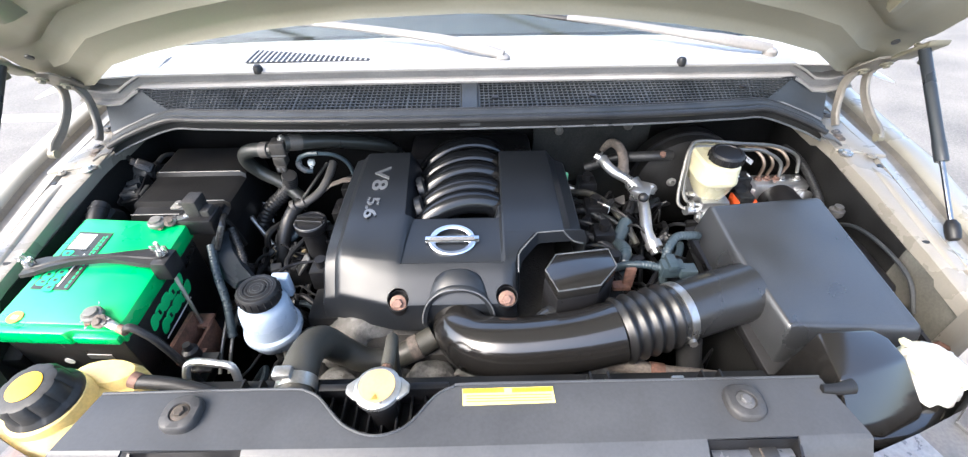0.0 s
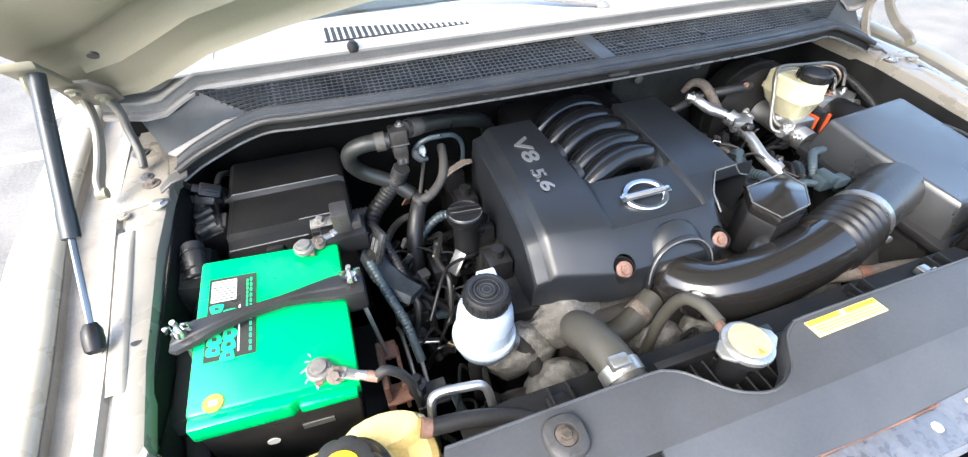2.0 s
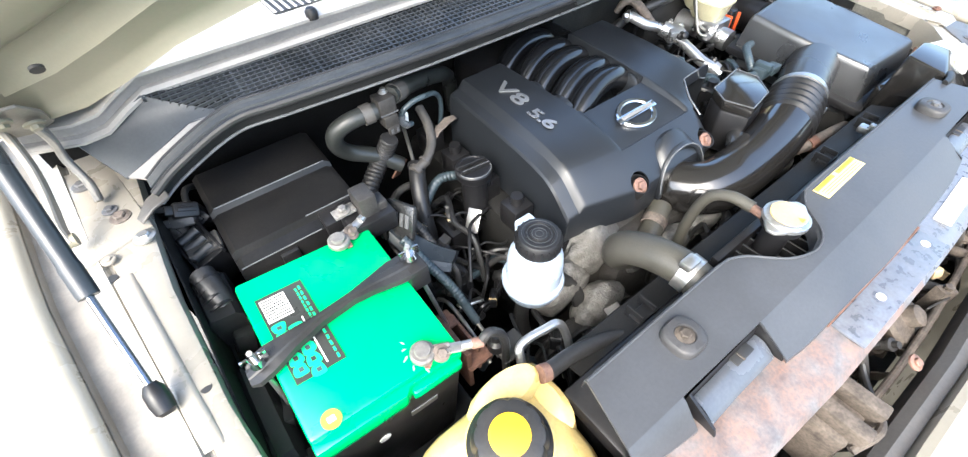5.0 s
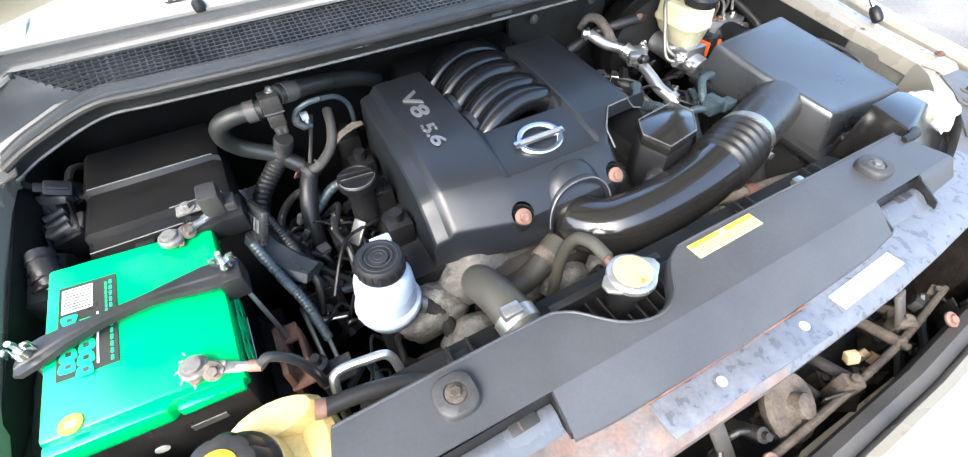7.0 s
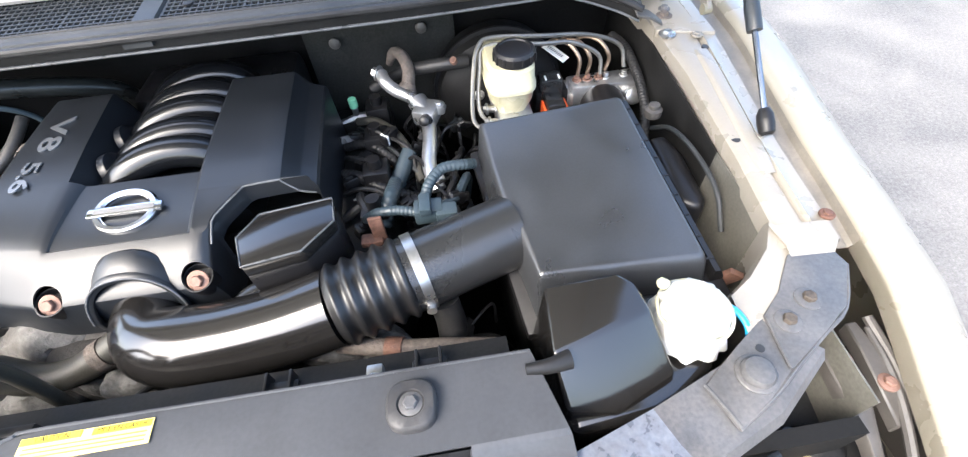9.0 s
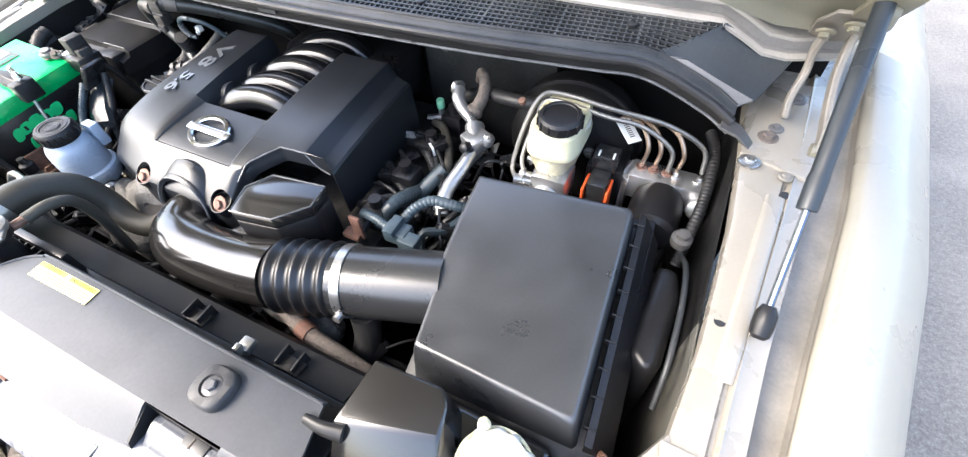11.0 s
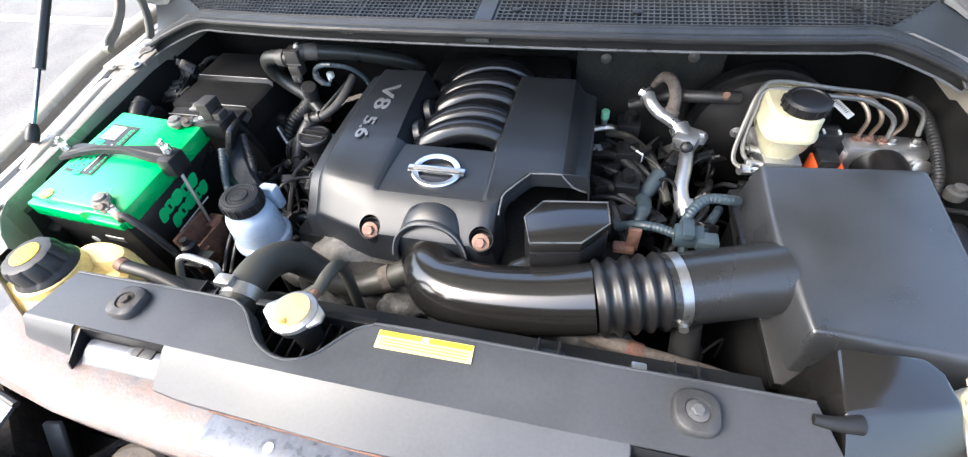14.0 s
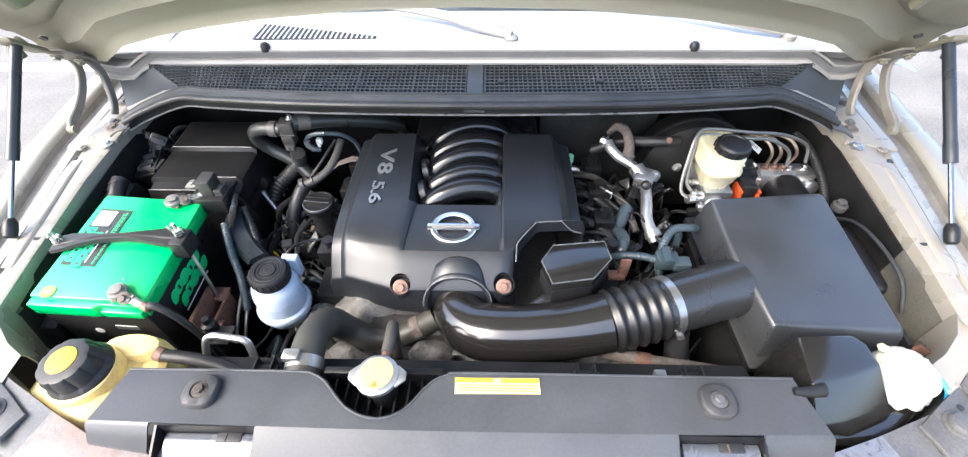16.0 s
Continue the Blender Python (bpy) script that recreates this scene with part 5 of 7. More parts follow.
part("stay", join(box(-0.474, -0.466, 0.27, 0.345, 0.86, 0.955, 0.002), box(-0.474, -0.435, 0.265, 0.295, 0.915, 0.921, 0.002), box(-0.476, -0.446, 0.33, 0.36, 0.925, 0.932, 0.003), box(-0.450, -0.444, 0.28, 0.35, 0.87, 0.93, 0.002)), RUST, tray, "rusty steel stay")

# ---- fuse box behind the battery ----
fb = thing("fuse_box", "black plastic fuse box with ribbed lid", "fuse box", (-0.56, 0.61, 0.85))
part("body", box(-0.645, -0.47, 0.535, 0.73, 0.80, 1.005, 0.006), BLACK, fb)
part("lid", loft([[(-0.655, y, 0.985), (-0.653, y, z - 0.006), (-0.645, y, z), (-0.475, y, z), (-0.466, y, z - 0.006), (-0.464, y, 0.985)] for y, z in ((0.528, 1.0), (0.532, 1.018), (0.552, 1.022), (0.556, 1.032), (0.640, 1.034), (0.644, 1.042), (0.735, 1.046), (0.74, 1.0))]), LIDBLACK, fb, "black lid in steps")
# Pale lines paint the highlights along the lid's steps.
for x0, x1, y, z in ((-0.650, -0.535, 0.5325, 1.0185), (-0.645, -0.475, 0.6445, 1.0425), (-0.545, -0.475, 0.5565, 1.0325)):
    part("worn_edge", tube([(x0, y, z), (x1, y, z)], 0.001, 6, 1), PALETRIM, fb, "pale line for the edge's highlight and wear")
part("latch", box(-0.53, -0.475, 0.522, 0.556, 0.99, 1.028, 0.004), BLACK, fb)
part("clip_tab", box(-0.60, -0.575, 0.524, 0.534, 0.985, 1.012, 0.002), BLACK, fb)
fl = thing("fusible_link_block", "black cable fuse block on the battery clamp", "fuse block", (-0.472, 0.478, 1.0))
part("body", box(-0.512, -0.448, 0.455, 0.502, 1.03, 1.062, 0.004), BLACK, fl)
part("cover", join(box(-0.491, -0.466, 0.466, 0.500, 1.056, 1.094, 0.003, m=None), box(-0.470, -0.452, 0.468, 0.492, 1.040, 1.074, 0.003)), CHARCOAL, fl, "raised grey-black cover")
FW = frame_at(Vector((-0.4450, 0.462, 1.036)), (0.30, -0.85, 0.12), (0.42, 0.10, 0.90))
part("window", box(-0.026, 0.026, -0.028, 0.024, -0.010, 0.0, 0.003, m=FW), SATIN, fl, "tilted fuse carrier")
for k in range(4):
    part("fuse", box(-0.0195 + k * 0.0105, -0.0125 + k * 0.0105, -0.010, 0.010, 0.0, 0.0012, 0.0005, m=FW), PALETRIM, fl, "grey fuse slot")
part("cable_tray", loft([[(x - w, y - 0.010, z), (x - w * 0.6, y - 0.004, z + 0.010), (x + w * 0.6, y + 0.010, z + 0.010), (x + w, y + 0.014, z), (x, y + 0.006, z - 0.012)] for x, y, z, w in ((-0.452, 0.470, 1.008, 0.016), (-0.440, 0.440, 0.990, 0.018), (-0.420, 0.415, 0.972, 0.020), (-0.398, 0.400, 0.960, 0.016))]), STRUT, fl, "dusty blue-black cable cover", smooth=30)
part("plate", box(-0.522, -0.492, 0.478, 0.496, 1.070, 1.074, 0.001), LEAD, fl, "dull metal link")
part("stud", bolt((-0.508, 0.486, 1.074), 0.006, 0.007), LEAD, fl)

# ---- coolant reservoir ----
cr = thing("coolant_reservoir", "yellowed plastic coolant reservoir with a black cap", "reservoir", (-0.53, 0.13, 0.80))
body = loft([[(-0.525 + a * rx * (1.0 + (0.10 if a < 0 and b < 0 else 0)), 0.125 + b * ry, z) for a, b in ((math.copysign(abs(math.cos(t)) ** 0.6, math.cos(t)), math.copysign(abs(math.sin(t)) ** 0.6, math.sin(t))) for t in (2 * math.pi * k / 28 for k in range(28)))]
             for z, rx, ry in ((0.82, 0.07, 0.065), (0.85, 0.085, 0.075), (0.96, 0.090, 0.080), (0.985, 0.088, 0.078), (1.005, 0.078, 0.070), (1.018, 0.060, 0.056), (1.026, 0.046, 0.046))])
part("tank", body, YELLOW, cr, "yellowed translucent tank")
part("tank_neck", lathe([(0.046, 0), (0.044, 0.02), (0.040, 0.024)], (-0.514, 0.138, 1.018), (-0.05, -0.05, 1)), YELLOW, cr)
part("tank_shoulder", loft([[(-0.48 + 0.052 * math.cos(t) * f, 0.185 + 0.024 * math.sin(t) * f, z) for t in (2 * math.pi * k / 16 for k in range(16))] for z, f in ((0.86, 1.0), (0.98, 1.0), (1.012, 0.95), (1.026, 0.75), (1.030, 0.4))]), YELLOW, cr)
part("tank_wing", loft([[(-0.447 + 0.022 * math.cos(t) * f, 0.155 + 0.045 * math.sin(t) * f, z) for t in (2 * math.pi * k / 16 for k in range(16))] for z, f in ((0.88, 1.0), (0.98, 1.0), (1.005, 0.85), (1.012, 0.5))]), YELLOW, cr)
CA = Vector((-0.07, -0.07, 1)).normalized()
CM = frame_at(Vector((-0.514, 0.138, 1.036)), (1, 0, 0.07), (0, 1, 0.07))
capring = [[(r * (1 + g * (abs(math.cos(5 * t)) ** 0.4 - 0.6)) * math.cos(t), r * (1 + g * (abs(math.cos(5 * t)) ** 0.4 - 0.6)) * math.sin(t), h) for t in (2 * math.pi * k / 80 for k in range(80))]
           for r, h, g in ((0.041, -0.002, 0), (0.042, 0.001, 0), (0.041, 0.007, 0), (0.037, 0.011, 0.02), (0.0355, 0.014, 0.09), (0.034, 0.030, 0.09), (0.031, 0.036, 0.06), (0.026, 0.038, 0.0), (0.001, 0.038, 0))]
cap = part("cap", turn(loft(capring), CM), RUBBER, cr, "ribbed black screw cap")
part("cap_sticker", lathe([(0.019, 0.0385), (0.019, 0.0392), (0.018, 0.0395)], Vector((-0.514, 0.138, 1.036)), CA, 28), CAPYEL, cap, "round yellow sticker")
part("cap_mark", prism([(-0.500, 0.133), (-0.492, 0.138), (-0.500, 0.143)], 1.0750, 1.0757, 0), INK, cap)
part("nipple", tube([(-0.440, 0.175, 1.022), (-0.430, 0.173, 1.019)], 0.0105, 12, 1), COPPER, cr, "rusty hose clip")
part("mount_bolt", bolt((-0.462, 0.062, 1.0), 0.009, 0.008), STEEL, cr)
part("mount_ear", lathe([(0.018, -0.02), (0.018, 0.0)], (-0.462, 0.062, 1.0)), YELLOW, cr)
solo("overflow_hose", tube([(-0.435, 0.173, 1.02), (-0.39, 0.172, 1.012), (-0.345, 0.165, 1.0), (-0.30, 0.150, 0.99), (-0.25, 0.145, 0.975)], 0.0095, 12), RUBBER, "black rubber overflow hose", "hose")

# ---- power steering reservoir ----
ps = thing("steering_fluid_reservoir", "milky white fluid reservoir with black cap", "reservoir", (-0.328, 0.315, 0.88))
part("tank", lathe([(0.012, -0.122), (0.014, -0.112), (0.030, -0.108), (0.039, -0.098), (0.0425, -0.086), (0.0455, -0.080), (0.0465, -0.074), (0.0450, -0.069), (0.0405, -0.066), (0.0400, -0.036), (0.0380, -0.020), (0.0345, -0.012), (0.0310, -0.008), (0.030, 0.0)], (-0.320, 0.311, 1.025), (0.03, -0.02, 1)), MILK, ps, "milky tank")
part("cap", lathe([(0.031, -0.002), (0.032, 0.002), (0.0315, 0.016), (0.028, 0.021), (0.020, 0.0215), (0.019, 0.0195), (0.013, 0.0195), (0.012, 0.0215), (0.0, 0.0215)], (-0.319, 0.311, 1.025), (0.03, -0.02, 1), 30), BLACK, ps, "black embossed cap")
PCAP = frame_at(Vector((-0.3184, 0.3106, 1.0465)), (1, 0, -0.03), (0, 1, 0.02))
for rr in (0.0055, 0.0100, 0.0165, 0.0235):
    part("cap_ring", tube([PCAP @ Vector((rr * math.cos(q), rr * math.sin(q), 0.0)) for q in (2 * math.pi * k / 28 for k in range(29))], 0.0006, 5, 1), DULL, ps)
for k in range(20):
    q = 2 * math.pi * k / 20
    part("cap_rib", tube([PCAP @ Vector((0.0317 * math.cos(q), 0.0317 * math.sin(q), -0.005)), PCAP @ Vector((0.0320 * math.cos(q), 0.0320 * math.sin(q), -0.018))], 0.0012, 5, 1), BLACK, ps)
part("return_hose", tube([(-0.290, 0.306, 0.925), (-0.272, 0.300, 0.915), (-0.256, 0.288, 0.893), (-0.252, 0.27, 0.855), (-0.262, 0.255, 0.80)], 0.0115, 14, 5), RUBBER, ps, "black return hose")
part("hose_clip", tube([(-0.284, 0.304, 0.923), (-0.277, 0.302, 0.919)], 0.0132, 14, 1), STEEL, ps, "bright hose clip")
part("spout_clip", lathe([(0.014, 0), (0.016, 0.002), (0.016, 0.010), (0.014, 0.012)], (-0.324, 0.313, 0.905)), STEEL, ps, "bright hose clip")
part("nipple_hose", tube([(-0.324, 0.313, 0.917), (-0.335, 0.32, 0.86), (-0.33, 0.31, 0.78)], 0.012, 12, 4), RUBBER, ps)
part("back_tab", box(-0.318, -0.290, 0.345, 0.362, 0.985, 1.028, 0.003), MILK, ps)

# ---- radiator filler, cap, hoses ----
rc = thing("radiator_filler", "radiator filler neck with stickered steel cap", "radiator filler", (-0.097, 0.117, 1.0))
part("neck", lathe([(0.016, 0), (0.016, 0.06), (0.024, 0.066), (0.024, 0.076)], (-0.097, 0.117, 1.005)), BLACK, rc)
part("cap", join(lathe([(0.025, 0), (0.027, 0.003), (0.0265, 0.008), (0.022, 0.011), (0.0, 0.0115)], (-0.097, 0.117, 1.080)), prism([(-0.133, 0.112), (-0.133, 0.122), (-0.122, 0.131), (-0.072, 0.131), (-0.061, 0.122), (-0.061, 0.112), (-0.072, 0.103), (-0.122, 0.103)], 1.081, 1.0865, 0.002)), STEEL, rc, "bright pressed cap with two ears")
part("sticker", lathe([(0.0205, 0.0110), (0.0205, 0.0122), (0.0195, 0.0125)], (-0.097, 0.117, 1.080)), RADCAP, rc, "cream warning sticker")
part("sticker_mark", prism([(-0.101, 0.099), (-0.093, 0.099), (-0.097, 0.106)], 1.0931, 1.0936, 0), ORANGE, rc)
part("spout", tube([(-0.097, 0.138, 1.070), (-0.094, 0.160, 1.070)], 0.006, 10, 1), COPPER, rc, "rusty spout clip")
solo("vent_hose", tube([(-0.094, 0.155, 1.070), (-0.094, 0.185, 1.068), (-0.098, 0.210, 1.050), (-0.105, 0.220, 1.0), (-0.11, 0.22, 0.92)], 0.008, 12), HOSE, "weathered grey-brown vent hose", "hose")
uh = thing("radiator_hose", "thick weathered upper radiator hose with a steel clamp", "hose", (-0.21, 0.25, 0.85))
part("hose", tube([(-0.213, 0.128, 1.030), (-0.214, 0.160, 1.036), (-0.217, 0.205, 1.028), (-0.214, 0.246, 0.998), (-0.197, 0.262, 0.952), (-0.165, 0.260, 0.928), (-0.125, 0.264, 0.924), (-0.088, 0.275, 0.934), (-0.055, 0.29, 0.945)], [0.0235, 0.0235, 0.0235, 0.0235, 0.022, 0.020, 0.019, 0.019, 0.019], 20, 6), HOSE, uh, "weathered rubber hose")
part("clamp", tube([(-0.2135, 0.146, 1.0335), (-0.2145, 0.162, 1.0355)], 0.0255, 20, 1), STEEL, uh, "bright worm clamp")
part("clamp_screw", box(-0.235, -0.212, 0.146, 0.162, 1.056, 1.068, 0.003), STEEL, uh)
part("clamp", tube([(-0.092, 0.2745, 0.9325), (-0.078, 0.279, 0.937)], 0.0205, 20, 1), CRUST, uh, "rusty clamp")
part("neck", tube([(-0.213, 0.10, 1.022), (-0.213, 0.14, 1.032)], 0.021, 18, 1), BLACK, uh)
sp = thing("steering_pipe", "bright bent steel fluid pipe", "pipe", (-0.38, 0.23, 0.85))
part("pipe", tube([(-0.425, 0.20, 0.90), (-0.422, 0.225, 0.955), (-0.412, 0.235, 0.968), (-0.375, 0.232, 0.968), (-0.352, 0.228, 0.962), (-0.345, 0.215, 0.93), (-0.34, 0.20, 0.86)], 0.006, 10, 6), ALU, sp)
part("sensor", lathe([(0.012, 0), (0.012, 0.016), (0.007, 0.02), (0.006, 0.03)], (-0.432, 0.262, 0.945)), BLACK, sp)
part("sensor_plate", box(-0.437, -0.395, 0.235, 0.27, 0.938, 0.944, 0.002), CHARCOAL, sp)

# ---- engine ----
eng = thing("engine_block", "grimy engine block and heads below the cover", "engine", (0, 0.45, 0.42))
part("block", box(-0.20, 0.20, 0.30, 0.76, 0.45, 0.93, 0.02), CHARCOAL, eng)
for s in (-1, 1):
    part("head", box(s * 0.225 - 0.055, s * 0.225 + 0.055, 0.33, 0.74, 0.70, 0.945, 0.015), DEEPBLACK, eng, "dark cylinder head cover")
    for k in range(4):
        part("coil", join(box(s * 0.262 - 0.02, s * 0.262 + 0.02, 0.40 + k * 0.085, 0.44 + k * 0.085, 0.94, 0.985, 0.004), lathe([(0.010, 0), (0.010, 0.02)], (s * 0.262, 0.42 + k * 0.085, 0.98))), BLACK, eng, "black ignition coil")
part("front_case", box(-0.17, 0.17, 0.265, 0.31, 0.60, 0.93, 0.01), CHARCOAL, eng)


def casting(x, y, z, r, seed, squash=0.6):
    q = random.Random(seed)
    b = bmesh.new()
    bmesh.ops.create_icosphere(b, subdivisions=4, radius=r)
    off = Vector((q.random() * 9, q.random() * 9, q.random() * 9))
    for v in b.verts:
        k = 1 + 0.20 * noise.noise(v.co / r * 1.3 + off) + 0.11 * abs(noise.noise(v.co / r * 3.2 + off)) + 0.05 * noise.noise(v.co / r * 8.0 + off)
        v.co = Vector((x, y, z)) + Vector((v.co.x * k, v.co.y * k * squash, v.co.z * k * 0.8))
    return b


for x, y, z, r in ((-0.185, 0.325, 0.905, 0.062), (-0.262, 0.312, 0.878, 0.058), (-0.22, 0.258, 0.845, 0.052), (-0.12, 0.278, 0.870, 0.036), (0.20, 0.245, 0.925, 0.045), (0.25, 0.245, 0.90, 0.045), (0.02, 0.245, 0.905, 0.04), (-0.06, 0.25, 0.89, 0.04)):
    part("casting", casting(x, y, z, r, int(x * 1000 + 500)), CAST, eng, "rough grey cast housing")
for x, z, r in ((0.0, 0.80, 0.075), (-0.20, 0.80, 0.055), (0.18, 0.82, 0.055), (-0.30, 0.80, 0.06)):
    part("pulley", lathe([(r * 0.3, 0), (r, 0), (r, 0.004), (r * 0.94, 0.008), (r * 0.94, 0.02), (r, 0.024), (r, 0.028), (r * 0.8, 0.024), (r * 0.35, 0.02), (r * 0.3, 0.034)], (x, 0.262, z), (0, -1, 0), 28), CHARCOAL, eng, "ribbed belt pulley")

ec = thing("engine_cover", "satin black plastic engine cover with raised emblem", "engine cover", (0, 0.47, 0.95))
TOPZ = [(0.300, 0.952), (0.3004, 1.0055), (0.3015, 1.0095), (0.304, 1.0125), (0.312, 1.0195), (0.320, 1.0262), (0.328, 1.0328), (0.336, 1.0390), (0.346, 1.0456), (0.357, 1.0513), (0.37, 1.0558), (0.385, 1.0592), (0.40, 1.0620), (0.42, 1.0655), (0.45, 1.070), (0.52, 1.076), (0.60, 1.080), (0.645, 1.082)]
XR = [(0.30, 0.078), (0.352, 0.082), (0.368, 0.0865), (0.404, 0.114), (0.4075, 0.121), (0.410, 0.158), (0.4112, 0.199), (0.645, 0.195)]
XL = [(0.30, -0.204), (0.36, -0.204), (0.645, -0.196)]


def ease(v):
    v = max(0.0, min(1.0, v))
    return v * v * (3 - 2 * v)


def front_bow(x, y):
    """How far the cover's front edge sweeps back towards its corners."""
    return (0.032 * ease((-0.10 - x) / 0.14) + 0.010 * ease((x - 0.055) / 0.035)) * ease((0.43 - y) / 0.13)


def cover_rows():
    out = []
    ys = [0.300, 0.3004, 0.3015, 0.304, 0.308, 0.312, 0.316, 0.320, 0.325, 0.330, 0.336, 0.342, 0.349, 0.353, 0.3545, 0.356, 0.358, 0.361, 0.366, 0.372, 0.380, 0.389, 0.397, 0.404, 0.4075, 0.410, 0.4112, 0.4125, 0.418, 0.428, 0.440, 0.4525, 0.456, 0.464, 0.49, 0.52, 0.56, 0.60, 0.63, 0.641, 0.645]
    for y in ys:
        z, xl, xr = lerp(TOPZ, y), lerp(XL, y), lerp(XR, y)
        if y > 0.64:
            z -= 0.004 * (y - 0.64) / 0.005
        zb = 0.952
        rl, rr = lerp([(0.30, -0.107), (0.36, -0.107), (0.45, -0.101), (0.52, -0.104), (0.645, -0.110)], y), lerp([(0.30, 0.060), (0.36, 0.058), (0.45, 0.058), (0.645, 0.062)], y)
        d = lerp([(0.353, 0.0), (0.356, 0.004), (0.4525, 0.0105), (0.456, 0.07), (0.645, 0.09)], y)
        lean = lerp([(0.356, 0.003), (0.44, 0.008), (0.50, 0.020), (0.645, 0.026)], y)
        rr = min(rr, xr - 0.018)
        notch = 0.352 < y < 0.4113
        zr = z - 0.022 if notch else zb
        up = lerp([(0.35, 0.0), (0.36, 0.0008)], y)
        k = ease((0.50 - y) / 0.12)
        h = min(1.0, (z - zb) / 0.045)
        row = [(xl - 0.036, zb), (xl - 0.0345, zb + 0.5 * (z - zb)), (xl - 0.032, z - (0.022 - 0.001 * k) * h), (xl - 0.029, z - (0.018 - 0.0015 * k) * h), (xl - 0.014, z - (0.013 - 0.0015 * k) * h), (xl - 0.0115, z - (0.0105 + 0.0005 * k) * h),
               (xl - 0.006, z - 0.0045 * h), (xl - 0.002, z - 0.0012 * h), (xl + 0.002, z - 0.0002), (xl + 0.03, z), (rl - 0.02, z + up), (rl - 0.006, z + up), (rl - 0.002, z + 0.2 * up - 0.1 * d), (rl + lean * 0.45, z - d * 0.45), (rl + lean * 0.85, z - d * 0.92), (rl + lean + 0.002, z - d)]
        x0 = rl + lean + 0.002
        row += [(x0 + (rr - 0.005 - x0) * j / 6, z - d) for j in range(1, 6)]
        row += [(rr - 0.005, z - d), (rr - 0.003, z - d * 0.94), (rr + 0.001, z - 0.6 * up), (rr + 0.004, z + up)]
        if notch or y < 0.352:
            w = 0.004 if notch else min(0.02, (xr - rr) * 0.4)
            row += [(rr + 0.004 + (xr - rr - w - 0.006) * j / 4, z) for j in range(1, 4)]
            row += [(xr - w, z - 0.0005), (xr - w * 0.85, z - 0.0015), (xr - w * 0.5, z - 0.003), (xr - w * 0.3, z - 0.0045), (xr - 0.001, z - 0.008), (xr + 0.002, 0.5 * (zr + z) - 0.002), (xr + 0.004, zr)]
        else:
            row += [(rr + 0.004 + (xr - 0.040 - rr - 0.004) * j / 4, z) for j in range(1, 4)]
            row += [(xr - 0.040, z), (xr - 0.0365, z - 0.0012), (xr - 0.021, z - 0.0215), (xr - 0.018, z - 0.0235), (xr - 0.001, z - 0.030), (xr + 0.002, z - 0.034), (xr + 0.006, zr)]
        out.append([(x, y + front_bow(x, y), hz) for x, hz in row])
    return out


BOLTS = ((-0.108, 0.309, 1.008), (0.062, 0.311, 1.011))
shell = part("shell", sheet(cover_rows(), 0.003), COVER, ec, "satin black moulded shell", smooth=24)
bore(shell, [lathe([(0.0172, -0.014), (0.0172, 0.06)], (bx, by + 0.002, bz), (0, -0.35, 0.94), 28) for bx, by, bz in BOLTS])
# hump over the intake elbow
def tunnel(t, y, r):
    """A point of the tunnel's arch, whose mouth leans back; t runs over the arch, y from its mouth."""
    lean = 0.018 * max(0.0, math.sin(t))
    swell = 0.018 * ease((y + 0.006) / 0.034) - 0.9 * max(0.0, y - 0.030)
    return Vector((-0.0135 + r * 1.04 * math.copysign(abs(math.cos(t)) ** 0.9, math.cos(t)), 0.2895 + lean + y, 0.981 + swell * max(0.0, math.sin(t)) + r * math.copysign(abs(math.sin(t)) ** 0.9, math.sin(t))))


hump = [[tunnel(math.pi * (k - 2) / 24, y, 0.0525) for k in range(29)] for y in (0.105, 0.085, 0.07, 0.06, 0.05, 0.04, 0.03, 0.02, 0.01, 0.003)]
part("hump", sheet(hump, 0.003), COVER, ec, "arched tunnel over the intake", smooth=50)
part("hump_lip", bevel(loft([[tunnel(math.pi * (k - 2) / 28, y, r) for r, y in ((0.0480, 0.006), (0.0480, 0.0), (0.0550, 0.0), (0.0540, 0.007))] for k in range(33)]), 0.0012, 2, 40), COVER, ec, "flat rounded lip")
# Pale arc paints the highlight on the tunnel's lip.
part("lip_edge", tube([tunnel(math.pi * k / 26, -0.0003, 0.0547) for k in range(27)], 0.0013, 6, 1), PALETRIM, ec, "pale line for the edge's highlight and wear")
NOTCH = [(0.082, 0.335), (0.083, 0.354), (0.0865, 0.368), (0.114, 0.404), (0.121, 0.4085), (0.158, 0.4112)]
# Pale tube paints the bright highlight round the notch.
part("notch_edge", tube([(x, y + front_bow(x, y) - 0.0006, lerp(TOPZ, y) - 0.0012) for x, y in NOTCH] + [(0.1625, 0.411, 1.0605), (0.179, 0.411, 1.0405), (0.198, 0.411, 1.0335)], 0.0014, 6, 2), PALETRIM, ec, "pale line for the edge's highlight and wear")
for sx, sy in ((-0.086, 0.505), (-0.088, 0.57), (0.054, 0.476), (0.054, 0.562)):
    part("runner_socket", lathe([(0.024, -0.008), (0.026, -0.006), (0.026, 0.004), (0.022, 0.006)], (sx, sy, 1.040), (math.copysign(1, -sx), 0.15, 0.25), 22), COVER, ec, "round socket round a runner")
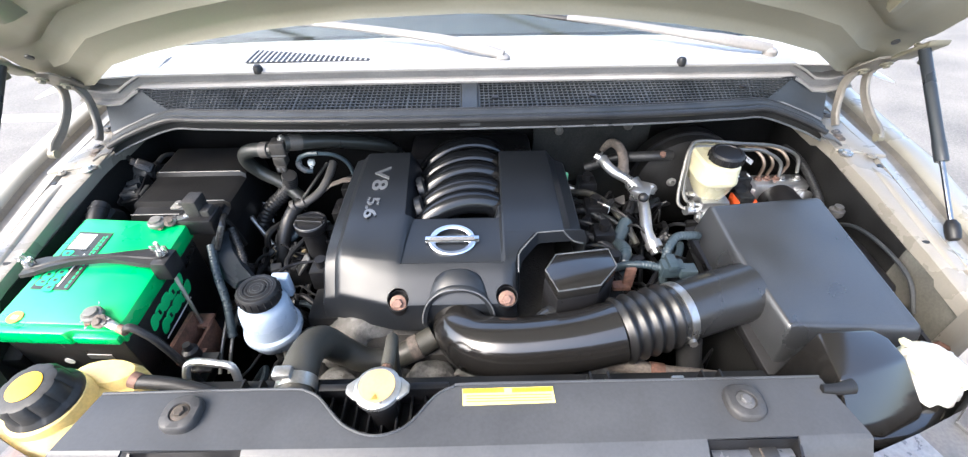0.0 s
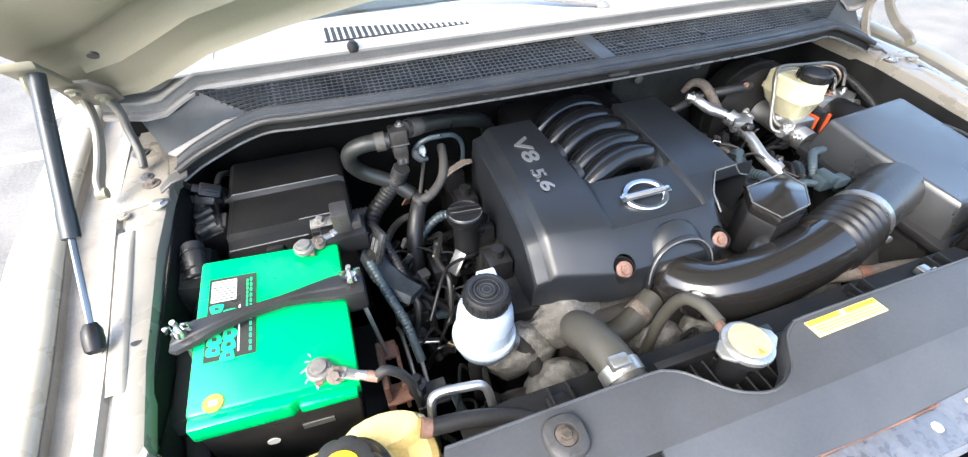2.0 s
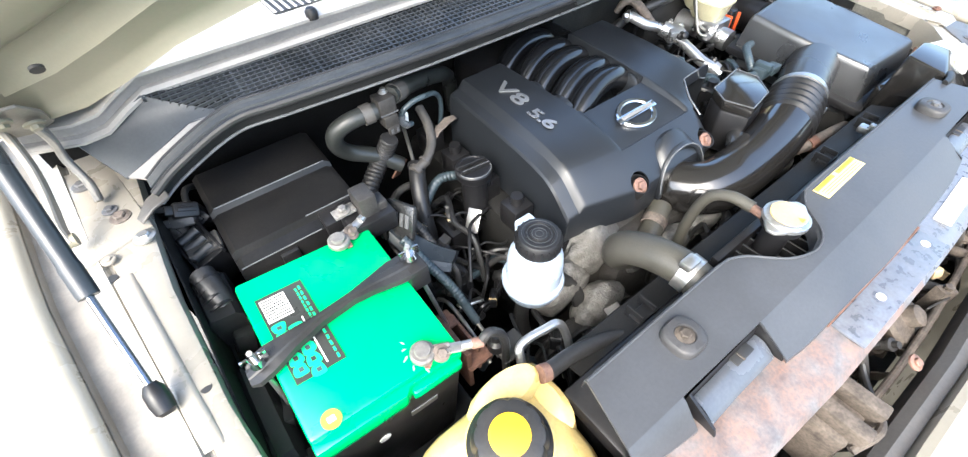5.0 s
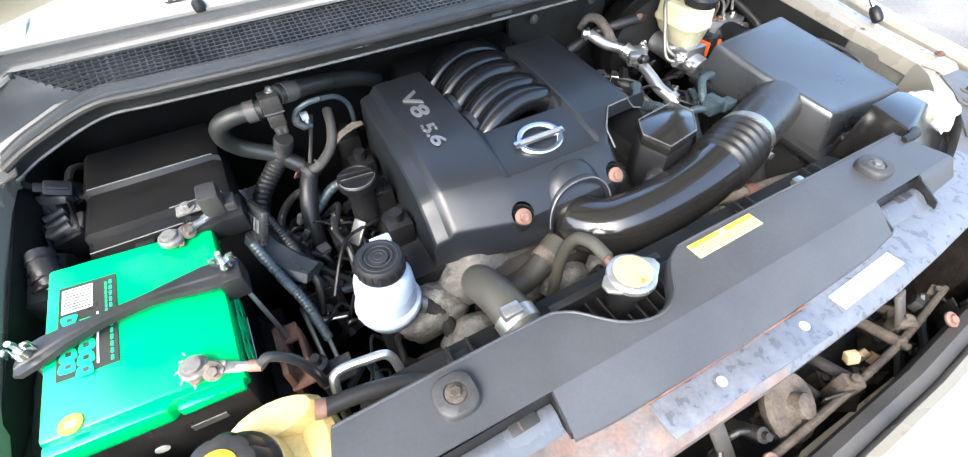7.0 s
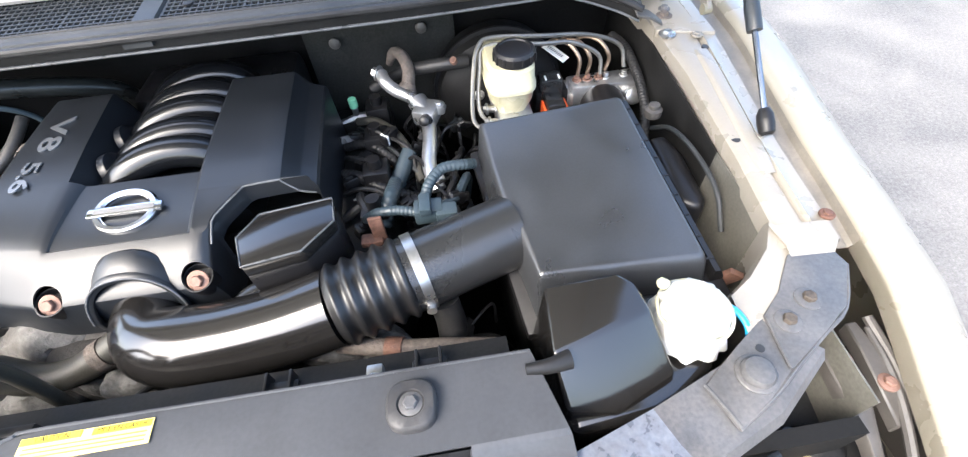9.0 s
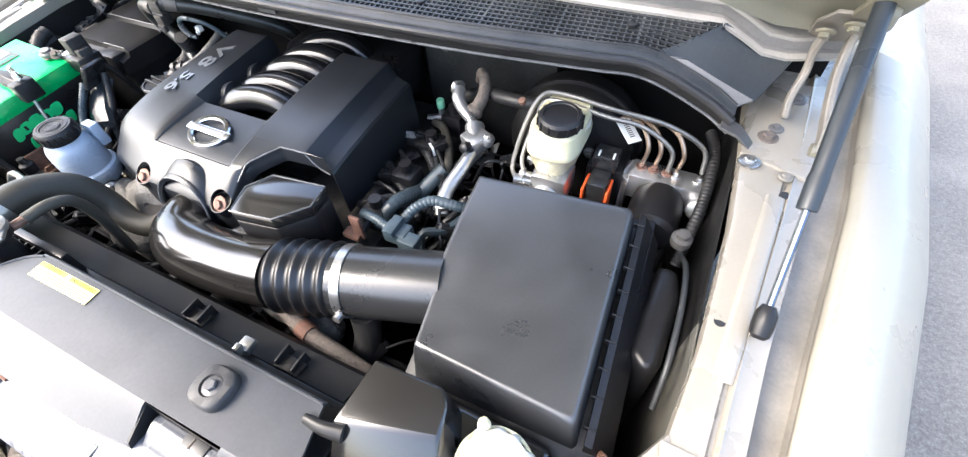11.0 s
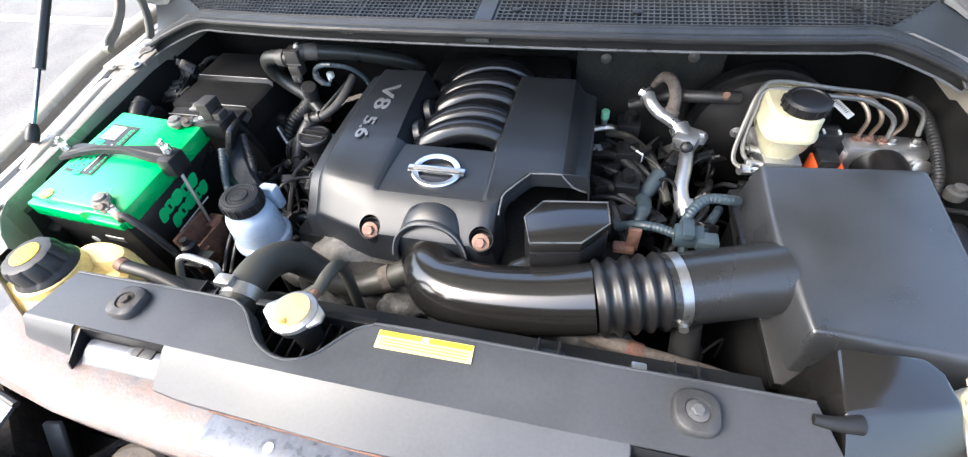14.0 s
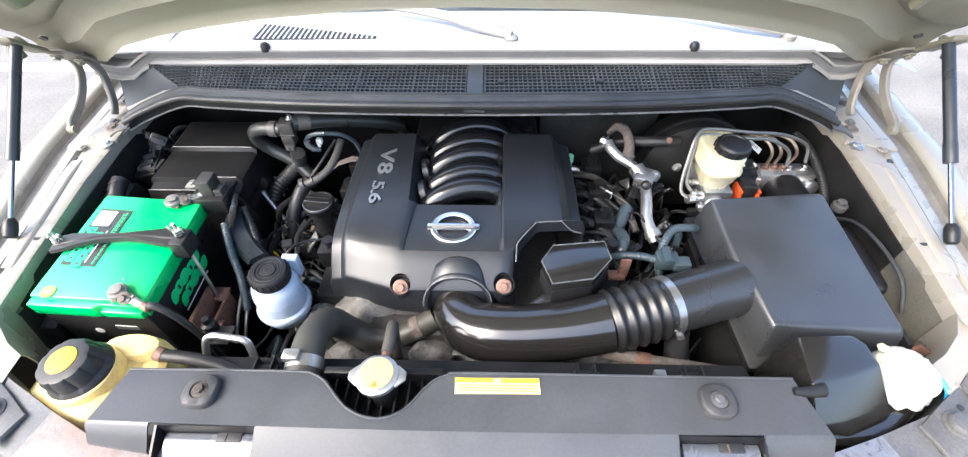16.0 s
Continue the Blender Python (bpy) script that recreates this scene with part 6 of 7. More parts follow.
for bx, by, bz in BOLTS:
    cup = part("bolt_cup", lathe([(0.0, -0.016), (0.0178, -0.016), (0.0178, 0.004), (0.0160, 0.004), (0.0155, -0.009), (0.0, -0.0095)], (bx, by + 0.002, bz), (0, -0.35, 0.94), 28), BLACK, ec, "round black bolt recess")
    part("washer", lathe([(0.0122, -0.0015), (0.0122, 0.0005), (0.010, 0.0015)], (bx, by - 0.002, bz - 0.002), (0, -0.70, 0.71), 22), GREYPL, cup)
    part("cover_bolt", bolt((bx, by - 0.002, bz + 0.001), 0.0076, 0.006, (0, -0.72, 0.69)), COPPER, ec, "coppery rusted bolt")
EM = frame_at(Vector((-0.024, 0.398, 1.0572)), (1, 0, 0), (0, 1, 0.22))
em = part("emblem", join(turn(loft([[(0.0395 * s0 * math.cos(t), 0.031 * s0 * math.sin(t), h) for t in (2 * math.pi * k / 40 for k in range(40))] for s0, h in ((1.0, 0), (1.0, 0.003), (0.94, 0.005), (0.79, 0.005), (0.73, 0.003), (0.73, 0))], cap=False), EM),
                         box(-0.0445, 0.0445, -0.0065, 0.0065, 0.0005, 0.0054, 0.0015, m=EM)), CHROME, ec, "chrome ring emblem with a crossbar")
part("crossbar_groove", box(-0.036, 0.036, -0.003, 0.003, 0.0055, 0.0058, 0, m=EM), GREYP, em, "dark engraved bar")
VT = frame_at(Vector((-0.166, 0.520, 1.0775)), (0, -1, -0.05), (1, 0, 0.0))
part("lettering", lettering("V8", 0.0395, VT @ pose(-0.033, 0.003, 0) @ Matrix.Diagonal((1.62, 1.0, 1.0, 1.0)), 0.0008, 1.05, 0.0006), SILVER, ec, "silver raised lettering")
part("lettering", lettering("5.6", 0.0305, VT @ pose(0.0495, -0.002, -0.001) @ Matrix.Diagonal((1.70, 1.0, 1.0, 1.0)), 0.0008, 0.9, 0.0005), SILVER, ec, "silver raised lettering")

im = thing("intake_manifold", "glossy black arched intake runners", "intake manifold", (0, 0.58, 0.93))
part("plenum", box(-0.10, 0.085, 0.45, 0.78, 0.93, 0.985, 0.02), BLACK, im)
for k in range(5):
    y0 = 0.484 + k * 0.050 + (0.004 if k % 2 == 0 else -0.002)
    flip = 1 if k % 2 == 0 else -1
    pts = [(-0.105, y0 - 0.022, 0.985), (-0.085, y0 - 0.014, 1.022), (-0.050, y0 - 0.002, 1.052), (-0.01, y0 + 0.008, 1.063), (0.03, y0 + 0.012, 1.060), (0.056, y0 + 0.012, 1.045), (0.08, y0 + 0.010, 1.01)]
    part("runner", tube(pts, 0.0222, 22, 6), RUNNER, im, "arched glossy runner")
part("rear_plenum", box(-0.13, 0.14, 0.67, 0.79, 0.95, 1.05, 0.02), BLACK, im)

# ---- intake duct, resonator, air box ----
duct = thing("intake_duct", "glossy black intake duct with bellows", "intake duct", (0.15, 0.25, 0.92))
part("elbow", tube([(-0.013, 0.36, 0.966), (-0.013, 0.325, 0.966), (-0.011, 0.290, 0.966), (0.008, 0.260, 0.969), (0.045, 0.246, 0.974), (0.10, 0.243, 0.979), (0.17, 0.247, 0.987), (0.225, 0.255, 0.995)], [0.043, 0.043, 0.0435, 0.0455, 0.047, 0.046, 0.046, 0.047], 32, 8), GLOSS, duct, "glossy moulded elbow")
A, B = Vector((0.222, 0.2545, 0.995)), Vector((0.312, 0.280, 1.001))
prof = []
for k in range(5):
    prof += [(0.0, 0.0445), (0.2, 0.0465), (0.38, 0.0502), (0.5, 0.0512), (0.62, 0.0502), (0.8, 0.0465)]
ln = (B - A).length
part("bellows", lathe([(r, ln * (k // 6 + f) / 5) for k, (f, r) in enumerate(prof)], A, B - A, 36), BELLOWS, duct, "ribbed rubber bellows", smooth=60)
C = Vector((0.440, 0.318, 1.008))
part("sleeve", tube([B - (C - B) * 0.05, B.lerp(C, 0.3), B.lerp(C, 0.75), C, C + (C - B) * 0.04], 0.0465, 32, 5), SATIN, duct, "smooth black sleeve")
d = (C - B).normalized()
part("clamp", tube([B + d * 0.004, B + d * 0.016], 0.0485, 32, 1), STEEL, duct, "bright worm clamp")
part("clamp_screw", join(box(0.322, 0.342, 0.240, 0.256, 0.984, 1.000, 0.004), lathe([(0.006, 0), (0.006, 0.012)], (0.333, 0.242, 0.992), (0, -1, 0.1), 10)), STEEL, duct, "clamp screw")
mf = thing("resonator_box", "small black plastic resonator box beside the cover", "resonator", (0.18, 0.33, 0.94))
poly = [(0.121, 0.328), (0.142, 0.362), (0.229, 0.373), (0.234, 0.334), (0.200, 0.294), (0.135, 0.283)]
part("body", prism(poly, 0.955, 1.036, 0.004), BLACK, mf)
part("top", prism([(0.18 + (x - 0.18) * 0.99, 0.33 + (y - 0.33) * 0.99) for x, y in poly], 1.036, 1.056, 0.0025, 2), GLOSS, mf, "flat glossy top with rounded edge")
# Pale outline paints the highlight of the top's bevel.
part("worn_edge", tube([(0.18 + (x - 0.18) * 0.985, 0.33 + (y - 0.33) * 0.985, 1.0555) for x, y in poly + poly[:1]], 0.0012, 6, 1), PALETRIM, mf, "pale line for the edge's highlight and wear")
part("pipe", tube([(0.105, 0.27, 0.985), (0.125, 0.285, 0.995), (0.15, 0.30, 0.99)], 0.016, 14, 4), SATIN, mf)
part("pipe_cap", lathe([(0.02, 0), (0.021, 0.003), (0.021, 0.005), (0.018, 0.007), (0.016, 0.012)], (0.105, 0.266, 0.99), (0, -0.5, 1)), SATIN, mf)
part("clip", box(0.19, 0.21, 0.276, 0.296, 0.985, 1.01, 0.003), GREYP, mf)

ab = thing("air_box", "large black plastic air filter box with flat lid", "air filter box", (0.54, 0.35, 0.70))
topz = lambda x, y: 1.036 + 0.155 * (y - 0.23)
LIDTOP = [(0.456, 0.228), (0.640, 0.222), (0.624, 0.478), (0.424, 0.462), (0.428, 0.39), (0.434, 0.335), (0.447, 0.285)]
rings = []
for f, dz in ((1.14, -0.105), (1.12, -0.08), (1.03, -0.012), (1.0, -0.003), (0.97, 0.0), (0.95, 0.0002), (0.93, 0.0002)):
    ring = []
    cx, cy = 0.535, 0.347
    for i, (x, y) in enumerate(LIDTOP):
        px, py = LIDTOP[i - 1]
        qx, qy = LIDTOP[(i + 1) % len(LIDTOP)]
        for (ox, oy), w in (((px, py), 0.055), ((px, py), 0.018), ((qx, qy), 0.018), ((qx, qy), 0.055)) if i < 4 else (((px, py), 0.0),):
            ax, ay = x + (ox - x) * w, y + (oy - y) * w
            fx = 1 + (f - 1) * (0.45 if ax < cx and f > 1 else 1.0)  # the engine side stands steeper
            ring.append((cx + (ax - cx) * fx, cy + (ay - cy) * f, topz(ax, ay) + dz))
    rings.append(ring)
part("lid", bevel(loft(rings), 0.005, 3, 50), SCUFFED, ab, "scuffed black lid", smooth=50)
FLA = [(0.438, 0.198), (0.672, 0.192), (0.655, 0.505), (0.408, 0.485)]
zf = lambda x, y: 0.978 + 0.155 * (y - 0.23) + 0.12 * (x - 0.53)
part("flange", prism(FLA, lambda x, y: zf(x, y) - 0.016, zf, 0.003), BLACK, ab, "black clamping flange")
part("base", prism([(0.452, 0.215), (0.675, 0.21), (0.655, 0.49), (0.425, 0.475)], 0.72, lambda x, y: zf(x, y) - 0.016, 0.008, top=1.02), DEEPBLACK, ab, "grimy lower half")
part("side_rail", loft([[(0.668 - 0.02 * u + a, 0.215 + 0.275 * u, 1.005 + 0.045 * u + b) for a, b in ((-0.014, 0.006), (-0.006, 0.004), (0.018, -0.040), (0.010, -0.05), (-0.014, -0.02))] for u in (0, 0.25, 0.5, 0.75, 1)]), BLACK, ab, "sloping black side rail")
for k in range(9):
    u = 0.06 + k * 0.11
    part("rail_rib", box(-0.012, 0.0, -0.0012, 0.0012, -0.004, 0.0035, 0.0005, 1, m=pose(0.661 - 0.02 * u, 0.215 + 0.275 * u, 1.008 + 0.045 * u)), BLACK, ab)
part("clip", box(-0.009, 0.009, -0.004, 0.004, -0.03, 0.016, 0.002, m=pose(0.676, 0.216, 0.992, 12, 20, -25)), RUST, ab, "rusty spring clip")
sn = thing("intake_snorkel", "dark plastic snorkel between air box and fender", "intake snorkel", (0.70, 0.42, 0.8))
part("duct", prism([(0.668, 0.335), (0.690, 0.318), (0.706, 0.33), (0.709, 0.42), (0.700, 0.462), (0.674, 0.462)], 0.80, lambda x, y: 1.000 + 0.06 * (y - 0.33), 0.012, 3), BLACK, sn, "rounded black box")
part("lip", tube([(0.709, 0.29, 0.98), (0.709, 0.33, 1.018), (0.708, 0.40, 1.027), (0.704, 0.46, 1.018), (0.698, 0.50, 0.99)], 0.0035, 10, 5), DULL, sn)
part("knob", lathe([(0.012, 0), (0.013, 0.003), (0.013, 0.012), (0.008, 0.014), (0.008, 0.02), (0.005, 0.021)], (0.690, 0.495, 1.018)), GREYPL, sn, "grey knob")

# ---- washer tank neck and bag ----
wt = thing("washer_tank", "black faceted plastic tank beside the radiator cover", "washer tank", (0.50, 0.12, 0.72))
low = [(0.448, 0.070), (0.545, 0.072), (0.60, 0.11), (0.64, 0.16), (0.63, 0.20), (0.45, 0.205)]
part("tank", prism(low, 0.72, 1.015, 0.012, 3), GLOSS, wt, "glossy black tank")
shape = [(0.448, 0.186, 1.080), (0.520, 0.189, 1.080), (0.533, 0.176, 1.079), (0.441, 0.122, 1.072), (0.539, 0.148, 1.074), (0.449, 0.086, 1.030), (0.496, 0.082, 1.020), (0.556, 0.106, 1.028),
         (0.440, 0.196, 0.96), (0.536, 0.200, 0.96), (0.566, 0.14, 0.96), (0.566, 0.094, 0.96), (0.500, 0.066, 0.96), (0.440, 0.08, 0.96)]
hb = bmesh.new()
hv_list = [hb.verts.new(p) for p in shape]
for f in ((0, 1, 2, 4, 3), (3, 4, 6, 5), (4, 7, 6), (0, 8, 9, 1), (1, 9, 2), (2, 9, 10, 4), (4, 10, 11, 7), (7, 11, 12, 6), (6, 12, 13, 5), (3, 5, 13, 8, 0), (8, 13, 12, 11, 10, 9)):
    hb.faces.new([hv_list[k] for k in f])
bmesh.ops.recalc_face_normals(hb, faces=hb.faces)
part("hood", bevel(hb, 0.0045, 3, 12), GLOSS, wt, "glossy faceted hood", smooth=25)
part("lug", tube([(0.456, 0.118, 1.066), (0.436, 0.114, 1.068), (0.416, 0.114, 1.069)], [0.009, 0.007, 0.005], 14, 4, flat=0.7), LIDBLACK, wt)
part("filler", lathe([(0.026, 0), (0.026, 0.05)], (0.588, 0.150, 0.98)), BLACK, wt)
bag = thing("bag_cover", "crumpled clear bag tied over the filler with elastic", "bag", (0.588, 0.152, 1.0))
rings = []
for r, h in ((0.040, -0.030), (0.038, -0.018), (0.034, -0.006), (0.0325, 0.0), (0.033, 0.004), (0.030, 0.008), (0.022, 0.010), (0.011, 0.0105), (0.001, 0.011)):
    ring = []
    for k in range(60):
        a = 2 * math.pi * k / 60
        x, y = r * math.cos(a), r * math.sin(a)
        fold = 0.0018 * math.sin(11 * a + 60 * h) + 0.0040 * noise.noise(Vector((4 * math.cos(a), 4 * math.sin(a), 30 * h))) if h < 0.006 else 0.0
        crease = 0.0032 * noise.noise(Vector((x * 30, y * 190, 3.0))) if h > 0.006 else 0.0
        ring.append((0.588 + x * (1 + fold / max(r, 0.01)), 0.152 + y * (1 + fold / max(r, 0.01)), 1.052 + h + crease))
    rings.append(ring)
part("sheeting", loft(rings), BAG, bag, "crumpled milky sheeting", smooth=60)
part("elastic", tube([(0.588 + 0.0345 * math.cos(2 * math.pi * k / 24), 0.152 + 0.0345 * math.sin(2 * math.pi * k / 24), 1.052 + 0.001 * math.sin(3 * k)) for k in range(25)], 0.0018, 8, 2), CREAM, bag, "pale elastic ring")
solo("blue_tie", tube([(0.622, 0.158, 1.044), (0.632, 0.148, 1.042), (0.638, 0.132, 1.034), (0.634, 0.118, 1.018)], 0.0032, 8, 5), BLUE, "bright blue plastic tie", "tie")
solo("bag_knot", casting(0.566, 0.180, 1.062, 0.006, 7, 1.0), CREAM, "pale knotted corner of the bag", "bag knot")

# ---- brake master cylinder and booster ----
mc = thing("master_cylinder", "brake master cylinder with cream reservoir", "brake cylinder", (0.49, 0.58, 0.94))
part("body", join(tube([(0.485, 0.66, 0.985), (0.492, 0.522, 0.972)], 0.024, 18, 1), lathe([(0.019, 0), (0.019, 0.01), (0.012, 0.014)], (0.4925, 0.532, 0.975), (0.05, -1, -0.05)), box(0.463, 0.520, 0.545, 0.600, 0.965, 1.012, 0.006), tube([(0.47, 0.56, 0.985), (0.435, 0.55, 0.99)], 0.009, 12, 1)), ALU, mc, "cast aluminium body")
part("reservoir", loft([[(0.488 + rx * math.copysign(abs(math.cos(t)) ** 0.55, math.cos(t)) + sx, 0.592 + ry * math.copysign(abs(math.sin(t)) ** 0.55, math.sin(t)) + sy, z) for t in (2 * math.pi * k / 28 for k in range(28))]
                        for z, rx, ry, sx, sy in ((1.008, 0.024, 0.034, 0, 0), (1.022, 0.030, 0.040, 0, 0.002), (1.030, 0.035, 0.048, 0, 0.008), (1.046, 0.037, 0.056, 0, 0.012), (1.05, 0.040, 0.060, 0, 0.012), (1.056, 0.040, 0.060, 0, 0.012), (1.060, 0.038, 0.057, 0, 0.012), (1.084, 0.037, 0.056, 0, 0.012), (1.089, 0.033, 0.052, 0, 0.012))]), CREAM, mc, "cream translucent reservoir")
part("neck", lathe([(0.028, 0), (0.028, 0.02)], (0.494, 0.578, 1.075)), CREAM, mc)
for px, py, pz in ((0.462, 0.560, 0.998), (0.462, 0.592, 1.002), (0.470, 0.535, 0.985)):
    part("port", join(tube([(px + 0.02, py, pz - 0.004), (px - 0.012, py - 0.002, pz)], 0.0065, 12, 1), bolt((px - 0.012, py - 0.002, pz), 0.0058, 0.007, (-1, -0.1, 0.1))), STEEL, mc, "steel pipe union")
part("level_plug", join(box(0.440, 0.462, 0.535, 0.548, 0.955, 0.970, 0.003), tube([(0.44, 0.54, 0.962), (0.42, 0.55, 0.955), (0.405, 0.56, 0.93)], 0.004, 8, 4)), BLACK, mc, "black sensor plug")
cp = part("cap", lathe([(0.030, 0), (0.031, 0.002), (0.031, 0.014), (0.028, 0.018), (0.024, 0.0185), (0.023, 0.0165), (0.0, 0.0165)], (0.494, 0.577, 1.092), (0, -0.04, 1), 30), BLACK, mc, "black printed screw cap")
for k in range(14):
    a = 2 * math.pi * k / 14
    part("cap_rib", box(-0.002, 0.002, -0.002, 0.002, 0.001, 0.014, 0.0006, 1, m=pose(0.494 + 0.031 * math.cos(a), 0.577 + 0.031 * math.sin(a), 1.092, 0, 0, math.degrees(a))), BLACK, cp)
part("tag", box(0.525, 0.5255, 0.60, 0.63, 1.055, 1.075, 0), WLABEL, mc)
bo = thing("brake_booster", "round black brake booster against the firewall", "brake booster", (0.485, 0.70, 0.85))
part("shell", lathe([(0.03, 0.0), (0.09, 0.004), (0.110, 0.02), (0.114, 0.05), (0.114, 0.08), (0.10, 0.1)], (0.485, 0.66, 0.965), (0, 1, 0), 36), DEEPBLACK, bo)
part("seam", lathe([(0.113, 0.0), (0.119, 0.001), (0.119, 0.007), (0.113, 0.008)], (0.485, 0.70, 0.965), (0, 1, 0), 36), BLACK, bo)
for dx in (-0.04, 0.04):
    part("stud", bolt((0.485 + dx, 0.659, 0.985), 0.006, 0.008, (0, -1, 0)), STEEL, bo)
pad = thing("insulation_pad", "grey firewall insulation pad with clips", "insulation pad", (0.32, 0.775, 0.85))
part("pad", sheet([[(x, 0.775 - 0.012 * math.sin(3 * i), z) for i, x in enumerate((0.15, 0.22, 0.29, 0.36, 0.42))] for z in (1.10, 1.04, 0.97, 0.85)], 0.012, (0, 1, 0)), PAD, pad)
for x, z in ((0.205, 1.06), (0.36, 1.07)):
    part("clip", lathe([(0.010, 0), (0.010, 0.003), (0.004, 0.006)], (x, 0.762, z), (0, -1, 0), 16), GREYPL, pad)
ax = thing("vacuum_hose", "black booster hose with rusty end", "hose", (0.40, 0.66, 1.0))
part("hose", tube([(0.430, 0.665, 1.05), (0.40, 0.66, 1.052), (0.36, 0.67, 1.045), (0.32, 0.69, 1.03), (0.26, 0.70, 1.0)], 0.011, 12, 6), RUBBER, ax)
part("fitting", lathe([(0.005, 0), (0.0065, 0.003), (0.006, 0.009)], (0.408, 0.655, 1.054), (-0.3, -0.4, 1)), COPPER, ax)
bl = thing("brake_lines", "bundle of bent steel and copper brake pipes", "brake pipes", (0.58, 0.62, 0.98), kind="")
part("pipe", tube([(0.440, 0.55, 0.990), (0.425, 0.57, 1.0), (0.432, 0.60, 1.055), (0.445, 0.625, 1.092), (0.47, 0.638, 1.098), (0.55, 0.640, 1.090), (0.63, 0.648, 1.078), (0.685, 0.645, 1.055), (0.695, 0.635, 1.02)], 0.0036, 8, 6), LINE, bl, "long grey steel pipe")
part("pipe", tube([(0.455, 0.555, 0.992), (0.437, 0.58, 1.01), (0.445, 0.615, 1.06), (0.46, 0.632, 1.088), (0.55, 0.630, 1.082), (0.60, 0.635, 1.075), (0.645, 0.632, 1.05), (0.65, 0.622, 1.02)], 0.0036, 8, 6), LINE, bl, "long grey steel pipe")
for k, x in enumerate((0.612, 0.630, 0.662)):
    part("pipe", tube([(x, 0.628 + 0.004 * k, 1.018), (x + 0.002, 0.632, 1.045), (x - 0.012, 0.645, 1.066), (x - 0.035, 0.66, 1.070), (x - 0.05, 0.68, 1.05)], 0.0034, 8, 6), COPLINE, bl, "coppery pipe")
ah = thing("brake_hydraulic_block", "machined hydraulic block with pipe unions", "hydraulic unit", (0.65, 0.62, 0.9))
part("block", box(0.598, 0.712, 0.605, 0.645, 0.965, 1.010, 0.003, m=None), ALU, ah, "machined aluminium block")
for x in (0.612, 0.630, 0.65, 0.662, 0.695):
    part("union", bolt((x, 0.628, 1.010), 0.005, 0.007), COPPER if x < 0.66 else STEEL, ah)
part("motor", lathe([(0.036, 0), (0.038, 0.01), (0.038, 0.07), (0.03, 0.076)], (0.65, 0.605, 0.975), (0, -1, 0), 26), BLACK, ah, "round black pump motor")
part("screw", lathe([(0.014, 0), (0.014, 0.012), (0.009, 0.014)], (0.702, 0.60, 0.985), (0, -1, 0.4), 16), STEEL, ah)
part("web", sheet([[(0.592, 0.590, 0.94), (0.592, 0.594, 0.942)], [(0.590, 0.618, 1.006), (0.596, 0.640, 1.010)]], 0.003, (1, 0, 0)), ALU, ah, "slanted bracket web")
part("bracket", prism([(0.583, 0.615), (0.60, 0.60), (0.60, 0.65), (0.583, 0.65)], 0.93, 1.0, 0.002), STEEL, ah)
rl = thing("relay_box", "black relay holder with red-orange clips", "relay box", (0.562, 0.605, 0.9))
part("body", box(0.535, 0.59, 0.60, 0.66, 0.92, 1.012, 0.004), BLACK, rl)
part("latch", join(box(0.546, 0.576, 0.560, 0.60, 0.94, 1.012, 0.004), box(0.542, 0.580, 0.598, 0.632, 1.0, 1.034, 0.004)), SATIN, rl)
for x in (0.541, 0.577):
    part("clip", box(x, x + 0.004, 0.556, 0.592, 0.955, 1.004, 0.001), REDORANGE, rl, "red-orange clip")
for x in (0.549, 0.571):
    part("peg", box(x, x + 0.003, 0.600, 0.612, 1.034, 1.037, 0.001), WLABEL, rl)
tag = thing("paper_tag", "white paper barcode tag on a harness", "tag", (0.58, 0.65, 1.03))
TG = frame_at(Vector((0.578, 0.652, 1.052)), (0.62, -0.55, -0.35), (0.5, 0.75, -0.1))
part("paper", box(-0.022, 0.022, -0.013, 0.013, -0.0004, 0.0004, 0, m=TG), WLABEL, tag)
for k in range(9):
    part("print_bar", box(-0.016 + 0.0034 * k, -0.0145 + 0.0034 * k, -0.004, 0.005, 0.0005, 0.0008, 0, m=TG), INK, tag)

# ---- air conditioning pipe and harnesses ----
ac = thing("air_conditioning_pipe", "bright aluminium refrigerant pipe with fittings", "pipe", (0.34, 0.58, 0.9))
part("pipe", tube([(0.285, 0.665, 1.045), (0.290, 0.648, 1.040), (0.305, 0.635, 1.030), (0.330, 0.620, 1.022), (0.347, 0.600, 1.014)], 0.0105, 14, 5), ALU, ac, "bright pipe")
part("pipe", tube([(0.345, 0.602, 1.012), (0.352, 0.570, 1.002), (0.350, 0.535, 0.992), (0.345, 0.50, 0.982), (0.348, 0.475, 0.976), (0.355, 0.455, 0.965)], 0.0115, 14, 5), ALU, ac, "bright pipe")
part("fitting", tube([(0.338, 0.612, 1.020), (0.352, 0.585, 1.008)], 0.0165, 14, 1), ALU, ac, "swaged joint")
part("sleeve", tube([(0.296, 0.715, 1.035), (0.308, 0.706, 1.058), (0.322, 0.690, 1.060), (0.330, 0.668, 1.045), (0.326, 0.640, 1.028)], [0.006, 0.009, 0.010, 0.0105, 0.0115], 12, 5), CRUST, ac, "crusted brown-grey sleeve")
part("sleeve_end", casting(0.322, 0.638, 1.026, 0.016, 21, 0.8), CRUST, ac)
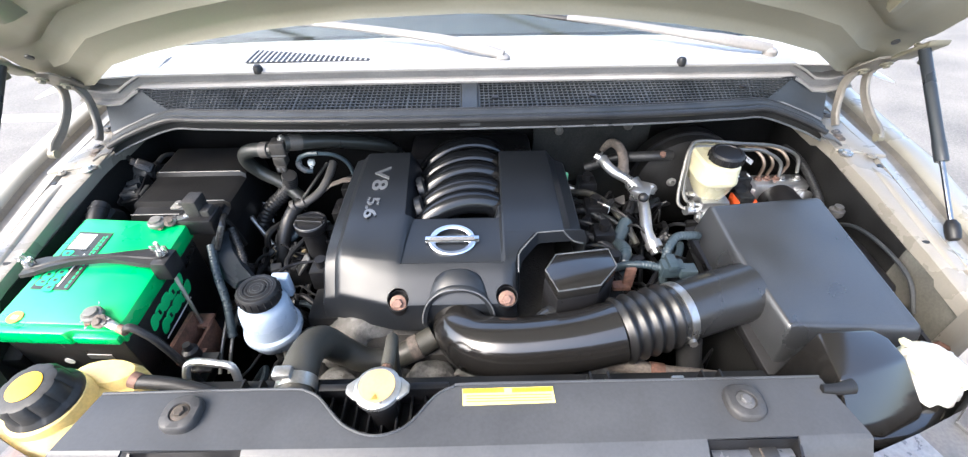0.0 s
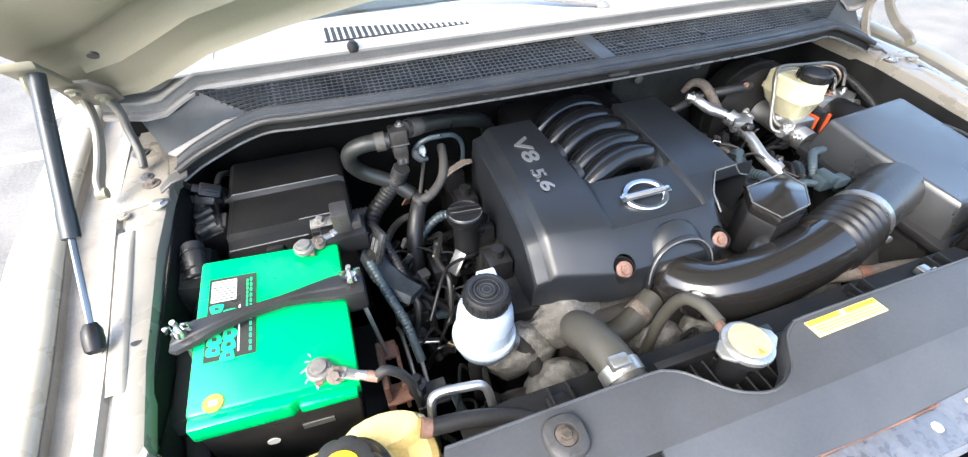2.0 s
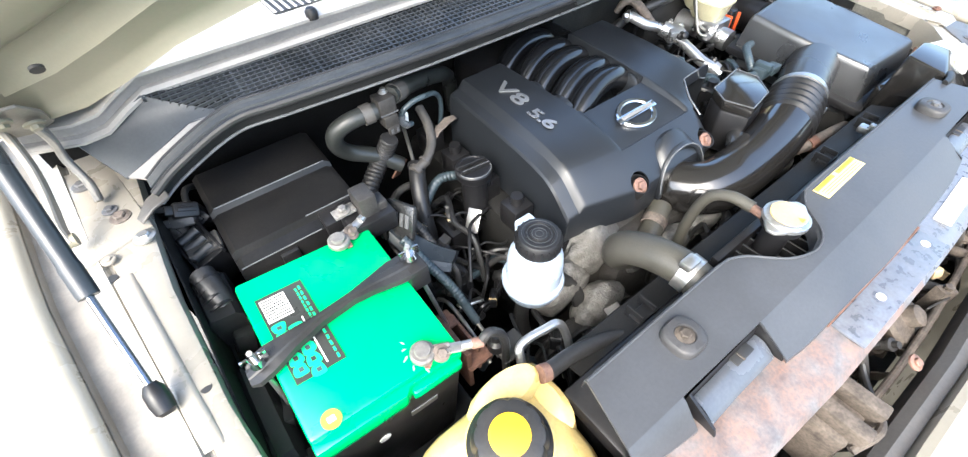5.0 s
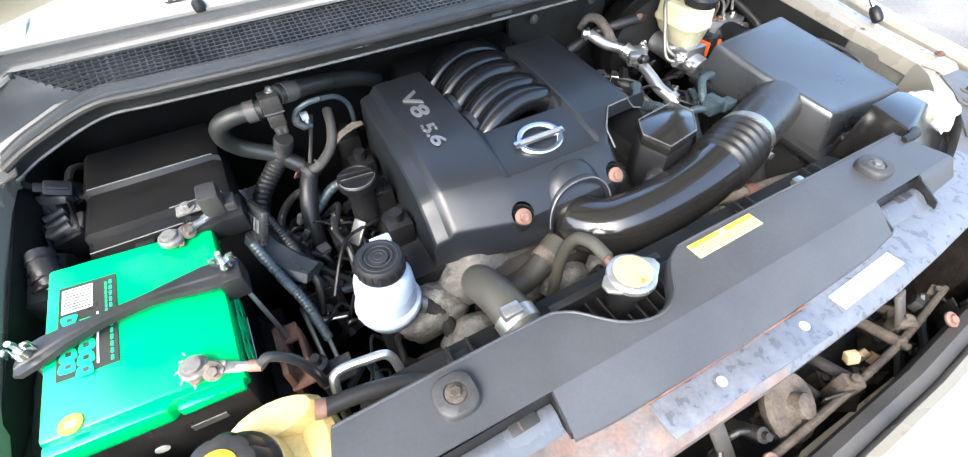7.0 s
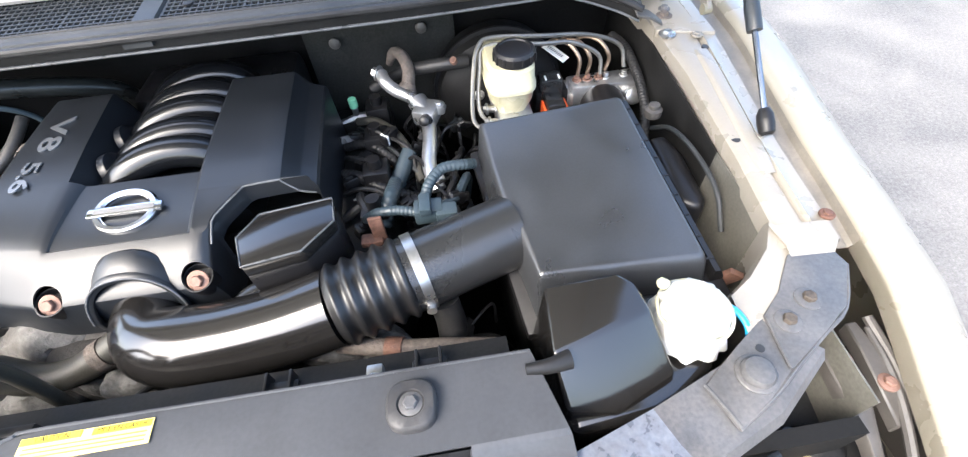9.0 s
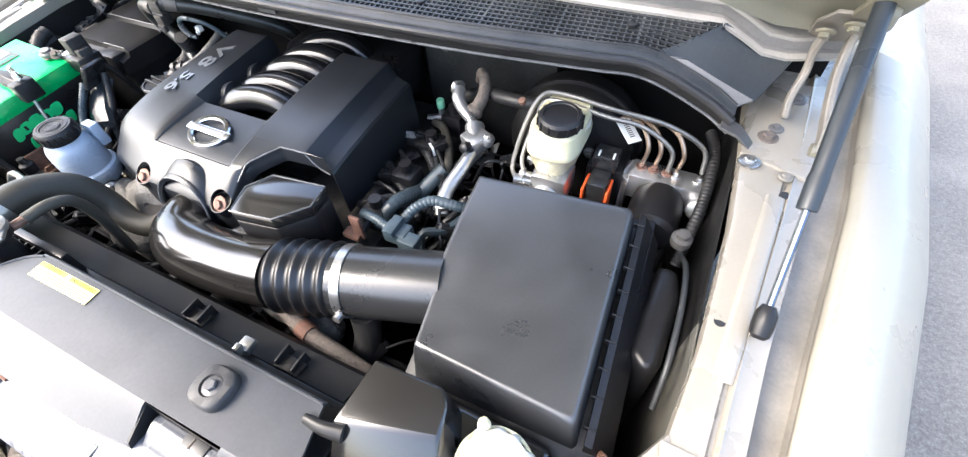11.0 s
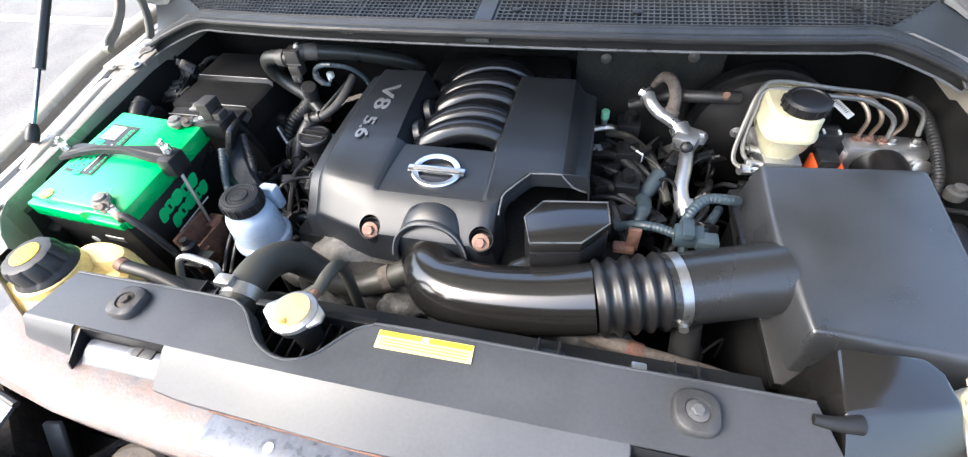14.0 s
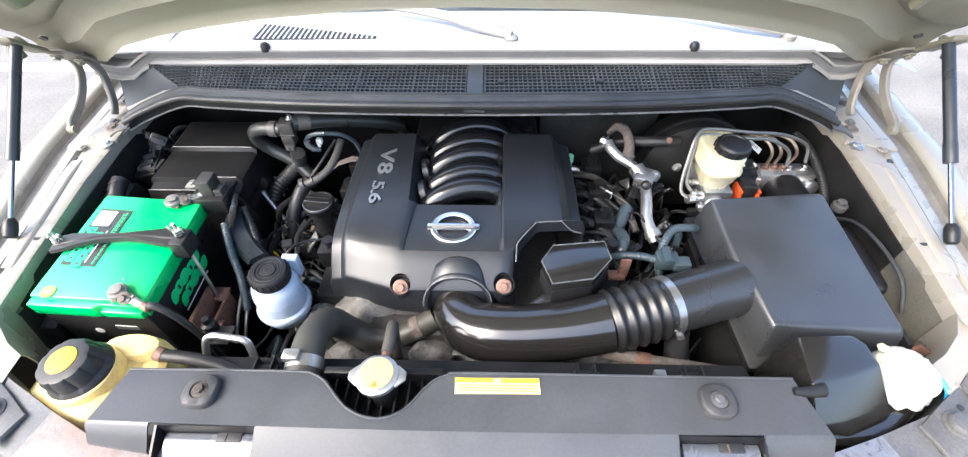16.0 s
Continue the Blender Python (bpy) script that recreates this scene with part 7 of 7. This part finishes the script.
part("block", box(-0.019, 0.019, -0.019, 0.019, -0.014, 0.014, 0.004, m=pose(0.352, 0.588, 1.012, 8, 0, -25)), ALU, ac, "square joint block")
part("port", lathe([(0.010, 0), (0.010, 0.010), (0.008, 0.012), (0.008, 0.022), (0.005, 0.024)], (0.352, 0.572, 1.010), (-0.25, -0.8, 0.45), 16), BLACK, ac, "black capped service port")
part("lug", join(lathe([(0.011, -0.006), (0.011, 0.006)], (0.372, 0.590, 1.016), (0.3, 0.1, 0.9), 16), bolt((0.372, 0.590, 1.022), 0.006, 0.005)), ALU, ac)
part("union", bolt((0.280, 0.668, 1.045), 0.008, 0.010, (-1, 0.6, 0.2)), STEEL, ac)
part("collar", tube([(0.353, 0.462, 0.970), (0.349, 0.474, 0.976)], 0.0155, 14, 1), ALU, ac)
tb = solo("rusty_bracket", join(box(0.262, 0.280, 0.36, 0.366, 0.975, 1.02, 0.002, m=None), box(0.245, 0.275, 0.352, 0.37, 0.975, 0.985, 0.003)), RUST, "small rusty steel bracket", "bracket")
cn = thing("sensor_connector", "grey-blue sensor plug with ribbed conduits", "connector", (0.342, 0.372, 0.98))
part("plug", join(box(0.322, 0.360, 0.356, 0.382, 1.0, 1.024, 0.004), box(0.350, 0.378, 0.350, 0.372, 1.004, 1.022, 0.003), box(0.330, 0.345, 0.352, 0.384, 1.020, 1.032, 0.002)), BLUEHOSE, cn, "grey plug")


def conduit(pts, r):
    return ribbed(pts, r)


part("conduit", conduit([(0.325, 0.372, 1.01), (0.30, 0.378, 1.012), (0.272, 0.385, 1.005), (0.25, 0.40, 0.98)], 0.0062), BLUEHOSE, cn, "blue-grey ribbed conduit")
part("conduit", conduit([(0.335, 0.385, 1.01), (0.345, 0.405, 1.025), (0.365, 0.425, 1.032), (0.395, 0.432, 1.028), (0.41, 0.44, 1.02)], 0.0068), BLUEHOSE, cn, "blue-grey ribbed conduit")

hv = thing("purge_valve", "black valve block with large rubber hoses", "valve", (-0.36, 0.61, 1.0))
part("block", join(box(-0.379, -0.350, 0.603, 0.632, 1.098, 1.127, 0.003), box(-0.377, -0.353, 0.598, 0.622, 1.079, 1.1, 0.003), box(-0.374, -0.355, 0.595, 0.603, 1.068, 1.082, 0.002)), CHARCOAL, hv, "black valve block")
for k in (-1, 1):
    part("plug_window", box(-0.3645 + k * 0.0045 - 0.0018, -0.3645 + k * 0.0045 + 0.0018, 0.5942, 0.5955, 1.071, 1.079, 0), PALETRIM, hv, "grey slot of the plug")
part("seam", box(-0.3795, -0.3495, 0.6022, 0.6036, 1.1005, 1.1025, 0), PALETRIM, hv)
part("stud", bolt((-0.359, 0.624, 1.127), 0.0045, 0.006), STEEL, hv)
part("hose", tube([(-0.379, 0.618, 1.106), (-0.42, 0.622, 1.104), (-0.445, 0.632, 1.088), (-0.448, 0.640, 1.062), (-0.43, 0.645, 1.035), (-0.39, 0.638, 1.012), (-0.355, 0.62, 0.985)], 0.0135, 16, 6), VACHOSE, hv, "thick grey-black hose")
part("hose", tube([(-0.352, 0.617, 1.121), (-0.339, 0.625, 1.118), (-0.29, 0.655, 1.104), (-0.235, 0.692, 1.079), (-0.192, 0.722, 1.054), (-0.170, 0.739, 1.034), (-0.160, 0.749, 1.006), (-0.157, 0.752, 0.95)], 0.0145, 16, 6), VACHOSE, hv, "thick grey-black hose")
for a, b in (((-0.345, 0.6215, 1.1195), (-0.326, 0.633, 1.1145)), ((-0.402, 0.620, 1.105), (-0.386, 0.6185, 1.106))):
    part("hose_clamp", tube([a, b], 0.0160, 16, 1), GREYPL, hv, "dull grey hose clamp")
part("hose", tube([(-0.294, 0.617, 1.097), (-0.268, 0.628, 1.087), (-0.250, 0.642, 1.062), (-0.245, 0.652, 1.03), (-0.246, 0.66, 1.0)], 0.0042, 10, 6), BLUEHOSE, hv, "thin blue-grey hose")
part("hose_curl", tube([(-0.294, 0.617, 1.097), (-0.315, 0.618, 1.095), (-0.334, 0.620, 1.085), (-0.339, 0.622, 1.067), (-0.329, 0.624, 1.053), (-0.318, 0.628, 1.050)], 0.0044, 10, 5), BLUEHOSE, hv, "thin blue-grey hose")
part("spring_sleeve", ribbed([(-0.337, 0.6205, 1.078), (-0.339, 0.622, 1.066), (-0.329, 0.624, 1.053)], 0.0056), PALETRIM, hv, "ribbed grey sleeve")
part("clip", join(box(-0.329, -0.317, 0.638, 0.650, 1.054, 1.066, 0.002), box(-0.325, -0.320, 0.634, 0.64, 1.050, 1.058, 0.001)), WLABEL, hv, "white clip")
pv = thing("crankcase_hose", "dark breather hose beside the oil filler", "hose", (-0.36, 0.54, 0.88))
part("hose", tube([(-0.345, 0.583, 1.0), (-0.358, 0.562, 0.99), (-0.374, 0.53, 0.955), (-0.38, 0.505, 0.90)], 0.014, 14, 5), RUBBER, pv)
part("collar", lathe([(0.0155, 0), (0.0155, 0.008), (0.012, 0.01)], (-0.347, 0.582, 0.996), (0.5, 0.6, 0.3)), BLACK, pv)
oc = thing("oil_filler_cap", "black oil filler cap with a grip ridge", "oil cap", (-0.293, 0.495, 0.96))
part("cap", lathe([(0.027, 0), (0.0295, 0.004), (0.030, 0.016), (0.028, 0.019), (0.0255, 0.0195), (0.0245, 0.0175), (0, 0.0175)], (-0.292, 0.492, 1.010), seg=28), BLACK, oc)
for dy in (-0.0065, 0.0065):
    part("grip", box(-0.0255, 0.0255, -0.0022, 0.0022, -0.002, 0.006, 0.001, m=pose(-0.292, 0.492 + dy, 1.028, 0, 0, -6)), LIDBLACK, oc, "raised grip ridge")
# Pale line and front arc drawn along the cap's edges.
part("grip_edge", box(-0.0245, 0.0245, -0.0005, 0.0005, 0, 0.0006, 0, m=pose(-0.292, 0.4845, 1.0338, 0, 0, -6)), PALETRIM, oc, "pale line for the edge's highlight and wear")
part("rim", tube([(-0.292 + 0.0282 * math.cos(q), 0.492 + 0.0282 * math.sin(q), 1.0288) for q in (math.radians(190 + 8 * k) for k in range(21))], 0.0007, 6, 1), PALETRIM, oc, "pale rim")
part("neck", lathe([(0.021, 0), (0.021, 0.07), (0.024, 0.072)], (-0.292, 0.492, 0.938), seg=22), BLACK, oc)
ds = solo("dipstick_ring", tube([(-0.403 + 0.009 * math.cos(t), 0.450, 0.914 + 0.015 * math.sin(t)) for t in (2 * math.pi * k / 14 for k in range(15))], 0.003, 8, 1), CAPYEL, "yellow dipstick pull ring", "dipstick")
vg = thing("service_valve", "mint green capped service valve", "valve", (0.217, 0.70, 0.93))
part("stem", join(lathe([(0.006, 0), (0.006, 0.035), (0.008, 0.036)], (0.217, 0.70, 0.935)), tube([(0.19, 0.69, 0.94), (0.23, 0.70, 0.945), (0.26, 0.68, 0.94)], 0.009, 10, 4)), STEEL, vg)
part("cap", lathe([(0.008, 0), (0.008, 0.016), (0.006, 0.018)], (0.217, 0.70, 0.968), seg=14), MINT, vg, "mint green cap")

# small parts between battery and engine
lc = thing("engine_side_fittings", "black brackets, plugs and clips beside the engine", "fittings", (-0.36, 0.50, 0.88))
part("tube_end", join(lathe([(0.0125, 0), (0.0130, 0.002), (0.0130, 0.008), (0.010, 0.010), (0.0, 0.0105)], (-0.349, 0.5725, 1.0035), (-0.9, -0.25, -0.25), 18), lathe([(0.0105, -0.02), (0.0105, -0.016)], (-0.349, 0.5725, 1.0035), (-0.9, -0.25, -0.25), 18)), GREYPL, lc, "grey tube end cap")
part("rusty_strap", bevel(loft([[(x, y - w, z), (x, y + w, z), (x, y + w, z - 0.003), (x, y - w, z - 0.003)] for x, y, z, w in ((-0.298, 0.606, 1.016, 0.006), (-0.280, 0.610, 1.030, 0.008), (-0.255, 0.616, 1.036, 0.009), (-0.238, 0.618, 1.034, 0.006))]), 0.001, 1), CRUST, lc, "rusty brown strap")
part("rusty_plate", box(-0.012, 0.012, -0.002, 0.002, -0.018, 0.018, 0.001, m=pose(-0.358, 0.628, 0.972, 25, 20, 30)), RUST, lc, "rusty plate")
part("coil_block", join(box(-0.358, -0.318, 0.470, 0.525, 0.880, 0.925, 0.004), box(-0.348, -0.330, 0.480, 0.500, 0.922, 0.940, 0.003)), BLACK, lc, "black coil block")
part("tan_cap", lathe([(0.006, 0), (0.006, 0.007), (0.004, 0.009)], (-0.334, 0.517, 0.925), (-0.3, -0.4, 1), 12), TAN, lc, "tan cap")
part("grey_plug", join(box(-0.010, 0.010, -0.008, 0.008, -0.012, 0.012, 0.002, m=pose(-0.378, 0.470, 0.926, 20, 12, 25)), box(-0.006, 0.006, -0.010, -0.006, -0.008, 0.008, 0.001, m=pose(-0.378, 0.470, 0.926, 20, 12, 25))), GREYPL, lc, "grey plug")
part("silver_clip", box(-0.008, 0.008, -0.004, 0.004, -0.010, 0.010, 0.0015, m=pose(-0.388, 0.540, 0.945, 10, 20, 30)), GREYP, lc, "grey clip")
q = random.Random(5)
part("dipstick_tube", tube([(-0.464, 0.597, 0.955), (-0.432, 0.573, 0.917), (-0.397, 0.546, 0.875), (-0.36, 0.52, 0.82)], [0.0028, 0.0042, 0.0042, 0.004], 10, 4), ALU, lc, "pale metal guide tube")
part("foil", sheet([[(-0.462 + 0.0055 * i - 0.002 * j, 0.655 + 0.003 * j, 0.912 + 0.008 * j + q.uniform(-0.002, 0.002)) for i in range(5)] for j in range(5)], 0.0006), ALU, lc, "crumpled foil tag", smooth=10)
for dx in (0.0, 0.016):
    part("rod", tube([(-0.430 + dx, 0.280, 0.865), (-0.431 + dx, 0.320, 0.895), (-0.434 + dx, 0.372, 0.915), (-0.438 + dx, 0.40, 0.90)], 0.0032, 8, 5), LINE, lc, "thin bare rod")
part("flat_bracket", join(box(-0.425, -0.385, 0.395, 0.400, 0.865, 0.925, 0.002), box(-0.425, -0.385, 0.395, 0.430, 0.865, 0.870, 0.002)), DEEPBLACK, lc, "black bracket")

# plugs, clips and looms beside the engine cover
sc = thing("injector_wiring", "black injector plugs and looms beside the engine cover", "wiring", (0.25, 0.52, 0.90))
part("blue_plug", join(tube([(0.290, 0.498, 0.952), (0.316, 0.538, 0.978)], 0.0130, 16, 1), tube([(0.284, 0.489, 0.946), (0.292, 0.501, 0.954)], 0.0145, 16, 1)), BLUEHOSE, sc, "blue-grey round plug")
for pts, r in (([(0.205, 0.53, 0.955), (0.235, 0.505, 0.966), (0.268, 0.482, 0.960), (0.300, 0.475, 0.945), (0.325, 0.480, 0.925)], 0.0085),
               ([(0.212, 0.43, 0.955), (0.238, 0.438, 0.968), (0.262, 0.456, 0.966), (0.290, 0.462, 0.952)], 0.007),
               ([(0.205, 0.60, 0.955), (0.240, 0.585, 0.968), (0.275, 0.560, 0.962), (0.310, 0.520, 0.940)], 0.0075),
               ([(0.208, 0.565, 0.960), (0.228, 0.545, 0.972), (0.255, 0.530, 0.970), (0.282, 0.505, 0.955)], 0.0045),
               ([(0.210, 0.48, 0.958), (0.236, 0.470, 0.974), (0.266, 0.462, 0.972), (0.300, 0.440, 0.955)], 0.0038)):
    part("loom", ribbed(pts, r) if r > 0.007 else tube(pts, r, 8, 5), RUBBER, sc, "black loom")
for k, (x, y, z, a) in enumerate(((0.222, 0.612, 0.960, 20), (0.262, 0.592, 0.955, -35), (0.236, 0.548, 0.962, 60), (0.222, 0.500, 0.962, 15), (0.258, 0.432, 0.962, -20), (0.240, 0.408, 0.952, 40), (0.296, 0.560, 0.950, 75), (0.305, 0.432, 0.962, 30))):
    m = pose(x, y, z, 12 * (k % 3 - 1), 18 - 9 * (k % 4), a)
    part("plug", join(box(-0.012, 0.012, -0.009, 0.009, -0.012, 0.010, 0.002, m=m), box(0.011, 0.021, -0.007, 0.007, -0.008, 0.006, 0.0015, m=m), box(-0.007, 0.005, -0.004, 0.004, 0.009, 0.0135, 0.001, m=m), box(-0.0128, -0.0118, -0.007, 0.007, -0.008, 0.008, 0.0004, 1, m=m)), BLACK if k % 3 else LIDBLACK, sc, "black plug")
part("clip", join(box(-0.008, 0.008, -0.003, 0.003, -0.002, 0.010, 0.001, m=pose(0.205, 0.602, 0.966, 10, 20, 40)), box(-0.003, 0.010, -0.006, 0.006, 0.004, 0.006, 0.0008, m=pose(0.208, 0.600, 0.968, 30, 20, 40))), GREYP, sc, "pale grey clip")
part("clip", tube([(0.228, 0.455, 0.968), (0.236, 0.446, 0.976), (0.245, 0.443, 0.966)], 0.0018, 6, 4), WLABEL, sc, "small white clip")

# wiring and hoses low in the bay
rng = random.Random(11)
HARN = [(-0.43, -0.24, 0.36, 0.60, 0.86, 0.955, 38), (0.215, 0.40, 0.36, 0.68, 0.86, 0.99, 40), (-0.42, -0.24, 0.17, 0.32, 0.80, 0.92, 9), (0.33, 0.43, 0.16, 0.28, 0.86, 0.97, 7), (0.42, 0.70, 0.50, 0.70, 0.86, 0.97, 12), (-0.10, 0.30, 0.16, 0.24, 0.82, 0.93, 8)]
for x0, x1, y0, y1, z0, z1, n in HARN:
    hn = thing("wiring_harness", "tangle of black cables and small hoses", "wiring", ((x0 + x1) / 2, (y0 + y1) / 2, z0), "harnesses")
    for k in range(n):
        a = Vector((rng.uniform(x0, x1), rng.uniform(y0, y1), rng.uniform(z0, z1)))
        ang, ln = rng.uniform(0, 6.28), rng.uniform(0.05, 0.11)
        step = Vector((math.cos(ang), math.sin(ang), rng.uniform(-0.3, 0.3))) * ln
        pts = [a - step + Vector((0, 0, -0.05)), a - step * 0.5 + Vector((rng.uniform(-.02, .02), rng.uniform(-.02, .02), 0.0)), a, a + step * 0.5 + Vector((rng.uniform(-.02, .02), rng.uniform(-.02, .02), 0)), a + step + Vector((0, 0, -0.05))]
        pts = [(min(max(p[0], x0), x1), min(max(p[1], y0), y1), min(p[2], z1)) for p in pts]
        r = rng.choice((0.002, 0.0025, 0.003, 0.004, 0.005, 0.007))
        part("cable", tube(pts, r, 8, 5), rng.choice((RUBBER, RUBBER, BLACK, BLACK, BLUEHOSE if r > 0.006 else DEEPBLACK)), hn)
        if k % 2 == 0:
            mm = pose(*a, rng.uniform(-40, 40), rng.uniform(-40, 40), rng.uniform(0, 90))
            q1, q2 = rng.uniform(0.7, 1.1), rng.uniform(0.6, 1.2)
            part("plug", join(box(-0.013 * q1, 0.013 * q1, -0.008 * q2, 0.008 * q2, -0.009, 0.009, 0.002, m=mm), box(0.012 * q1, 0.020 * q1, -0.006 * q2, 0.006 * q2, -0.006, 0.006, 0.001, m=mm), box(-0.006, 0.006, -0.003, 0.003, 0.008, 0.012, 0.001, m=mm)), rng.choice((BLACK, BLACK, BLACK, LIDBLACK, DULL)), hn)
            if k % 4 == 0:
                part("tape_mark", box(-0.009 * q1, -0.005 * q1, -0.0083 * q2, 0.0083 * q2, -0.0093, 0.0093, 0.0005, m=mm), rng.choice((WLABEL, GREYP, GREYP, TAN)), hn)
        if k % 5 == 3:
            part("bracket", box(-0.02, 0.02, -0.012, 0.012, -0.002, 0.002, 0.001, m=pose(*(a + Vector((0.01, 0.01, -0.01))), rng.uniform(-50, 50), rng.uniform(-50, 50), rng.uniform(0, 180))), rng.choice((CHARCOAL, CHARCOAL, GREYPL, STEEL)), hn)

# hose under the clamp, grey plastic bits by the fender
lh = thing("drop_hose", "dark rubber hose dropping behind the radiator cover", "hose", (0.36, 0.27, 0.8))
part("hose", tube([(0.345, 0.262, 0.965), (0.350, 0.250, 0.93), (0.350, 0.225, 0.90), (0.352, 0.20, 0.88), (0.355, 0.18, 0.84)], 0.019, 16, 5), RUBBER, lh)
part("clip", tube([(0.351, 0.215, 0.892), (0.352, 0.205, 0.885)], 0.0205, 18, 1), STEEL, lh, "bright clip")
lp = thing("cooler_pipe", "crusted grey pipe with rusty joint below the duct", "pipe", (0.30, 0.21, 0.9))
part("pipe", tube([(0.215, 0.232, 0.950), (0.287, 0.212, 0.952), (0.345, 0.205, 0.95), (0.40, 0.20, 0.942)], 0.0115, 14, 4), CRUST, lp)
part("joint", tube([(0.272, 0.2155, 0.9518), (0.292, 0.2115, 0.952)], 0.0135, 14, 1), RUST, lp, "rusty joint")
gp = thing("apron_fittings", "weathered grey connectors clipped to the apron", "connector", (-0.67, 0.64, 1.0))
part("holder", join(box(-0.020, 0.020, -0.034, 0.034, -0.05, 0.012, 0.003, m=pose(-0.682, 0.612, 1.012, 8, -12, 10)), box(-0.022, -0.018, -0.036, 0.036, 0.008, 0.018, 0.001, m=pose(-0.682, 0.612, 1.012, 8, -12, 10)), box(0.018, 0.022, -0.036, 0.036, 0.008, 0.018, 0.001, m=pose(-0.682, 0.612, 1.012, 8, -12, 10))), BLACK, gp, "black plug holder")
for dy in (-0.018, 0.0, 0.018):
    part("plug_barrel", turn(tube([(-0.014, dy, 0.016), (0.014, dy, 0.016)], 0.0075, 14, 1), pose(-0.682, 0.612, 1.012, 8, -12, 10)), DULL, gp)
q = random.Random(31)
for k in range(6):
    x, y, z = -0.668 + q.uniform(-0.03, 0.03), 0.668 + q.uniform(-0.02, 0.03), 1.03 + q.uniform(-0.03, 0.03)
    m = pose(x, y, z, q.uniform(-40, 40), q.uniform(-40, 40), q.uniform(0, 90))
    part("connector", join(box(-0.011, 0.011, -0.016, 0.016, -0.009, 0.009, 0.003, m=m), box(-0.007, 0.007, 0.014, 0.026, -0.006, 0.006, 0.002, m=m), box(-0.003, 0.003, -0.012, 0.012, 0.008, 0.012, 0.001, m=m)), GREYPL if k % 4 == 0 else BLACK, gp)
    part("lead", tube([m @ Vector((0, 0.022, 0)), m @ Vector((0.01, 0.045, -0.02)), m @ Vector((0.015, 0.05, -0.07))], 0.005, 8, 4), RUBBER, gp)
part("bracket", box(-0.70, -0.655, 0.585, 0.62, 1.02, 1.03, 0.003), GREYPL, gp)


for pts, r, m in (([(-0.366, 0.622, 1.045), (-0.378, 0.634, 1.012), (-0.402, 0.632, 0.985), (-0.432, 0.615, 0.960), (-0.452, 0.595, 0.925)], 0.0140, RUBBER),
                  ([(-0.43, 0.475, 1.03), (-0.415, 0.45, 0.99), (-0.405, 0.42, 0.95), (-0.39, 0.40, 0.90)], 0.0065, RUBBER),
                  ([(-0.455, 0.44, 1.02), (-0.44, 0.40, 0.985), (-0.425, 0.37, 0.95), (-0.415, 0.33, 0.90)], 0.0065, BLUEHOSE),
                  ([(-0.285, 0.552, 0.968), (-0.318, 0.560, 0.970), (-0.352, 0.550, 0.952), (-0.382, 0.526, 0.930), (-0.392, 0.500, 0.890)], 0.0078, BLUEHOSE),
                  ([(0.285, 0.50, 0.95), (0.29, 0.465, 0.975), (0.285, 0.43, 0.985), (0.27, 0.40, 0.96)], 0.010, BLUEHOSE),
                  ([(0.690, 0.70, 1.045), (0.703, 0.66, 1.040), (0.706, 0.60, 1.022), (0.703, 0.55, 1.0), (0.698, 0.51, 0.955)], 0.0072, RUBBER)):
    solo("corrugated_conduit", ribbed(pts, r), m, "corrugated black cable conduit" if m is RUBBER else "corrugated blue-grey cable conduit", "conduit", "conduits")
for pts, r, m, lab in (([(0.225, 0.66, 0.962), (0.26, 0.635, 0.975), (0.295, 0.59, 0.975), (0.318, 0.54, 0.965), (0.331, 0.495, 0.95)], 0.0075, HOSE, "weathered brown heater hose"),
                       ([(0.225, 0.645, 0.958), (0.262, 0.595, 0.968), (0.30, 0.54, 0.968), (0.332, 0.50, 0.955)], 0.004, DULL, "thin dusty black hose"),
                       ([(-0.352, 0.572, 1.003), (-0.328, 0.578, 1.008), (-0.303, 0.598, 1.020), (-0.289, 0.628, 1.036), (-0.284, 0.660, 1.050)], 0.0082, GREYPL, "weathered grey breather tube"),
                       ([(-0.345, 0.592, 1.0), (-0.309, 0.69, 1.03)], 0.0032, LINE, "thin bare steel guide rod"),
                       ([(-0.470, 0.607, 0.950), (-0.447, 0.588, 0.926), (-0.423, 0.568, 0.898), (-0.400, 0.547, 0.872)], 0.0055, GREYP, "grey taped cable beside the battery")):
    solo("small_hose", tube(pts, r, 12, 6), m, lab, "hose", "small hoses")
solo("foil_tag", sheet([[(-0.460, 0.652, 0.948), (-0.440, 0.652, 0.956), (-0.434, 0.648, 0.950)], [(-0.458, 0.640, 0.936), (-0.446, 0.636, 0.942), (-0.438, 0.634, 0.930)], [(-0.450, 0.628, 0.924), (-0.442, 0.626, 0.926), (-0.436, 0.624, 0.918)]], 0.001), STEEL, "crumpled foil heat tag", "tag")
